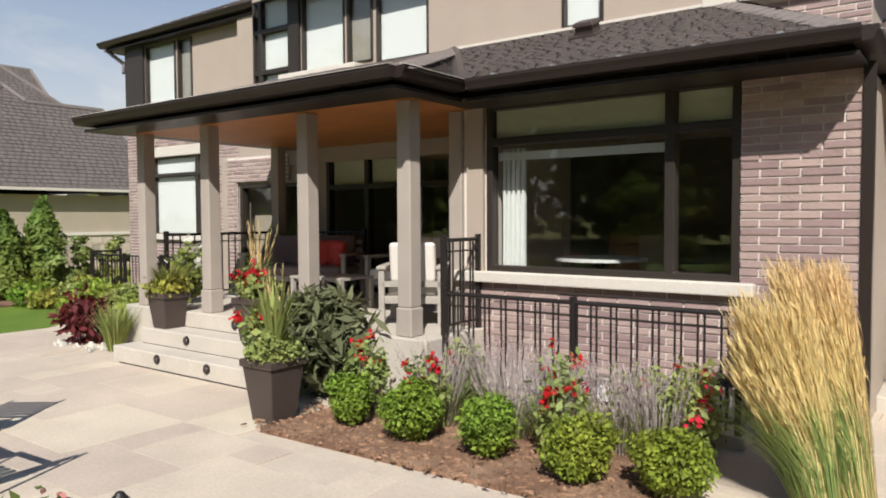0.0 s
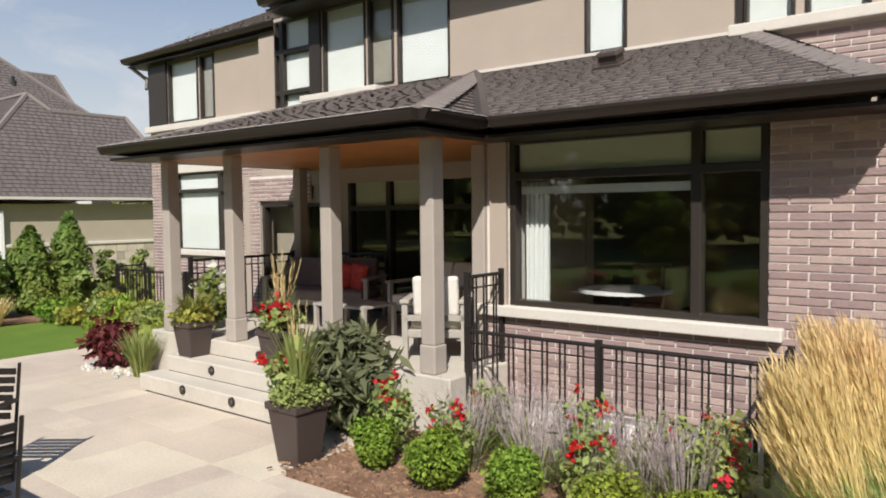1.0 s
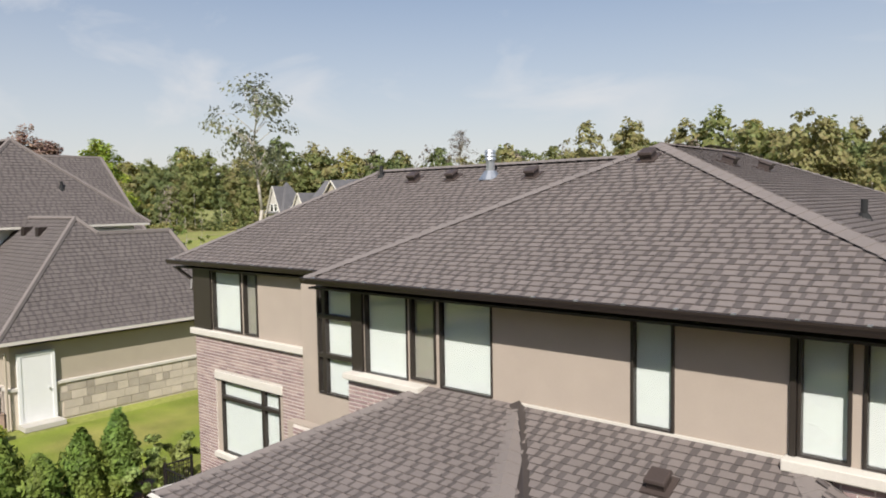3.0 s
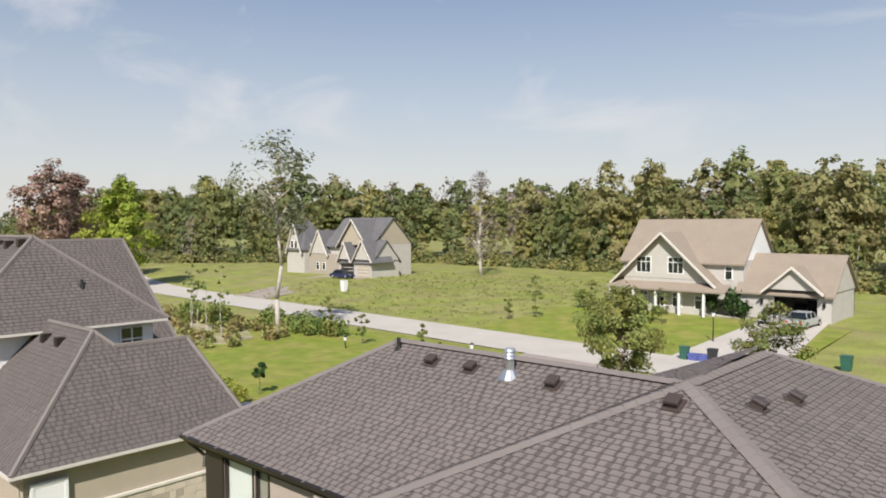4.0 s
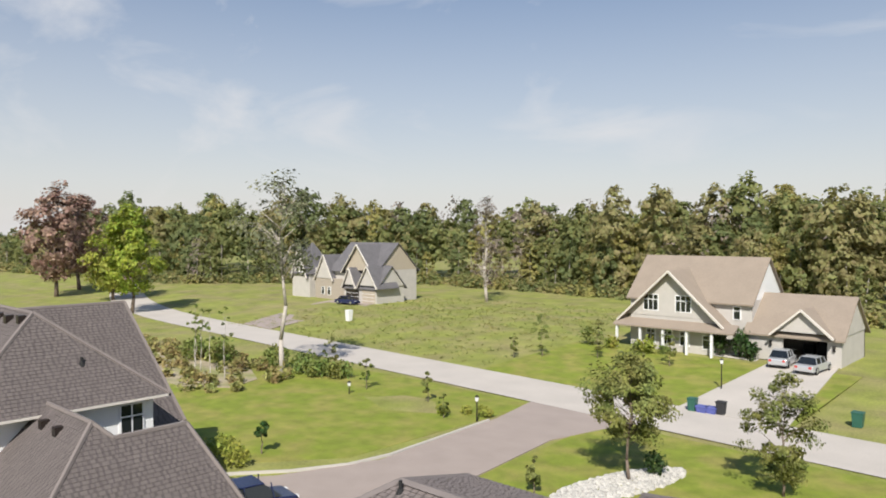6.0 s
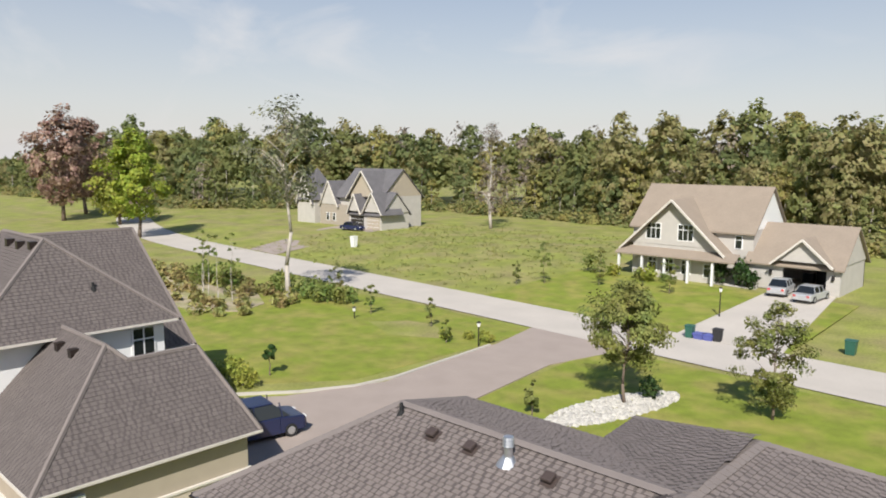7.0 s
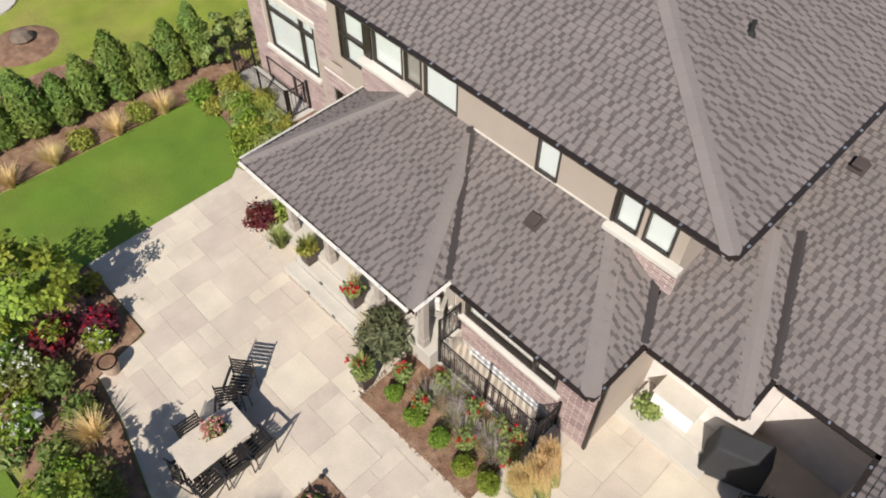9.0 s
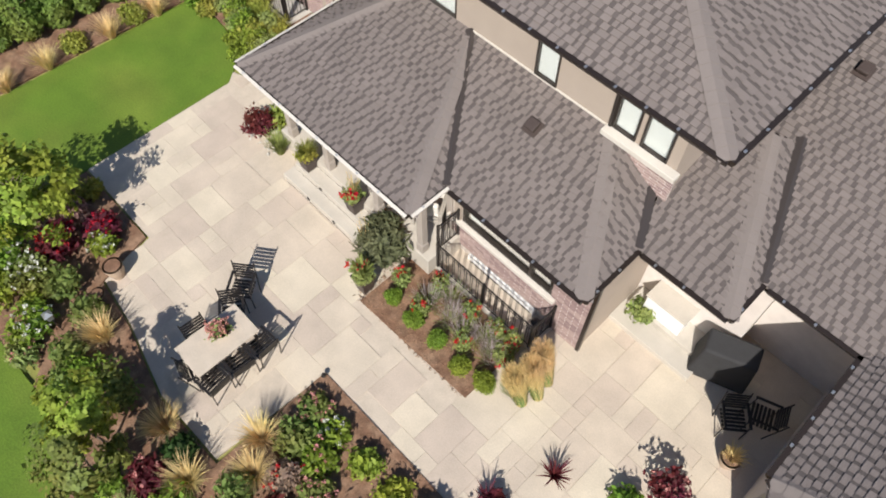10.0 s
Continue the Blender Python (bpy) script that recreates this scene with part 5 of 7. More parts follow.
sofa("sofa", -7.35, 8.1, 0.58, 20, 1.6, "grey framed porch sofa with dark mauve cushions", CUSHION_DARK, "sofa")
sofa("loveseat", -5.3, 8.25, 0.58, -8, 1.3, "grey framed porch loveseat with pale cushions", CUSHION, "sofa")
sofa("armchair", -4.32, 6.95, 0.58, -150, 0.62, "weathered armchair with thick cream cushions", CUSHION, "armchair")
for k, (x, y, r) in enumerate(((-7.1, 8.15, 0.35), (-6.8, 8.2, -0.3))):
    e = solid("throw_pillow", Geo().hexa([(-0.2, -0.05, 0), (0.2, -0.05, 0), (0.2, 0.05, 0), (-0.2, 0.05, 0)], [(-0.2, 0.02, 0.36), (0.2, 0.02, 0.36), (0.2, 0.12, 0.36), (-0.2, 0.12, 0.36)]), RED, "red patterned throw pillow on the sofa", "pillow")
    e.location, e.rotation_euler = (x, y - 0.02, 1.04), (0, 0.1, r)
    bevel(e, 0.04, 3)
e = thing("coffee_table", "low grey slatted porch table", "table", (-6.0, 7.35, 0.58))
for k in range(6):
    part("slat", Geo().box(-0.45, 0.45, -0.3 + 0.1 * k, -0.21 + 0.1 * k, 0.38, 0.41), WICKER, e)
leg = Geo().box(-0.025, 0.025, -0.025, 0.025, 0, 0.38).mesh("leg", WICKER)
for x in (-0.42, 0.42):
    for y in (-0.27, 0.27):
        part("leg", leg, WICKER, e).location = (x, y, 0)
# inside the living room
e = thing("dining_table", "round white-topped table inside the window", "table", (-2.75, 8.25, 0.56))
part("tabletop", Geo().lathe(0, 0, [(0.05, 0.66), (0.5, 0.68), (0.5, 0.71), (0.02, 0.712)], 24), WHITE, e)
part("pedestal", Geo().lathe(0, 0, [(0.24, 0.0), (0.22, 0.03), (0.05, 0.06), (0.05, 0.66)], 14), FRAME, e)
for k, (x, y, r) in enumerate(((-2.1, 8.5, 70), (-2.7, 9.1, 180), (-1.2, 9.6, 30))):
    e = thing("dining_chair", "dark wooden chair inside the living room", "chair", (x, y, 0.56), "indoor chairs", rz=r)
    part("seat", Geo().box(-0.22, 0.22, -0.22, 0.22, 0.42, 0.47), FLOORWOOD, e)
    part("backrest", Geo().box(-0.22, 0.22, 0.19, 0.23, 0.5, 0.95), FLOORWOOD, e)
    for a in (-0.2, 0.2):
        for b in (-0.2, 0.2):
            part("leg", Geo().box(a - 0.02, a + 0.02, b - 0.02, b + 0.02, 0, 0.42), FLOORWOOD, e)


# ---- patio dining set ----
T = pose(-5.05, 1.85, 0.004, 0, 0, 2)
e = thing("patio_table", "long pale stone-topped outdoor dining table", "table", T.translation)
bevel(part("tabletop", Geo().box(-0.40, 0.44, -0.78, 0.66, 0.70, 0.74), JOINT, e), 0.01)
for x in (-0.33, 0.37):
    for y in (-0.68, 0.56):
        part("leg", Geo().box(x - 0.03, x + 0.03, y - 0.03, y + 0.03, 0, 0.70), METAL, e)


def patio_chair():
    e = thing("patio_chair", "black metal slat-backed outdoor chair", "chair", (0, 0, 0), "chairs round the patio table")
    for k in range(6):
        part("seat_slat", Geo().box(-0.23, 0.23, -0.22 + 0.075 * k, -0.168 + 0.075 * k, 0.41, 0.435), METAL, e)
    for k in range(6):
        z = 0.50 + 0.068 * k
        part("back_slat", Geo().box(-0.22, 0.22, 0.215 + 0.02 * k, 0.235 + 0.02 * k, z, z + 0.05), METAL, e)
    for a in (-0.235, 0.235):
        part("back_post", Geo().rod((a, 0.2, 0.0), (a, 0.36, 0.93), 0.014), METAL, e)
        part("front_leg", Geo().rod((a, -0.22, 0.0), (a, -0.2, 0.64), 0.013), METAL, e)
        part("armrest", Geo().box(a - 0.025, a + 0.025, -0.24, 0.28, 0.63, 0.655), METAL, e)
    return e


chair = patio_chair()
spots = [(-5.68, 2.56, 55), (-5.98, 3.12, 38), (-5.62, 1.62, 86), (-4.98, 0.92, 165), (-4.16, 2.40, -86), (-4.16, 1.82, -94), (-4.18, 1.28, -84)]
spots = [(x + 0.30 * math.sin(radians(r)), y - 0.30 * math.cos(radians(r)), r) for x, y, r in spots]
chair.matrix_basis = pose(*spots[0][:2], 0.004, 0, 0, spots[0][2])
for x, y, r in spots[1:]:
    copy_thing(chair, pose(x, y, 0.004, 0, 0, r))
e = thing("flower_bowl", "shallow bowl on the patio table", "bowl", (-5.1, 1.95, 0.744))
part("bowl", Geo().lathe(0, 0, [(0.08, 0), (0.17, 0.06), (0.2, 0.12), (0.17, 0.12)], 18), TERRA, e)
shrub("pink_flowers", (-5.1, 1.95), 0.22, 0.22, L_SPIKE, "coral pink flowers filling the table bowl", 240, 0.05, 1.5, 430, z=0.80, category="flower", flowers=PETAL_PINK, fn=70, fsize=0.05)


def pot(x, y, z, r, h, label, material, empty=False):
    e = thing("pot", label, "pot", (x, y, z))
    part("body", Geo().lathe(0, 0, [(r * 0.62, 0), (r * 0.95, h * 0.55), (r, h * 0.86), (r * 1.08, h * 0.88), (r * 1.08, h), (r * 0.86, h)], 20), material, e, smooth=False)
    part("potting_soil", Geo().prism(0, 0, h * 0.7, h + 0.004, r * 0.8, r * 0.86, 18), SOIL, e)
    return e


pot(-8.2, 1.2, 0.0, 0.20, 0.42, "pale clay urn at the edge of the patio", TERRA)
pot(-7.9, 0.62, 0.02, 0.14, 0.3, "small dark pot in the border", PLANTER)
pot(3.4, 7.3, 0.0, 0.19, 0.36, "clay pot of dry plants by the wing", TERRA)
grass("potted_grass", (3.4, 7.3), 0.35, 0.24, "dry tan grass in the clay pot", L_STRAW, 120, 0.012, seed=433, z=0.36, category="plant")
e = thing("garden_lantern", "small pale lantern on a stake in the border", "lantern", (-7.85, -0.35, 0.02))
part("stake", Geo().rod((0, 0, -0.05), (0, 0, 0.55), 0.012), METAL, e)
part("lamp_body", Geo().box(-0.06, 0.06, -0.06, 0.06, 0.55, 0.72), GALV, e)
part("cap", Geo().prism(0, 0, 0.72, 0.80, 0.13, 0.02, 4, 0.785), GALV, e)
e = thing("path_light", "small black path light by the bed", "light", (-1.0, 6.75, 0.0))
part("stem", Geo().rod((0, 0, -0.03), (0, 0, 0.4), 0.012), METAL, e)
part("shade", Geo().prism(0, 0, 0.38, 0.46, 0.11, 0.02, 12), METAL, e)
e = thing("path_light", "small black path light at the bed's corner", "light", (-3.22, 2.92, 0.03))
part("stem", Geo().rod((0, 0, -0.03), (0, 0, 0.14), 0.012), METAL, e)
part("shade", Geo().prism(0, 0, 0.13, 0.18, 0.06, 0.02, 12), METAL, e)

# ---- grill corner ----
for k in range(2):
    bevel(solid("step_slab", Geo().box(-0.1 + 0.1 * k, 1.9 - 0.02 * k, 8.1 + 0.45 * k, 9.1, -0.02, 0.14 + 0.15 * k), STEP, "pale limestone step by the back door", "step", "structure"), 0.012)
e = thing("storage_bench", "white outdoor cabinet against the house", "cabinet", (0.75, 8.85, 0.29))
bevel(part("body", Geo().box(-0.45, 0.45, -0.22, 0.22, 0, 0.55), WHITE, e), 0.012)
bevel(part("top", Geo().box(-0.48, 0.48, -0.25, 0.25, 0.554, 0.60), STEP, e), 0.01)
e = thing("grill", "covered grill under a dark fabric cover", "grill", (2.2, 8.75, 0.0), rz=20)
bevel(part("cover", Geo().hexa([(-0.6, -0.32, 0.02), (0.6, -0.32, 0.02), (0.6, 0.32, 0.02), (-0.6, 0.32, 0.02)], [(-0.52, -0.24, 1.05), (0.52, -0.24, 1.05), (0.52, 0.26, 1.12), (-0.52, 0.26, 1.12)]), FABRIC_BLACK, e), 0.06, 3)
chair2 = copy_thing(chair, pose(3.0, 7.9, 0.004, 0, 0, 40))
copy_thing(chair, pose(3.35, 8.35, 0.004, 0, 0, -70))
for k, (x, y, h, r, c) in enumerate(((0.35, 8.6, 0.5, 0.28, L_SPIKE), (2.95, 6.0, 0.7, 0.42, L_PURPLE), (3.5, 5.7, 0.5, 0.35, L_BOX), (2.5, 5.3, 0.45, 0.3, L_BOX))):
    shrub("patio_plant", (x, y), h, r, c, "mixed foliage plant at the wing's corner", 520, 0.06, 2.0, 440 + k, flowers=PETAL_PINK if k == 1 else None, fn=14, fsize=0.05, category="plant")
for k, (x, y) in enumerate(((1.3, 4.75), (0.75, 3.55))):
    grass("cordyline", (x, y), 0.55, 0.36, "spiky dark cordyline at the bed's end", L_PURPLE, 60, 0.03, seed=450 + k, z=0.0, foot=0.03, category="plant")

# ---- borders round the patio ----
tree("tree", (-5.0, -0.9), 2.5, 0.8, 0.7, L_LIME, "slender lime-leaved tree behind the dining table", 22, 90, 0.075, 0.035, seed=501)
tree("tree", (-4.25, -1.15), 2.7, 0.8, 0.8, L_FOREST, "slender green-leaved tree in the shady border", 22, 90, 0.075, 0.035, seed=502)
tree("tree", (-9.95, 0.7), 2.9, 1.25, 0.8, L_LIME, "small bright lime-leaved tree by the patio", 34, 110, 0.085, 0.05, seed=500)
BORDER_WEST = [(-9.3, 1.55, 0.6, 0.45, L_PURPLE, PETAL_RED, 26), (-8.95, 1.35, 0.5, 0.32, L_BOX, PETAL_WHITE, 14), (-9.6, 0.7, 0.75, 0.5, L_PURPLE, PETAL_RED, 30), (-10.0, -0.3, 0.9, 0.55, L_BOX, PETAL_WHITE, 24),
          (-9.2, -0.2, 0.8, 0.5, L_FOREST, PETAL_WHITE, 24), (-8.6, 0.2, 0.6, 0.45, L_FOREST, None, 0), (-8.2, -0.7, 0.7, 0.5, L_BOX, PETAL_WHITE, 16), (-7.7, 0.25, 0.5, 0.4, L_FOREST, None, 0),
          (-6.3, -0.4, 0.6, 0.5, L_BOX, None, 0), (-5.7, -0.3, 0.7, 0.55, L_FOREST, None, 0), (-6.6, -0.85, 0.5, 0.4, L_FOREST, None, 0)]
BORDER_EAST = [(-3.9, 0.0, 0.4, 0.35, L_DARK, None, 0), (-3.85, -0.7, 0.5, 0.4, L_PURPLE, PETAL_PINK, 14), (-4.35, -1.35, 0.6, 0.45, L_BOX, None, 0), (-3.2, -0.6, 0.5, 0.4, L_BOX, None, 0),
          (-2.8, 2.35, 0.28, 0.34, L_FOREST, PETAL_PINK, 18), (-2.2, 2.3, 0.3, 0.36, L_BOX, PETAL_WHITE, 12), (-2.6, 1.7, 0.45, 0.42, L_FOREST, None, 0), (-1.9, 1.75, 0.45, 0.38, L_BOX, PETAL_PINK, 14)]
BORDER_NEAR = [(-2.2, 1.1, 0.4, 0.34, L_RUST, PETAL_RED, 16), (-1.5, 1.35, 0.4, 0.36, L_FOREST, PETAL_PINK, 40), (-1.3, 2.35, 0.28, 0.34, L_LIME, None, 0), (-0.5, 2.35, 0.28, 0.36, L_LIME, None, 0), (-1.0, 0.7, 0.4, 0.36, L_PURPLE, PETAL_PINK, 30),
          (-1.7, 0.5, 0.5, 0.4, L_PURPLE, PETAL_RED, 16), (-2.6, 0.3, 0.5, 0.4, L_FOREST, None, 0), (0.9, 3.5, 0.35, 0.3, L_PURPLE, None, 0), (-3.0, -1.3, 0.6, 0.5, L_FOREST, PETAL_WHITE, 12),
          (-11.0, 1.3, 0.5, 0.4, L_FOREST, None, 0), (-10.6, -0.9, 0.8, 0.6, L_FOREST, None, 0), (-9.4, -0.95, 0.7, 0.55, L_LIME, None, 0), (-7.2, -0.5, 0.5, 0.4, L_FOREST, None, 0)]
BORDER = BORDER_WEST + BORDER_EAST + BORDER_NEAR
for k, (x, y, h, r, c, fl, fn) in enumerate(BORDER):
    what = "flowering" if fl else "leafy"
    colour = {id(L_PURPLE): "burgundy", id(L_BOX): "bright green", id(L_FOREST): "mid-green", id(L_LIME): "lime-green", id(L_RUST): "rust-red", id(L_DARK): "dark green"}[id(c)]
    shrub("border_plant", (x, y), h, r, c, f"{what} {colour} border plant in mulch", 700, 0.06, 2.0, 520 + k, "border plants", "perennial", fl, fn, 0.06, z=0.02)
rng = np.random.default_rng(88)
filled = [(b[0], b[1]) for b in BORDER]
FILL = [(L_BOX, "bright green"), (L_LIME, "lime-green"), (L_LIME, "lime-green"), (L_YELLOW, "yellow-green"), (L_SPIKE, "grey-green"), (L_BOX, "bright green"), (L_RUST, "rust-red")]
for k in range(400):
    x, y = (rng.uniform(-11, -3.4), rng.uniform(-4.5, 2.0)) if k % 3 else (rng.uniform(-3.2, 2.6), rng.uniform(-1.5, 2.7))
    if y > 0.1 and -8.2 < x < -3.2 or (x < -8.2 and y > 0.6 and x > -8.7) or (x > 0 and y > 2.6 - 0.0 * x) or len(filled) > 96:
        continue
    if x < -4.2 and y < -1.15 or min((x - a) ** 2 + (y - b) ** 2 for a, b in filled) < 0.3:
        continue
    filled.append((x, y))
    c, colour = FILL[k % 7]
    r = rng.uniform(0.28, 0.46)
    fl = (None, None, PETAL_WHITE, PETAL_PINK)[k % 4]
    shrub("border_plant", (x, y), r * rng.uniform(0.9, 1.5), r, c, f"{'flowering' if fl else 'leafy'} {colour} border plant in mulch", 520, 0.055, 2.2, 900 + k, "border plants", "perennial", fl, 12, 0.05, z=0.02)
for k, (x, y, h, c) in enumerate(((-7.05, 0.2, 0.8, L_STRAW), (-4.55, 0.05, 0.75, L_STRAW), (-3.05, 1.25, 0.85, L_STRAW), (-2.6, 0.75, 0.75, L_STRAW), (-3.35, -0.2, 0.8, L_STRAW), (-3.6, -1.4, 0.7, L_SPIKE))):
    grass("fountain_grass", (x, y), h, 0.48, "arching golden fountain grass at the patio's edge", c, 330, 0.011, seed=580 + k, group="patio grasses", z=0.02)

# ---- roof fittings ----
def on_plane(x, y, pts):
    a, b, c = [Vector(p) for p in pts[:3]]
    n = (b - a).cross(c - a)
    return a.z - (n.x * (x - a.x) + n.y * (y - a.y)) / n.z, n.normalized() * (1 if n.z > 0 else -1)


def box_vent(x, y, pts, s=0.125):
    z, n = on_plane(x, y, pts)
    e = thing("roof_vent", "square dark brown box vent on the shingles", "roof vent", (x, y, z), "roof vents")
    e.rotation_euler = n.to_track_quat("Z", "Y").to_euler()
    part("flange", Geo().box(-s * 1.3, s * 1.3, -s * 1.3, s * 1.3, -0.02, 0.035), PLANTER, e)
    part("neck", Geo().box(-s * 0.8, s * 0.8, -s * 0.8, s * 0.8, 0.03, 0.12), PLANTER, e)
    bevel(part("hood", Geo().hexa([(-s, -s, 0.12), (s, -s, 0.12), (s, s, 0.12), (-s, s, 0.12)], [(-s * 0.9, -s * 0.9, 0.17), (s * 0.9, -s * 0.9, 0.17), (s * 0.9, s * 0.9, 0.17), (-s * 0.9, s * 0.9, 0.17)]), PLANTER, e), 0.012)


WING_F, MAIN_E, MAIN_F, MID_F, EAST_F = FACES[14], FACES[10 + 1], FACES[10], FACES[3], FACES[7]
for x, y, f in ((-10.6, 12.75, WING_F), (-9.5, 12.75, WING_F), (-7.46, 12.7, WING_F), (-4.85, 12.15, MAIN_F), (-2.88, 8.2, MID_F), (-3.95, 13.2, MAIN_E), (-3.75, 14.4, MAIN_E), (0.75, 13.0, EAST_F)):
    box_vent(x, y, f)
z, n = on_plane(-8.55, 12.8, WING_F)
e = thing("flue_pipe", "galvanised flue pipe with a louvred cap", "chimney pipe", (-8.55, 12.8, z))
part("flashing", Geo().prism(0, 0, -0.08, 0.10, 0.26, 0.12, 14), GALV, e)
part("pipe", Geo().prism(0, 0, 0.08, 0.34, 0.09, 0.09, 14), GALV, e)
for k in range(3):
    part("louvre", Geo().prism(0, 0, 0.32 + 0.07 * k, 0.375 + 0.07 * k, 0.125, 0.105, 14), GALV, e)
for x, y, f in ((-1.75, 12.1, MAIN_E), (-11.9, 13.0, WING_F)):
    z, n = on_plane(x, y, f)
    e = thing("vent_pipe", "short black plumbing vent pipe on the roof", "vent pipe", (x, y, z), "vent pipes")
    part("pipe", Geo().prism(0, 0, -0.03, 0.26, 0.045, 0.045, 10), RUBBER, e)
    part("collar", Geo().prism(0, 0, -0.05, 0.07, 0.12, 0.06, 12), RUBBER, e)
e = thing("wall_sconce", "dark wall lantern on the wing's brick", "wall lamp", (-10.85, 9.5, 2.1))
part("back_plate", Geo().box(-0.06, 0.06, 0.0, 0.06, -0.15, 0.15), METAL, e)
part("lantern_body", Geo().box(-0.08, 0.08, -0.12, 0.0, -0.2, 0.12), METAL, e)


# ---- neighbouring houses ----
NEAR_ROOFS = []
def hip(e, x0, x1, y0, y1, z, rise_z, ridge, material, name="roof", over=0.0):
    """A hip roof; ridge: its two ends."""
    a, b = ridge
    A, B = (*a, z + rise_z), (*b, z + rise_z)
    g = Geo()
    c = [(x0, y0, z), (x1, y0, z), (x1, y1, z), (x0, y1, z)]
    alongx = abs(a[0] - b[0]) > abs(a[1] - b[1])
    if alongx:
        g.poly(c[0], c[1], B, A).poly(c[1], c[2], B).poly(c[2], c[3], A, B).poly(c[3], c[0], A)
    else:
        g.poly(c[0], c[1], A).poly(c[1], c[2], B, A).poly(c[2], c[3], B).poly(c[3], c[0], A, B)
    g.poly(*c[::-1])
    part(name, g, material, e)
    for f in g.f[:4]:
        NEAR_ROOFS.append((e, [g.v[i] for i in f], material))
    t = Geo()
    for (xa, ya, _), (xb, yb, _) in zip(c, c[1:] + c[:1]):
        t.box(min(xa, xb) - 0.06, max(xa, xb) + 0.06, min(ya, yb) - 0.06, max(ya, yb) + 0.06, z - 0.10, z - 0.004)
    part("eave_trim", t, SILL, e, "pale eave gutter")
    for p, q in [(A, B)] + [(c[k], (A if (k in (0, 3) if alongx else k in (0, 1)) else B)) for k in range(4)]:
        part("ridge_cap", Geo().rod(p, q, 0.09, n=5), RIDGE, e)


nb = house_thing("neighbour_house", "neighbour's tan house with charcoal hip roofs", "house", (-30, 13, 0))
# lower roof: a hip with a lower garage ridge running on from its east slope
WE, EE, Z1 = -37.5, -23.8, 2.75
A, B, V, G = (-31.7, 12.15, 6.42), (-26.85, 12.15, 6.42), (-26.377, 12.72, 5.85), (-26.377, 15.5, 5.85)
SW, SE, NE, NG, Q, NW = (WE, 8.45, Z1), (EE, 8.45, Z1), (EE, 16.7, Z1), (-28.95, 16.7, Z1), (-28.95, 15.82, Z1), (WE, 15.82, Z1)
M = (EE, 12.72, Z1)
faces = [(SW, SE, B, A), (SE, M, V, B), (M, NE, G, V), (A, B, V, Q, NW), (V, G, NG, Q), (NE, NG, G), (NW, SW, A)]
g = Geo()
for f in faces:
    g.poly(*f)
g.poly(NW, Q, NG, NE, M, SE, SW)
part("roof", g, SHINGLE_B, nb)
for f in faces[:3] + faces[4:6]:
    NEAR_ROOFS.append((nb, list(f), SHINGLE_B))
for f, h in ((A, B), (SW, A), (SE, B), (NW, A), (B, V), (V, G), (G, NE), (G, NG)):
    part("ridge_cap", Geo().rod(f, h, 0.09, n=5), RIDGE, nb)
part("eave_trim", Geo().box(WE - 0.06, EE + 0.06, 8.39, 8.51, Z1 - 0.1, Z1 - 0.004).box(EE - 0.06, EE + 0.06, 8.51, 16.64, Z1 - 0.1, Z1 - 0.004).box(-29.0, EE + 0.06, 16.64, 16.76, Z1 - 0.1, Z1 - 0.004), SILL, nb, "pale eave gutter")
hip(nb, -43.0, -30.78, 8.4, 17.0, 6.08, 3.66, ((-39.5, 12.6), (-34.1, 12.6)), SHINGLE_B)
hip(nb, -44.6, -33.8, 9.0, 19.3, 3.9, 5.55, ((-39.2, 12.75), (-39.2, 18.7)), SHINGLE_B)
part("rear_wall", Geo().box(-44.2, -34.2, 16.6, 18.9, -0.05, 3.85), SIDING, nb, "tan siding of the rear wing")
part("wall", Geo().box(-37.2, -24.150, 8.9, 16.3, 1.25, 2.52), SIDING, nb, "tan siding above a stone base")
part("stone_base", Geo().box(-37.25, -24.100, 8.85, 16.35, -0.05, 1.15), STONE_V, nb, "buff stone veneer base")
bevel(part("stone_ledge", Geo().box(-37.3, -24.030, 8.78, 16.42, 1.15, 1.25), SILL, nb, "pale stone ledge"), 0.01)
for r in range(4):
    y = 8.87
    while y < 16.2:
        w = random.choice((0.26, 0.38, 0.5, 0.62))
        if not (y < 10.2 and y + w > 9.0) and y + w < 16.34:
            part("veneer_stone", Geo().box(-24.102, -24.075, y, y + w - 0.015, 0.02 + 0.28 * r, 0.285 + 0.28 * r), STONE_V, nb)
        y += w
part("upper_wall", Geo().box(-42.6, -31.3, 8.9, 16.5, 2.4, 6.0), WHITE, nb, "pale upper storey wall")
door = part("door", Geo().box(-24.110, -24.010, 9.15, 10.05, 0.12, 2.2), WHITE, nb, "plain white side door")
part("door_frame", Geo().box(-24.100, -23.990, 9.05, 9.15, 0.1, 2.3).box(-24.100, -23.990, 10.05, 10.15, 0.1, 2.3).box(-24.100, -23.990, 9.15, 10.05, 2.2, 2.3), WHITE, door)
part("door_knob", Geo().rod((-24.010, 9.95, 1.1), (-23.950, 9.95, 1.1), 0.03), GALV, door)
part("doorstep", Geo().box(-24.050, -23.450, 9.0, 10.2, -0.03, 0.12), CONCRETE, nb)
wf = part("window", Geo().box(-31.32, -31.24, 15.0, 16.06, 4.4, 5.84), WHITE, nb, "white-framed upper window")
for a in (15.08, 15.57):
    for b, c in ((4.48, 5.24), (5.31, 5.76)):
        part("pane", Geo().box(-31.26, -31.23, a, a + 0.42, b, c), CARGLASS, wf, "dark reflecting pane")
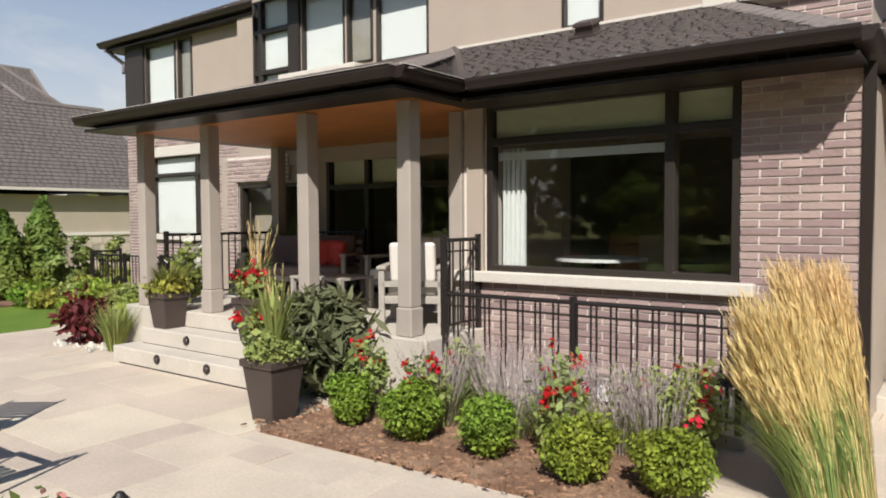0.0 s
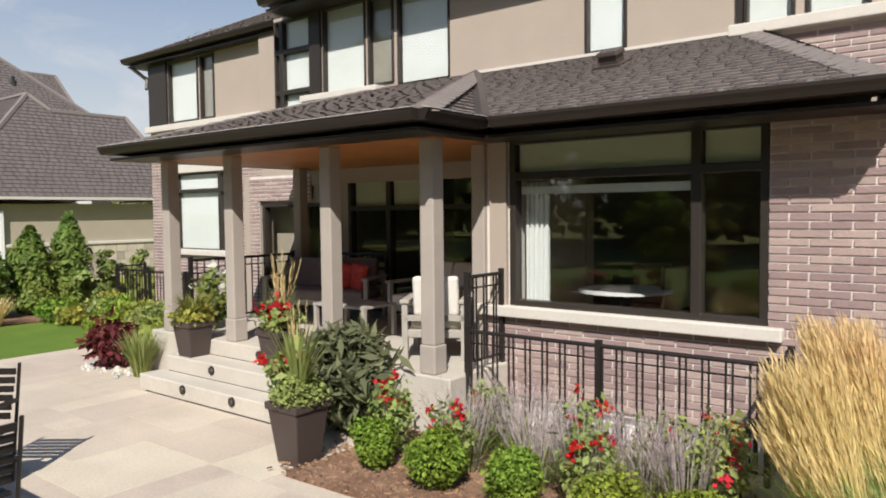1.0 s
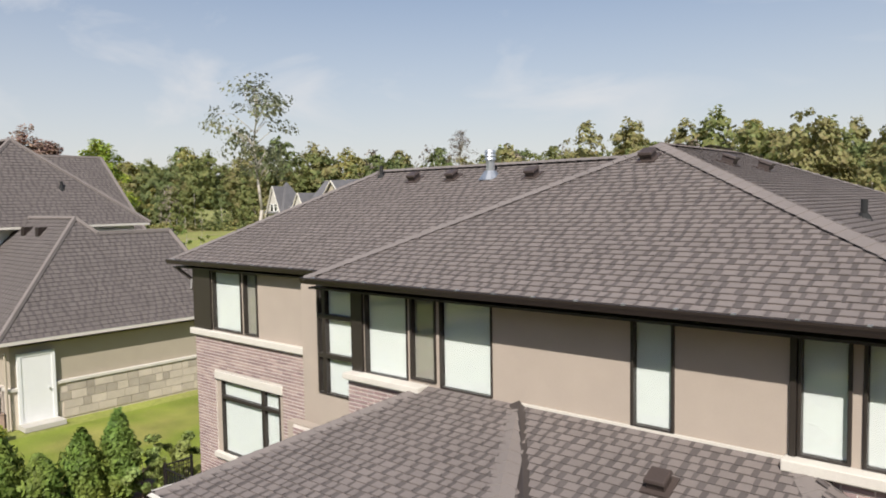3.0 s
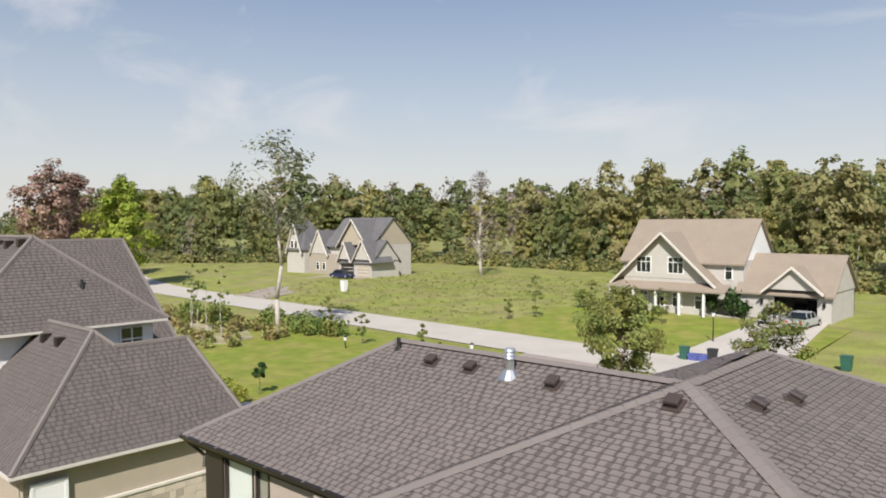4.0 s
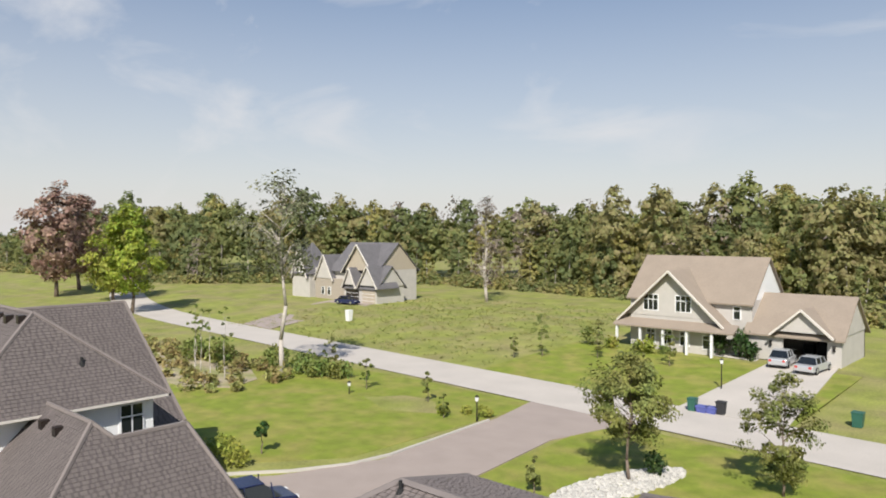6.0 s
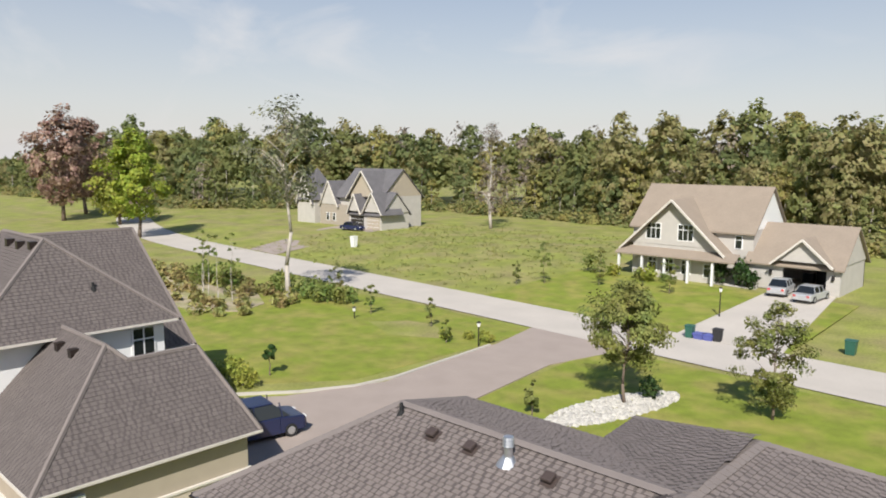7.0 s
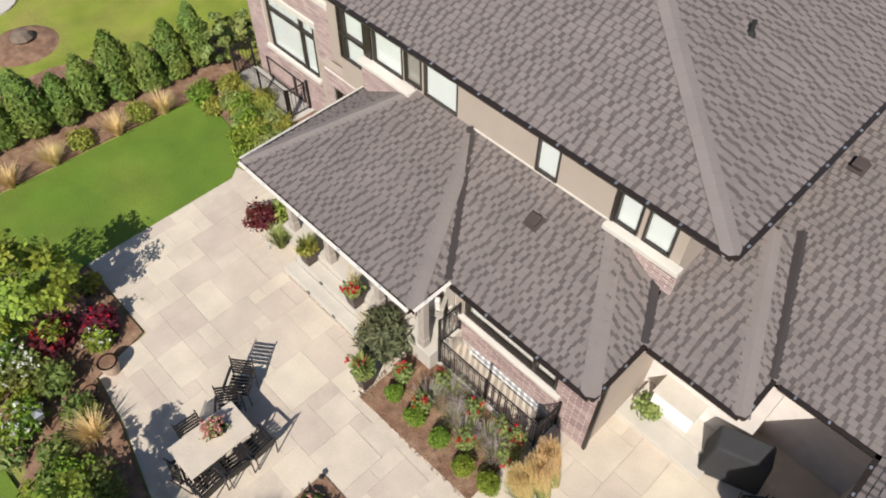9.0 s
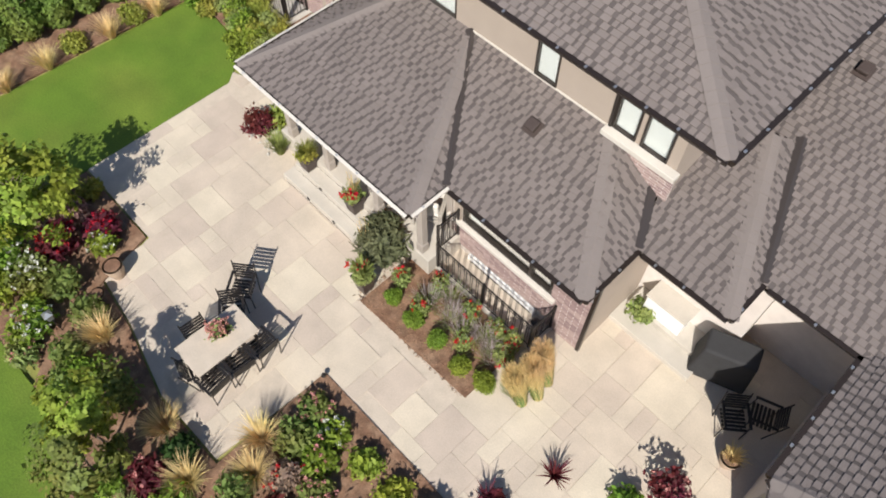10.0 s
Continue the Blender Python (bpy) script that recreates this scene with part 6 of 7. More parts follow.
part("downpipe", Geo().rod((-24.000, 8.72, 2.4), (-24.000, 8.72, 0.0), 0.045), SIDING, nb, "tan downpipe at the corner")
for x, y, z in ((-29.9, 11.6, 5.95), (-28.5, 11.6, 5.95), (-34.3, 12.2, 9.52), (-35.6, 12.1, 9.44), (-37.0, 12.1, 9.44)):
    e = thing("roof_vent", "low box vent on the neighbour's roof", "roof vent", (x, y, z), "neighbour roof vents")
    part("hood", Geo().box(-0.16, 0.16, -0.16, 0.16, -0.2, 0.14), FASCIA, e)
e = thing("roof_pipe", "short black vent pipe on the neighbour's roof", "vent pipe", (-32.2, 13.85, 7.62))
part("pipe", Geo().prism(0, 0, -0.1, 0.3, 0.06, 0.06, 10), RUBBER, e)
part("collar", Geo().prism(0, 0, -0.12, 0.12, 0.16, 0.08, 12), RUBBER, e)
DECK = mat("weathered_deck_board", (0.36, 0.265, 0.22), 0.85, 0.15, 4, 60, 0.2)
e = house_thing("deck", "weathered wooden deck behind the neighbour's house", "deck", (-29, 7, 0), "structure")
for k in range(30):
    part("deck_board", Geo().box(-36, -24.5, 4.6 + 0.14 * k, 4.73 + 0.14 * k, 0.42, 0.45), DECK, e)
part("deck_skirt", Geo().box(-36, -24.52, 4.62, 4.7, -0.05, 0.42).box(-24.6, -24.52, 4.7, 8.78, -0.05, 0.42), DECK, e)
railing("deck_railing", (-24.6, 4.7), (-24.6, 8.7), 0.45, 0.95, "brown deck railing behind the neighbour's house", pairs=False)
for k, (x, y) in enumerate(((-23.6, 6.4), (-23.2, 7.0), (-23.7, 7.4), (-23.2, 8.0))):
    shrub("shrub", (x, y), 0.5, 0.42, L_YELLOW, "yellow-green shrub beside the deck", 700, 0.06, 1.8, 600 + k, group="deck shrubs")
solid("stone_circle", Geo().prism(-23.75, 5.0, -0.04, 0.05, 1.0, 1.0, 24), CONCRETE, "round pale stone landing on the lawn", "landing", "structure")


solid("soil_island", Geo().lathe(-20.7, 4.9, [(1.15, -0.03), (0.9, 0.05), (0.3, 0.10), (0.02, 0.11)], 18), SOIL, "round mulched island in the lawn", "bed", "structure")
solid("boulder", Geo().lathe(-20.8, 5.0, [(0.28, 0.05), (0.36, 0.2), (0.25, 0.36), (0.05, 0.42)], 9), BARK, "dark rough boulder on the mulched island", "rock")


def gable(e, x0, x1, y0, y1, z, peak, material, wall_mat, front=True, over=0.35, name="roof"):
    """A roof whose gables face along y (front) or along x, with its gable walls."""
    g, w = Geo(), Geo()
    if front:
        m = (x0 + x1) / 2
        s = (peak - z) / ((x1 - x0) / 2)
        for q in (-1, 1):
            xe = m + q * ((x1 - x0) / 2 + over)
            pts = [(xe, y0 - over, z - s * over), (m, y0 - over, peak), (m, y1, peak), (xe, y1, z - s * over)]
            g.slab(pts if q > 0 else pts[::-1], 0.16)
        w.hexa([(x0, y0, z - 0.01), (x1, y0, z - 0.01), (m, y0, peak - 0.15)], [(x0, y0 + 0.2, z - 0.01), (x1, y0 + 0.2, z - 0.01), (m, y0 + 0.2, peak - 0.15)])
    else:
        m = (y0 + y1) / 2
        s = (peak - z) / ((y1 - y0) / 2)
        for q in (-1, 1):
            ye = m + q * ((y1 - y0) / 2 + over)
            pts = [(x0 - over, ye, z - s * over), (x1 + over, ye, z - s * over), (x1 + over, m, peak), (x0 - over, m, peak)]
            g.slab(pts, 0.16)
        for x in (x0, x1 - 0.2):
            w = Geo().hexa([(x, y0, z - 0.01), (x, y1, z - 0.01), (x, m, peak - 0.15)], [(x + 0.2, y0, z - 0.01), (x + 0.2, y1, z - 0.01), (x + 0.2, m, peak - 0.15)])
            part("gable_wall", w, wall_mat, e)
    part(name, g, material, e)
    if front:
        part("gable_wall", w, wall_mat, e)
        t = Geo()
        for q in (-1, 1):
            xe = m + q * ((x1 - x0) / 2 + over)
            t.rod((xe, y0 - over - 0.02, z - s * over - 0.06), (m, y0 - over - 0.02, peak - 0.08), 0.14, n=4)
        part("bargeboard", t, SILL, e, "pale gable bargeboard")


def far_window(e, x0, x1, y, z0, z1, n=3):
    f = part("window", Geo().box(x0 - 0.1, x1 + 0.1, y - 0.06, y + 0.05, z0 - 0.1, z1 + 0.1), WHITE, e, "white-framed window")
    w = (x1 - x0) / n
    for k in range(n):
        part("pane", Geo().box(x0 + w * k + 0.05, x0 + w * (k + 1) - 0.05, y - 0.085, y - 0.06, z0, z0 + (z1 - z0) * 0.66), CARGLASS, f)
        part("pane", Geo().box(x0 + w * k + 0.05, x0 + w * (k + 1) - 0.05, y - 0.085, y - 0.06, z0 + (z1 - z0) * 0.72, z1), CARGLASS, f)


Y, B = 75.0, 0.75
fh = house_thing("tan_roofed_house", "large cream house with a tan roof and open garage", "house", (-31, 80, B))
part("wall", Geo().box(-42.0, -26.6, Y + 0.4, Y + 9.2, B - 0.3, 6.3), CREAM, fh, "cream stone and render walls")
gable(fh, -42.0, -26.6, Y + 0.3, Y + 9.3, 6.3, 10.55, SHINGLE_C, WHITE, front=False)
gable(fh, -41.6, -29.6, Y - 1.2, Y + 5.0, 4.3, 9.15, SHINGLE_C, CREAM, front=True, over=0.8)
part("front_wall", Geo().box(-41.0, -30.2, Y - 1.15, Y + 0.4, B - 0.3, 4.35), CREAM, fh)
g = Geo().slab([(-42.6, Y - 2.6, 3.25), (-27.4, Y - 2.6, 3.25), (-27.4, Y - 1.1, 3.95), (-42.6, Y - 1.1, 3.95)], 0.15)
part("porch_roof", g, SHINGLE_C, fh, "tan shingled porch roof")
for x in (-42.2, -39, -36, -33, -30):
    part("porch_post", Geo().box(x - 0.12, x + 0.12, Y - 2.45, Y - 2.2, B - 0.2, 3.15), WHITE, fh)
far_window(fh, -39.2, -37.3, Y - 1.15, 4.9, 6.5)
far_window(fh, -35.0, -33.1, Y - 1.15, 4.9, 6.5)
far_window(fh, -28.7, -27.9, Y + 0.4, 4.4, 5.6, 1)
for x in (-38.8, -36.6, -34.4):
    far_window(fh, x, x + 1.1, Y - 1.15, 1.4, 2.8, 2)
far_window(fh, -31.6, -30.8, Y - 1.15, 1.3, 2.6, 1)
g = Geo()
wall_x(g, Y - 0.3, Y - 0.05, -26.6, -17.0, B - 0.3, 3.55, [(-22.95, -18.4, B - 0.3, 3.0)])
g.box(-17.25, -17.0, Y - 0.05, Y + 8, B - 0.3, 3.55).box(-26.6, -17.0, Y + 7.8, Y + 8, B - 0.3, 3.55)
part("garage_wall", g, CREAM, fh, "cream stone garage walls")
part("garage_floor", Geo().box(-26.6, -17.2, Y - 0.3, Y + 7.8, B - 0.2, B + 0.04), CONCRETE, fh)
gable(fh, -26.8, -16.9, Y - 0.4, Y + 8.2, 3.55, 7.0, SHINGLE_C, CREAM, front=False)
gable(fh, -23.6, -17.9, Y - 0.9, Y + 3.0, 3.75, 5.95, SHINGLE_C, CREAM, front=True, over=0.4)
for x in (-24.2, -17.7):
    part("wall_lamp", Geo().box(x - 0.12, x + 0.12, Y - 0.5, Y - 0.3, 2.2, 2.7), METAL, fh)
fh.scale.x, fh.location.x = 0.86, -30.37
for k, x in enumerate((-22.9, -21.6, -20.5)):
    e = thing("storage_box", "dark clutter stacked inside the open garage", "box", (x, Y + 6.2, B + 0.04), "garage clutter")
    part("carton", Geo().box(-0.5, 0.5, -0.4, 0.4, 0, 1.0 + 0.4 * (k % 2)), FABRIC_BLACK, e)
    part("lid", Geo().box(-0.52, 0.52, -0.42, 0.42, 1.004 + 0.4 * (k % 2), 1.06 + 0.4 * (k % 2)), WICKER, e)
for k, (x, y, h, r) in enumerate(((-29.2, Y - 1.2, 2.6, 0.8), (-27.4, Y - 0.9, 2.9, 0.9), (-26.2, Y - 1.4, 1.8, 0.9), (-42.6, Y - 3.0, 2.0, 1.3), (-37, Y - 3.2, 0.7, 0.6), (-34, Y - 3.2, 0.6, 0.5), (-40, Y - 3.4, 1.0, 0.8), (-35.5, Y - 4.2, 1.6, 0.9))):
    shrub("shrub", (x, y), h, r, L_DARK if k < 3 else L_YELLOW if k > 5 else L_FOREST, "shrub against the cream house", 420, 0.2, 1.5, 620 + k, group="shrubs of the tan-roofed house", z=rise(x, y))

Y2, B2 = 86.0, 0.75
h2 = house_thing("slate_roofed_house", "stone house with slate-grey gables and a turret", "house", (-100, 92, B2))
part("wall", Geo().box(-113, -91, Y2 + 1.5, Y2 + 11, B2 - 0.3, 6.4), CREAM, h2, "cream and stone walls")
gable(h2, -106, -91, Y2 + 1.2, Y2 + 11.3, 6.4, 11.3, SHINGLE_D, SIDING, front=False)
gable(h2, -100.3, -91.2, Y2 + 0.4, Y2 + 6, 6.4, 11.0, SHINGLE_D, SIDING, front=True, over=0.5)
gable(h2, -99.0, -88.6, Y2 - 0.6, Y2 + 6.0, 3.7, 7.3, SHINGLE_D, CREAM, front=False)
gable(h2, -98.2, -94.4, Y2 - 1.2, Y2 + 3.0, 3.9, 6.95, SHINGLE_D, CREAM, front=True)
gable(h2, -93.6, -88.2, Y2 - 1.0, Y2 + 4.0, 3.9, 7.3, SHINGLE_D, CREAM, front=True)
part("garage_wall", Geo().box(-99, -88.8, Y2 - 0.6, Y2 + 6, B2 - 0.3, 3.75), CREAM, h2)
for x0, x1 in ((-98.2, -94.2), (-93.0, -89.2)):
    dd = part("garage_door", Geo().box(x0, x1, Y2 - 0.72, Y2 - 0.6, B2 - 0.2, 3.0), FRAME if x0 < -97 else SIDING, h2, "sectional garage door")
    for k in range(3):
        part("panel_groove", Geo().box(x0, x1, Y2 - 0.735, Y2 - 0.72, B2 + 0.45 + 0.6 * k, B2 + 0.5 + 0.6 * k), WHITE, dd)
part("turret_wall", Geo().box(-118.5, -112, Y2, Y2 + 6, B2 - 0.3, 5.2), CREAM, h2)
part("turret_roof", Geo().hexa([(-119, Y2 - 0.5, 5.2), (-111.6, Y2 - 0.5, 5.2), (-111.6, Y2 + 6.5, 5.2), (-119, Y2 + 6.5, 5.2)], [(-115.5, Y2 + 2.8, 11.2), (-115.3, Y2 + 2.8, 11.2), (-115.3, Y2 + 3, 11.2), (-115.5, Y2 + 3, 11.2)]), SHINGLE_D, h2)
gable(h2, -117.9, -112.6, Y2 - 0.3, Y2 + 3, 5.0, 10.4, SHINGLE_D, CREAM, front=True, over=0.3)
gable(h2, -110.6, -104.6, Y2 + 0.6, Y2 + 5, 4.6, 9.0, SHINGLE_D, CREAM, front=True, over=0.3)
part("hall_wall", Geo().box(-111, -99, Y2 + 0.7, Y2 + 2, B2 - 0.3, 4.6), STONE_V, h2, "stone entrance wall")
for x0, z0 in ((-116.4, 5.6), (-115.0, 5.6), (-108.6, 1.6), (-106.4, 1.6)):
    far_window(h2, x0, x0 + 0.9, Y2 - 0.3 if x0 < -112 else Y2 + 0.7, z0, z0 + 1.3, 1)
far_window(h2, -99.6, -97.6, Y2 + 1.5, 4.9, 6.0, 2)


h2.scale.x, h2.location.x = 0.85, -102.85

# ---- vehicles ----
def car(name, x, y, rz, label, paint, length=4.6, width=1.8, height=1.45, van=False):
    e = thing(name, label, "car", (x, y, rise(x, y) + 0.03), rz=rz)
    L, W, H = length / 2, width / 2, height
    belt = H * 0.60
    body = Geo()
    prof = [(-L, 0.28, W * 0.86), (-L * 0.96, belt * 0.92, W * 0.92), (-L * 0.5, belt, W), (L * 0.4, belt, W), (L * 0.92, belt * 0.84, W * 0.9), (L, 0.30, W * 0.84)]
    for (xa, za, wa), (xb, zb, wb) in zip(prof[1:-1], prof[2:-1]):
        body.hexa([(xa, -wa, 0.24), (xb, -wb, 0.24), (xb, wb, 0.24), (xa, wa, 0.24)], [(xa, -wa * 0.95, za), (xb, -wb * 0.95, zb), (xb, wb * 0.95, zb), (xa, wa * 0.95, za)])
    body.hexa([(-L, -W * 0.84, 0.3), (-L * 0.96, -W * 0.92, 0.24), (-L * 0.96, W * 0.92, 0.24), (-L, W * 0.84, 0.3)], [(-L * 0.99, -W * 0.8, belt * 0.8), (-L * 0.96, -W * 0.87, belt * 0.92), (-L * 0.96, W * 0.87, belt * 0.92), (-L * 0.99, W * 0.8, belt * 0.8)])
    body.hexa([(L * 0.92, -W * 0.9, 0.24), (L, -W * 0.78, 0.3), (L, W * 0.78, 0.3), (L * 0.92, W * 0.9, 0.24)], [(L * 0.92, -W * 0.85, belt * 0.84), (L * 0.985, -W * 0.74, belt * 0.72), (L * 0.985, W * 0.74, belt * 0.72), (L * 0.92, W * 0.85, belt * 0.84)])
    bevel(part("body", body, paint, e), 0.04, 2)
    f0, f1 = (L * 0.62, L * 0.28) if van else (L * 0.42, L * 0.12)
    r0, r1 = (-L * 0.93, -L * 0.82) if van else (-L * 0.72, -L * 0.42)
    cab = Geo().hexa([(r0, -W * 0.9, belt - 0.02), (f0, -W * 0.9, belt - 0.02), (f0, W * 0.9, belt - 0.02), (r0, W * 0.9, belt - 0.02)], [(r1, -W * 0.72, H - 0.05), (f1, -W * 0.72, H - 0.05), (f1, W * 0.72, H - 0.05), (r1, W * 0.72, H - 0.05)])
    bevel(part("glasshouse", cab, CARGLASS, e, "dark windows"), 0.03, 2)
    bevel(part("roof_panel", Geo().box(r1 - 0.03, f1 + 0.03, -W * 0.75, W * 0.75, H - 0.06, H), paint, e), 0.03, 2)
    for px in ((r0 + r1) / 2, -L * 0.12, (f0 + f1) / 2):
        for s in (-1, 1):
            part("pillar", Geo().rod((px, s * W * 0.91, belt - 0.02), (px * 0.92, s * W * 0.74, H - 0.04), 0.035, n=4), paint, e)
    for a in (-L * 0.62, L * 0.62):
        for s in (-1, 1):
            wheel = part("wheel", Geo().rod((a, s * (W - 0.2), 0.31), (a, s * (W + 0.01), 0.31), 0.32, 0.31, 18), RUBBER, e)
            part("rim", Geo().rod((a, s * (W + 0.01), 0.31), (a, s * (W + 0.02), 0.31), 0.2, 0.17, 12), GALV, wheel)
    for s in (-1, 1):
        part("headlight", Geo().box(L * 0.94, L * 0.985, s * W * 0.62 - 0.14, s * W * 0.62 + 0.14, belt * 0.66, belt * 0.78), WHITE, e)
        part("tail_light", Geo().box(-L * 0.995, -L * 0.955, s * W * 0.66 - 0.12, s * W * 0.66 + 0.12, belt * 0.62, belt * 0.85), RED, e)
    return e


car("minivan", -29.3, 19.75, 80, "dark navy minivan parked on the driveway", CARPAINT_NAVY, 4.9, 1.95, 1.75, True)
car("hatchback", -22.9, 73.0, 95, "silver hatchback parked by the open garage", CARPAINT_SILVER, 4.4, 1.8, 1.5)
car("sedan", -19.9, 71.8, 85, "silver sedan parked by the open garage", CARPAINT_SILVER, 4.6, 1.8, 1.42)
car("sedan", -97.0, 82.0, 8, "dark blue sedan before the stone house", CARPAINT_NAVY, 4.7, 1.8, 1.45)

# ---- street things ----
GREEN = mat("green_plastic", (0.03, 0.11, 0.08), 0.5)
BLUE = mat("blue_plastic", (0.10, 0.12, 0.36), 0.5)


def bin_(x, y, material, label, s=0.3, h=0.9):
    e = thing("bin", label, "bin", (x, y, rise(x, y)), "roadside bins")
    part("body", Geo().hexa([(-s * 0.8, -s * 0.8, 0), (s * 0.8, -s * 0.8, 0), (s * 0.8, s * 0.8, 0), (-s * 0.8, s * 0.8, 0)], [(-s, -s, h), (s, -s, h), (s, s, h), (-s, s, h)]), material, e)
    part("lid", Geo().box(-s - 0.03, s + 0.03, -s - 0.03, s + 0.03, h + 0.004, h + 0.07), material, e)


bin_(-22.9, 53.3, GREEN, "green wheeled bin at the roadside")
bin_(-20.9, 53.6, FABRIC_BLACK, "dark wheeled bin at the roadside")
bin_(-22.2, 53.4, BLUE, "low blue recycling box at the roadside", 0.38, 0.4)
bin_(-21.5, 53.5, BLUE, "low blue recycling box at the roadside", 0.38, 0.4)
bin_(-12.8, 56.6, GREEN, "green utility box on the verge", 0.35, 0.95)
bin_(-80.5, 68.6, WHITE, "white sign box on the verge", 0.4, 1.5)


def lamp_post(x, y, h, label):
    e = thing("lamp_post", label, "lamp post", (x, y, rise(x, y)))
    part("pole", Geo().rod((0, 0, -0.1), (0, 0, h - 0.3), 0.06, 0.045, 8), METAL, e)
    part("lantern", Geo().prism(0, 0, h - 0.3, h, 0.10, 0.16, 6), WHITE, e)
    part("cap", Geo().prism(0, 0, h + 0.004, h + 0.12, 0.19, 0.03, 6), METAL, e)


lamp_post(-23.8, 60.9, 2.6, "black garden lamp post on the far lawn")
lamp_post(-32.7, 40.3, 1.7, "short black lamp post by the lawn bed")
lamp_post(-46.0, 39.9, 0.1 + 0.8, "small stake light on the front lawn")

# ---- stone patch under the young maple ----
rng = np.random.default_rng(9)
g = Geo()
for k in range(1500):
    a, q = rng.uniform(0, 6.283), math.sqrt(rng.uniform(0, 1))
    u, w = q * math.cos(a), q * math.sin(a)
    x, y = -19.0 + u * 1.6 + w * 1.9 * 0.5, 35.6 + w * 4.6 + u * 0.6
    s = rng.uniform(0.06, 0.16)
    g.hexa([(x - s, y - s * 0.8, -0.02), (x + s, y - s, -0.02), (x + s * 0.8, y + s, -0.02), (x - s, y + s * 0.7, -0.02)],
           [(x - s * 0.5, y - s * 0.4, s * 0.7), (x + s * 0.6, y - s * 0.5, s * 0.6), (x + s * 0.4, y + s * 0.5, s * 0.7), (x - s * 0.5, y + s * 0.4, s * 0.6)])
solid("river_stones", g, RIVERROCK, "bed of white river stones under the maple", "stones", "stuff")
g = Geo()
for k in range(110):
    x, y = rng.uniform(-9.9, -8.6), rng.uniform(5.55, 6.3)
    s = rng.uniform(0.015, 0.045)
    g.prism(x, y, 0, s, s, s * 0.5, 5, k)
solid("pebbles", g, RIVERROCK, "scattered pale pebbles beside the steps", "pebbles", "stuff")
g = Geo()
for k in range(2600):
    x, y = (rng.uniform(-4.3, -1.02), rng.uniform(4.56, 6.25)) if k < 1700 else (rng.uniform(-3.2, 2.0), rng.uniform(0.5, 2.95))
    s, a = rng.uniform(0.012, 0.035), rng.uniform(0, 3.14)
    c, q = math.cos(a) * s, math.sin(a) * s
    g.hexa([(x - c, y - q, 0.028), (x + q * 0.35, y - c * 0.35, 0.028), (x + c, y + q, 0.028), (x - q * 0.35, y + c * 0.35, 0.028)],
           [(x - c * 0.8, y - q * 0.8, 0.04), (x + q * 0.3, y - c * 0.3, 0.045), (x + c * 0.8, y + q * 0.8, 0.04), (x - q * 0.3, y + c * 0.3, 0.038)])
solid("mulch_chips", g, mat("bark_chip", (0.24, 0.145, 0.09), 0.95, 0.3, 8, 80, 0.4, piece=0.55), "loose brown bark chips on the beds", "mulch", "stuff")

# ---- bricks, shingles, flagstones ----
brick_area(-3.84, -0.985, WALL_L, 0.256, 1.06, single=True, name="brick_wall")
brick_area(-0.985, -0.12, WALL_L, -0.045, 2.84, single=True, name="brick_wall")
brick_area(-14.45, -10.45, WALL_W, 0.0, 3.92, [(-13.72, -11.3, 1.26, 3.18)], name="brick_wall")
brick_area(-8.5, -6.9, WALL_U - 0.12, 3.2, 3.92, name="brick_wall")
brick_area(-1.9, -0.27, WALL_U - 0.06, 3.3, 3.94, name="brick_wall")
brick_area(-10.2, -8.6, WALL_U + 0.02, 0.0, 2.78, [(-9.95, -7.85, 0.55, 2.35)], name="brick_wall")


def shingle_face(pts, tab=0.30, exposure=0.122):
    """Courses of overlapping laminated tabs on one roof plane; the first edge is its eave."""
    p = [Vector(q) for q in pts]
    u = (p[1] - p[0]).normalized()
    n = (p[1] - p[0]).cross(p[2] - p[0]).normalized()
    if n.z < 0:
        n = -n
    w = n.cross(u).normalized()
    if w.z < 0:
        w = -w
    flat = [((q - p[0]).dot(u), (q - p[0]).dot(w)) for q in p]
    top = max(b for a, b in flat)
    teeth, bands, b = Geo(), Geo(), 0.0
    while b < top:
        m = b + exposure * 0.5
        cuts = []
        for (a0, b0), (a1, b1) in zip(flat, flat[1:] + flat[:1]):
            if (b0 - m) * (b1 - m) < 0:
                cuts.append(a0 + (a1 - a0) * (m - b0) / (b1 - b0))
        if len(cuts) >= 2:
            lo, hi = min(cuts), max(cuts)
            a, low = lo - random.uniform(0, tab), random.random() < 0.5
            while a < hi:
                low = not low
                size = (random.uniform(0.04, 0.10) if low else random.uniform(0.08, 0.19)) * tab / 0.30
                a0, a1 = max(a, lo), min(a + size, hi)
                a += size
                if a1 - a0 < 0.03:
                    continue
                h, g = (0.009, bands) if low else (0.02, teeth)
                q = [p[0] + u * s + w * t for s, t in ((a0, b), (a1, b), (a1, b + exposure), (a0, b + exposure))]
                lift = [n * (h + 0.006), n * (h + 0.006), n * (0.006), n * (0.006)]
                tops = [c + d for c, d in zip(q, lift)]
                i = len(g.v)
                g.v += [tuple(c) for c in tops] + [tuple(q[0] - n * 0.002), tuple(q[1] - n * 0.002)]
                g.f += [(i, i + 1, i + 2, i + 3), (i + 4, i + 5, i + 1, i)]
        b += exposure
    return teeth, bands


for pts in FACES:
    teeth, bands = shingle_face(pts)
    if teeth.v:
        tagged(part("roof_shingles", teeth, SHINGLE, house, "laminated brown-grey asphalt shingles"), kind="stuff")
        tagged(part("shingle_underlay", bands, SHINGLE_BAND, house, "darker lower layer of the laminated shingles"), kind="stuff")


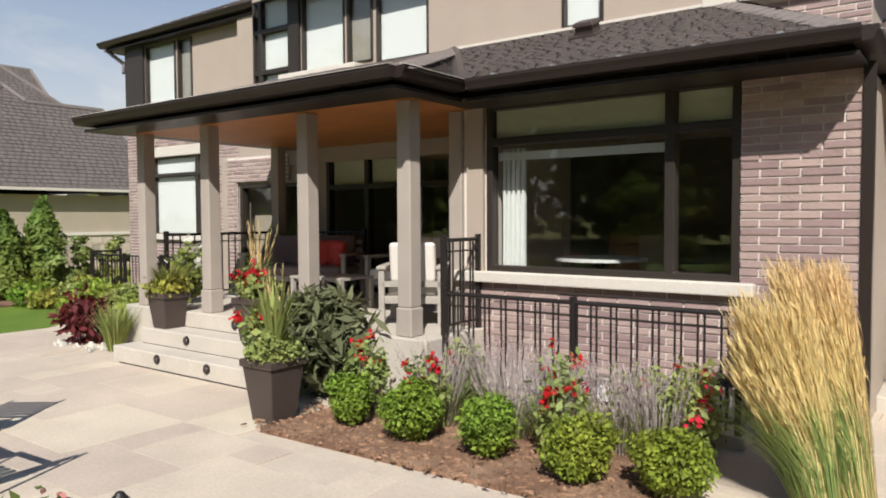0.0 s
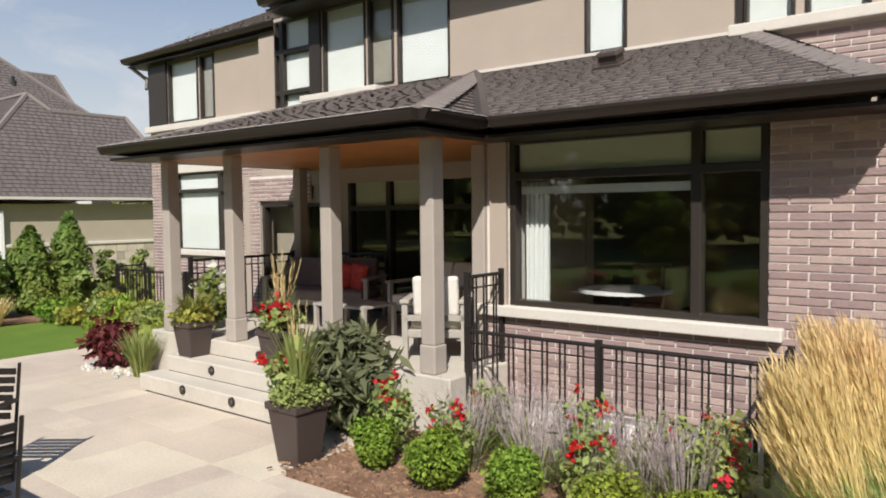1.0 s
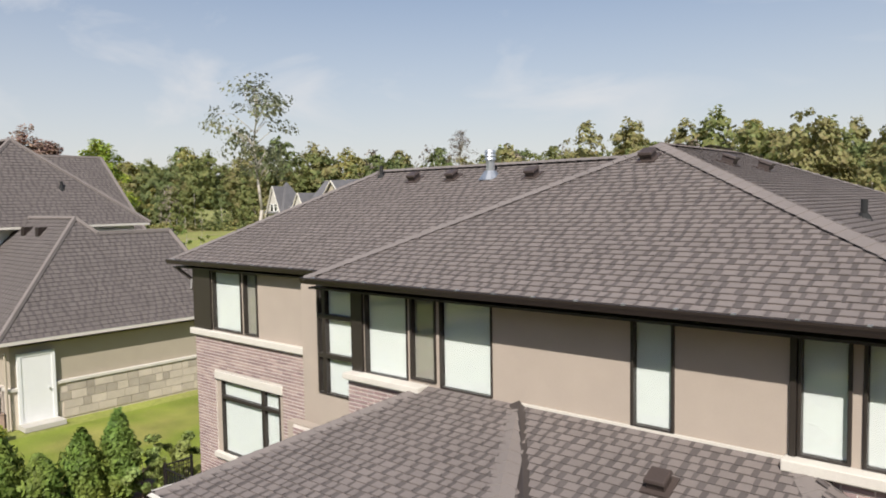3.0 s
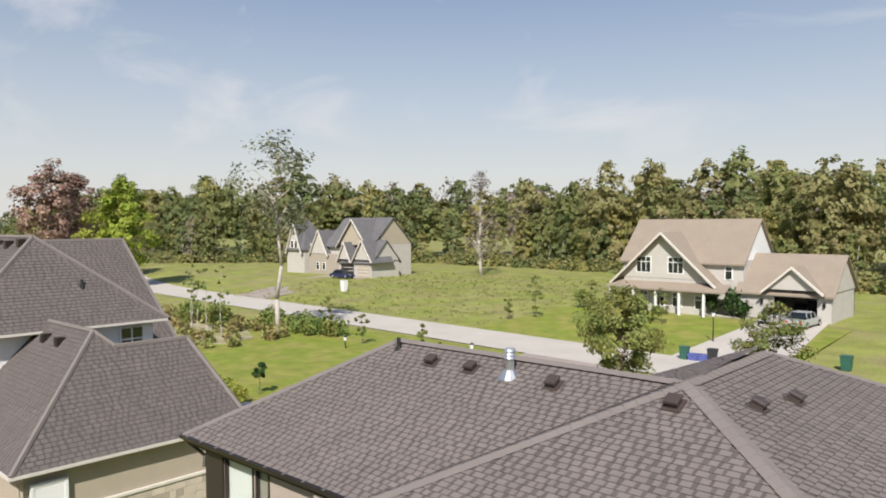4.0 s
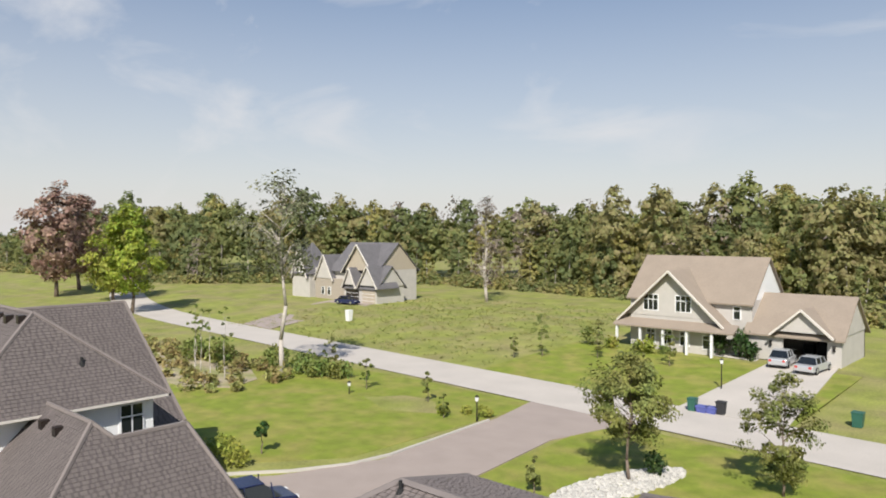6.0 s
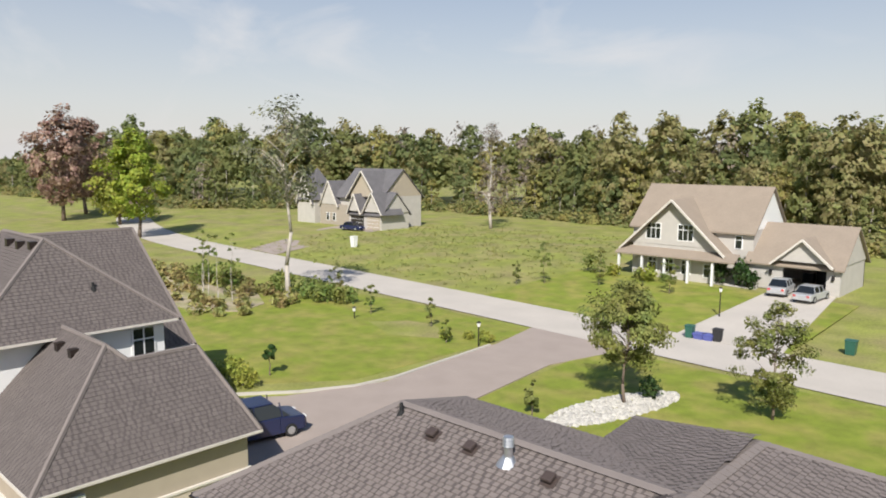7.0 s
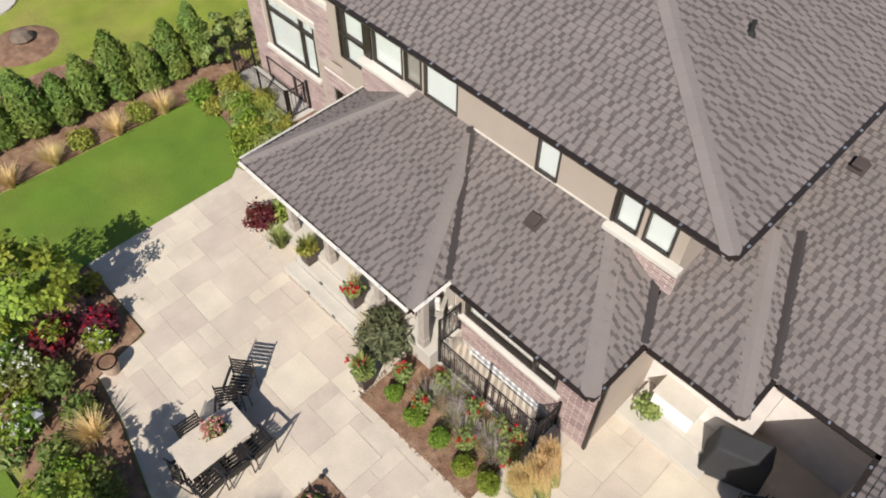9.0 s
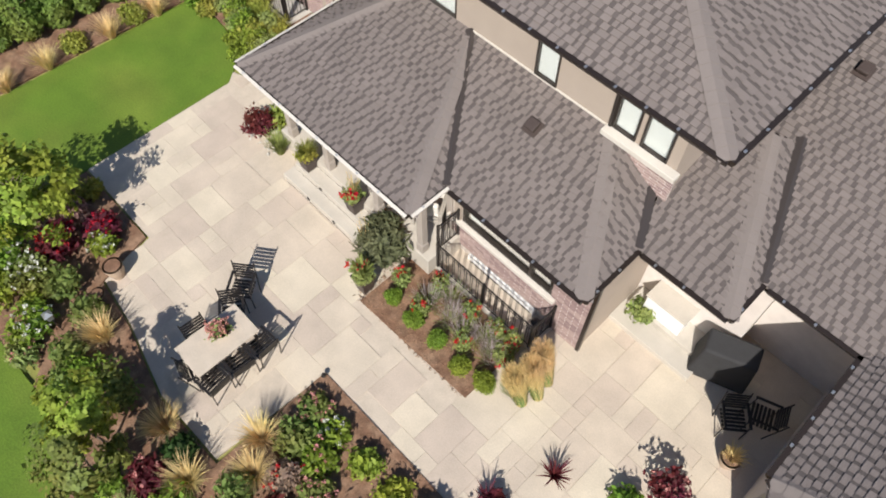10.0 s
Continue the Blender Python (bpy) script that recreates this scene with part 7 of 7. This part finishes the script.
for owner, pts, material in NEAR_ROOFS:
    teeth, bands = shingle_face(pts, 0.36, 0.17)
    if teeth.v:
        tagged(part("roof_shingles", teeth, material, owner, "charcoal asphalt shingles"), kind="stuff")
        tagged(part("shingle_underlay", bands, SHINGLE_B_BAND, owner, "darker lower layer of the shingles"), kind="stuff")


def inside(x, y, poly):
    hit = False
    for (xa, ya), (xb, yb) in zip(poly, poly[1:] + poly[:1]):
        if (ya > y) != (yb > y) and x < xa + (y - ya) / (yb - ya) * (xb - xa):
            hit = not hit
    return hit


def flagstones():
    """Square-cut slabs of three sizes in a random ashlar pattern on a 0.34 m grid."""
    cell, x0, y0 = 0.34, -11.6, 0.3
    nx, ny = 48, 29
    used = set()
    floor = bpy.data.objects["patio"]
    shared = {}
    hide = [(-4.4, -0.95, 4.5, 9), (-8.6, -3.4, 5.4, 9)]
    for j in range(ny):
        for i in range(nx):
            if (i, j) in used:
                continue
            for w, h in random.sample([(3, 2), (2, 3), (2, 2), (2, 1), (1, 2), (1, 1), (3, 3)], 7) + [(1, 1)]:
                cells = [(i + a, j + b) for a in range(w) for b in range(h)]
                if any(c in used or c[0] >= nx or c[1] >= ny for c in cells):
                    continue
                xa, ya = x0 + i * cell, y0 + j * cell
                xb, yb = xa + w * cell, ya + h * cell
                used.update(cells)
                cx, cy = (xa + xb) / 2, (ya + yb) / 2
                corners = [(xa, ya), (xb, ya), (xb, yb), (xa, yb), (cx, cy)]
                if sum(inside(x, y, PATIO) for x, y in corners) < 4 or any(a < cx < b and c < cy < d for a, b, c, d in hide):
                    break
                key = (w, h)
                if key not in shared:
                    e, c = 0.002, 0.0015
                    X, Y = w * cell / 2 - e, h * cell / 2 - e
                    lo = [(-X, -Y), (X, -Y), (X, Y), (-X, Y)]
                    g = Geo().hexa([(x, y, -0.03) for x, y in lo], [(x, y, 0.001) for x, y in lo])
                    g.hexa([(x, y, 0.001) for x, y in lo], [(x * (1 - c / X), y * (1 - c / Y), 0.003) for x, y in lo])
                    shared[key] = g.mesh("flagstone", STONE)
                ob = new("flagstone", shared[key])
                ob.parent = floor
                ob.location = (cx, cy, random.uniform(-0.001, 0.001))
                break


flagstones()
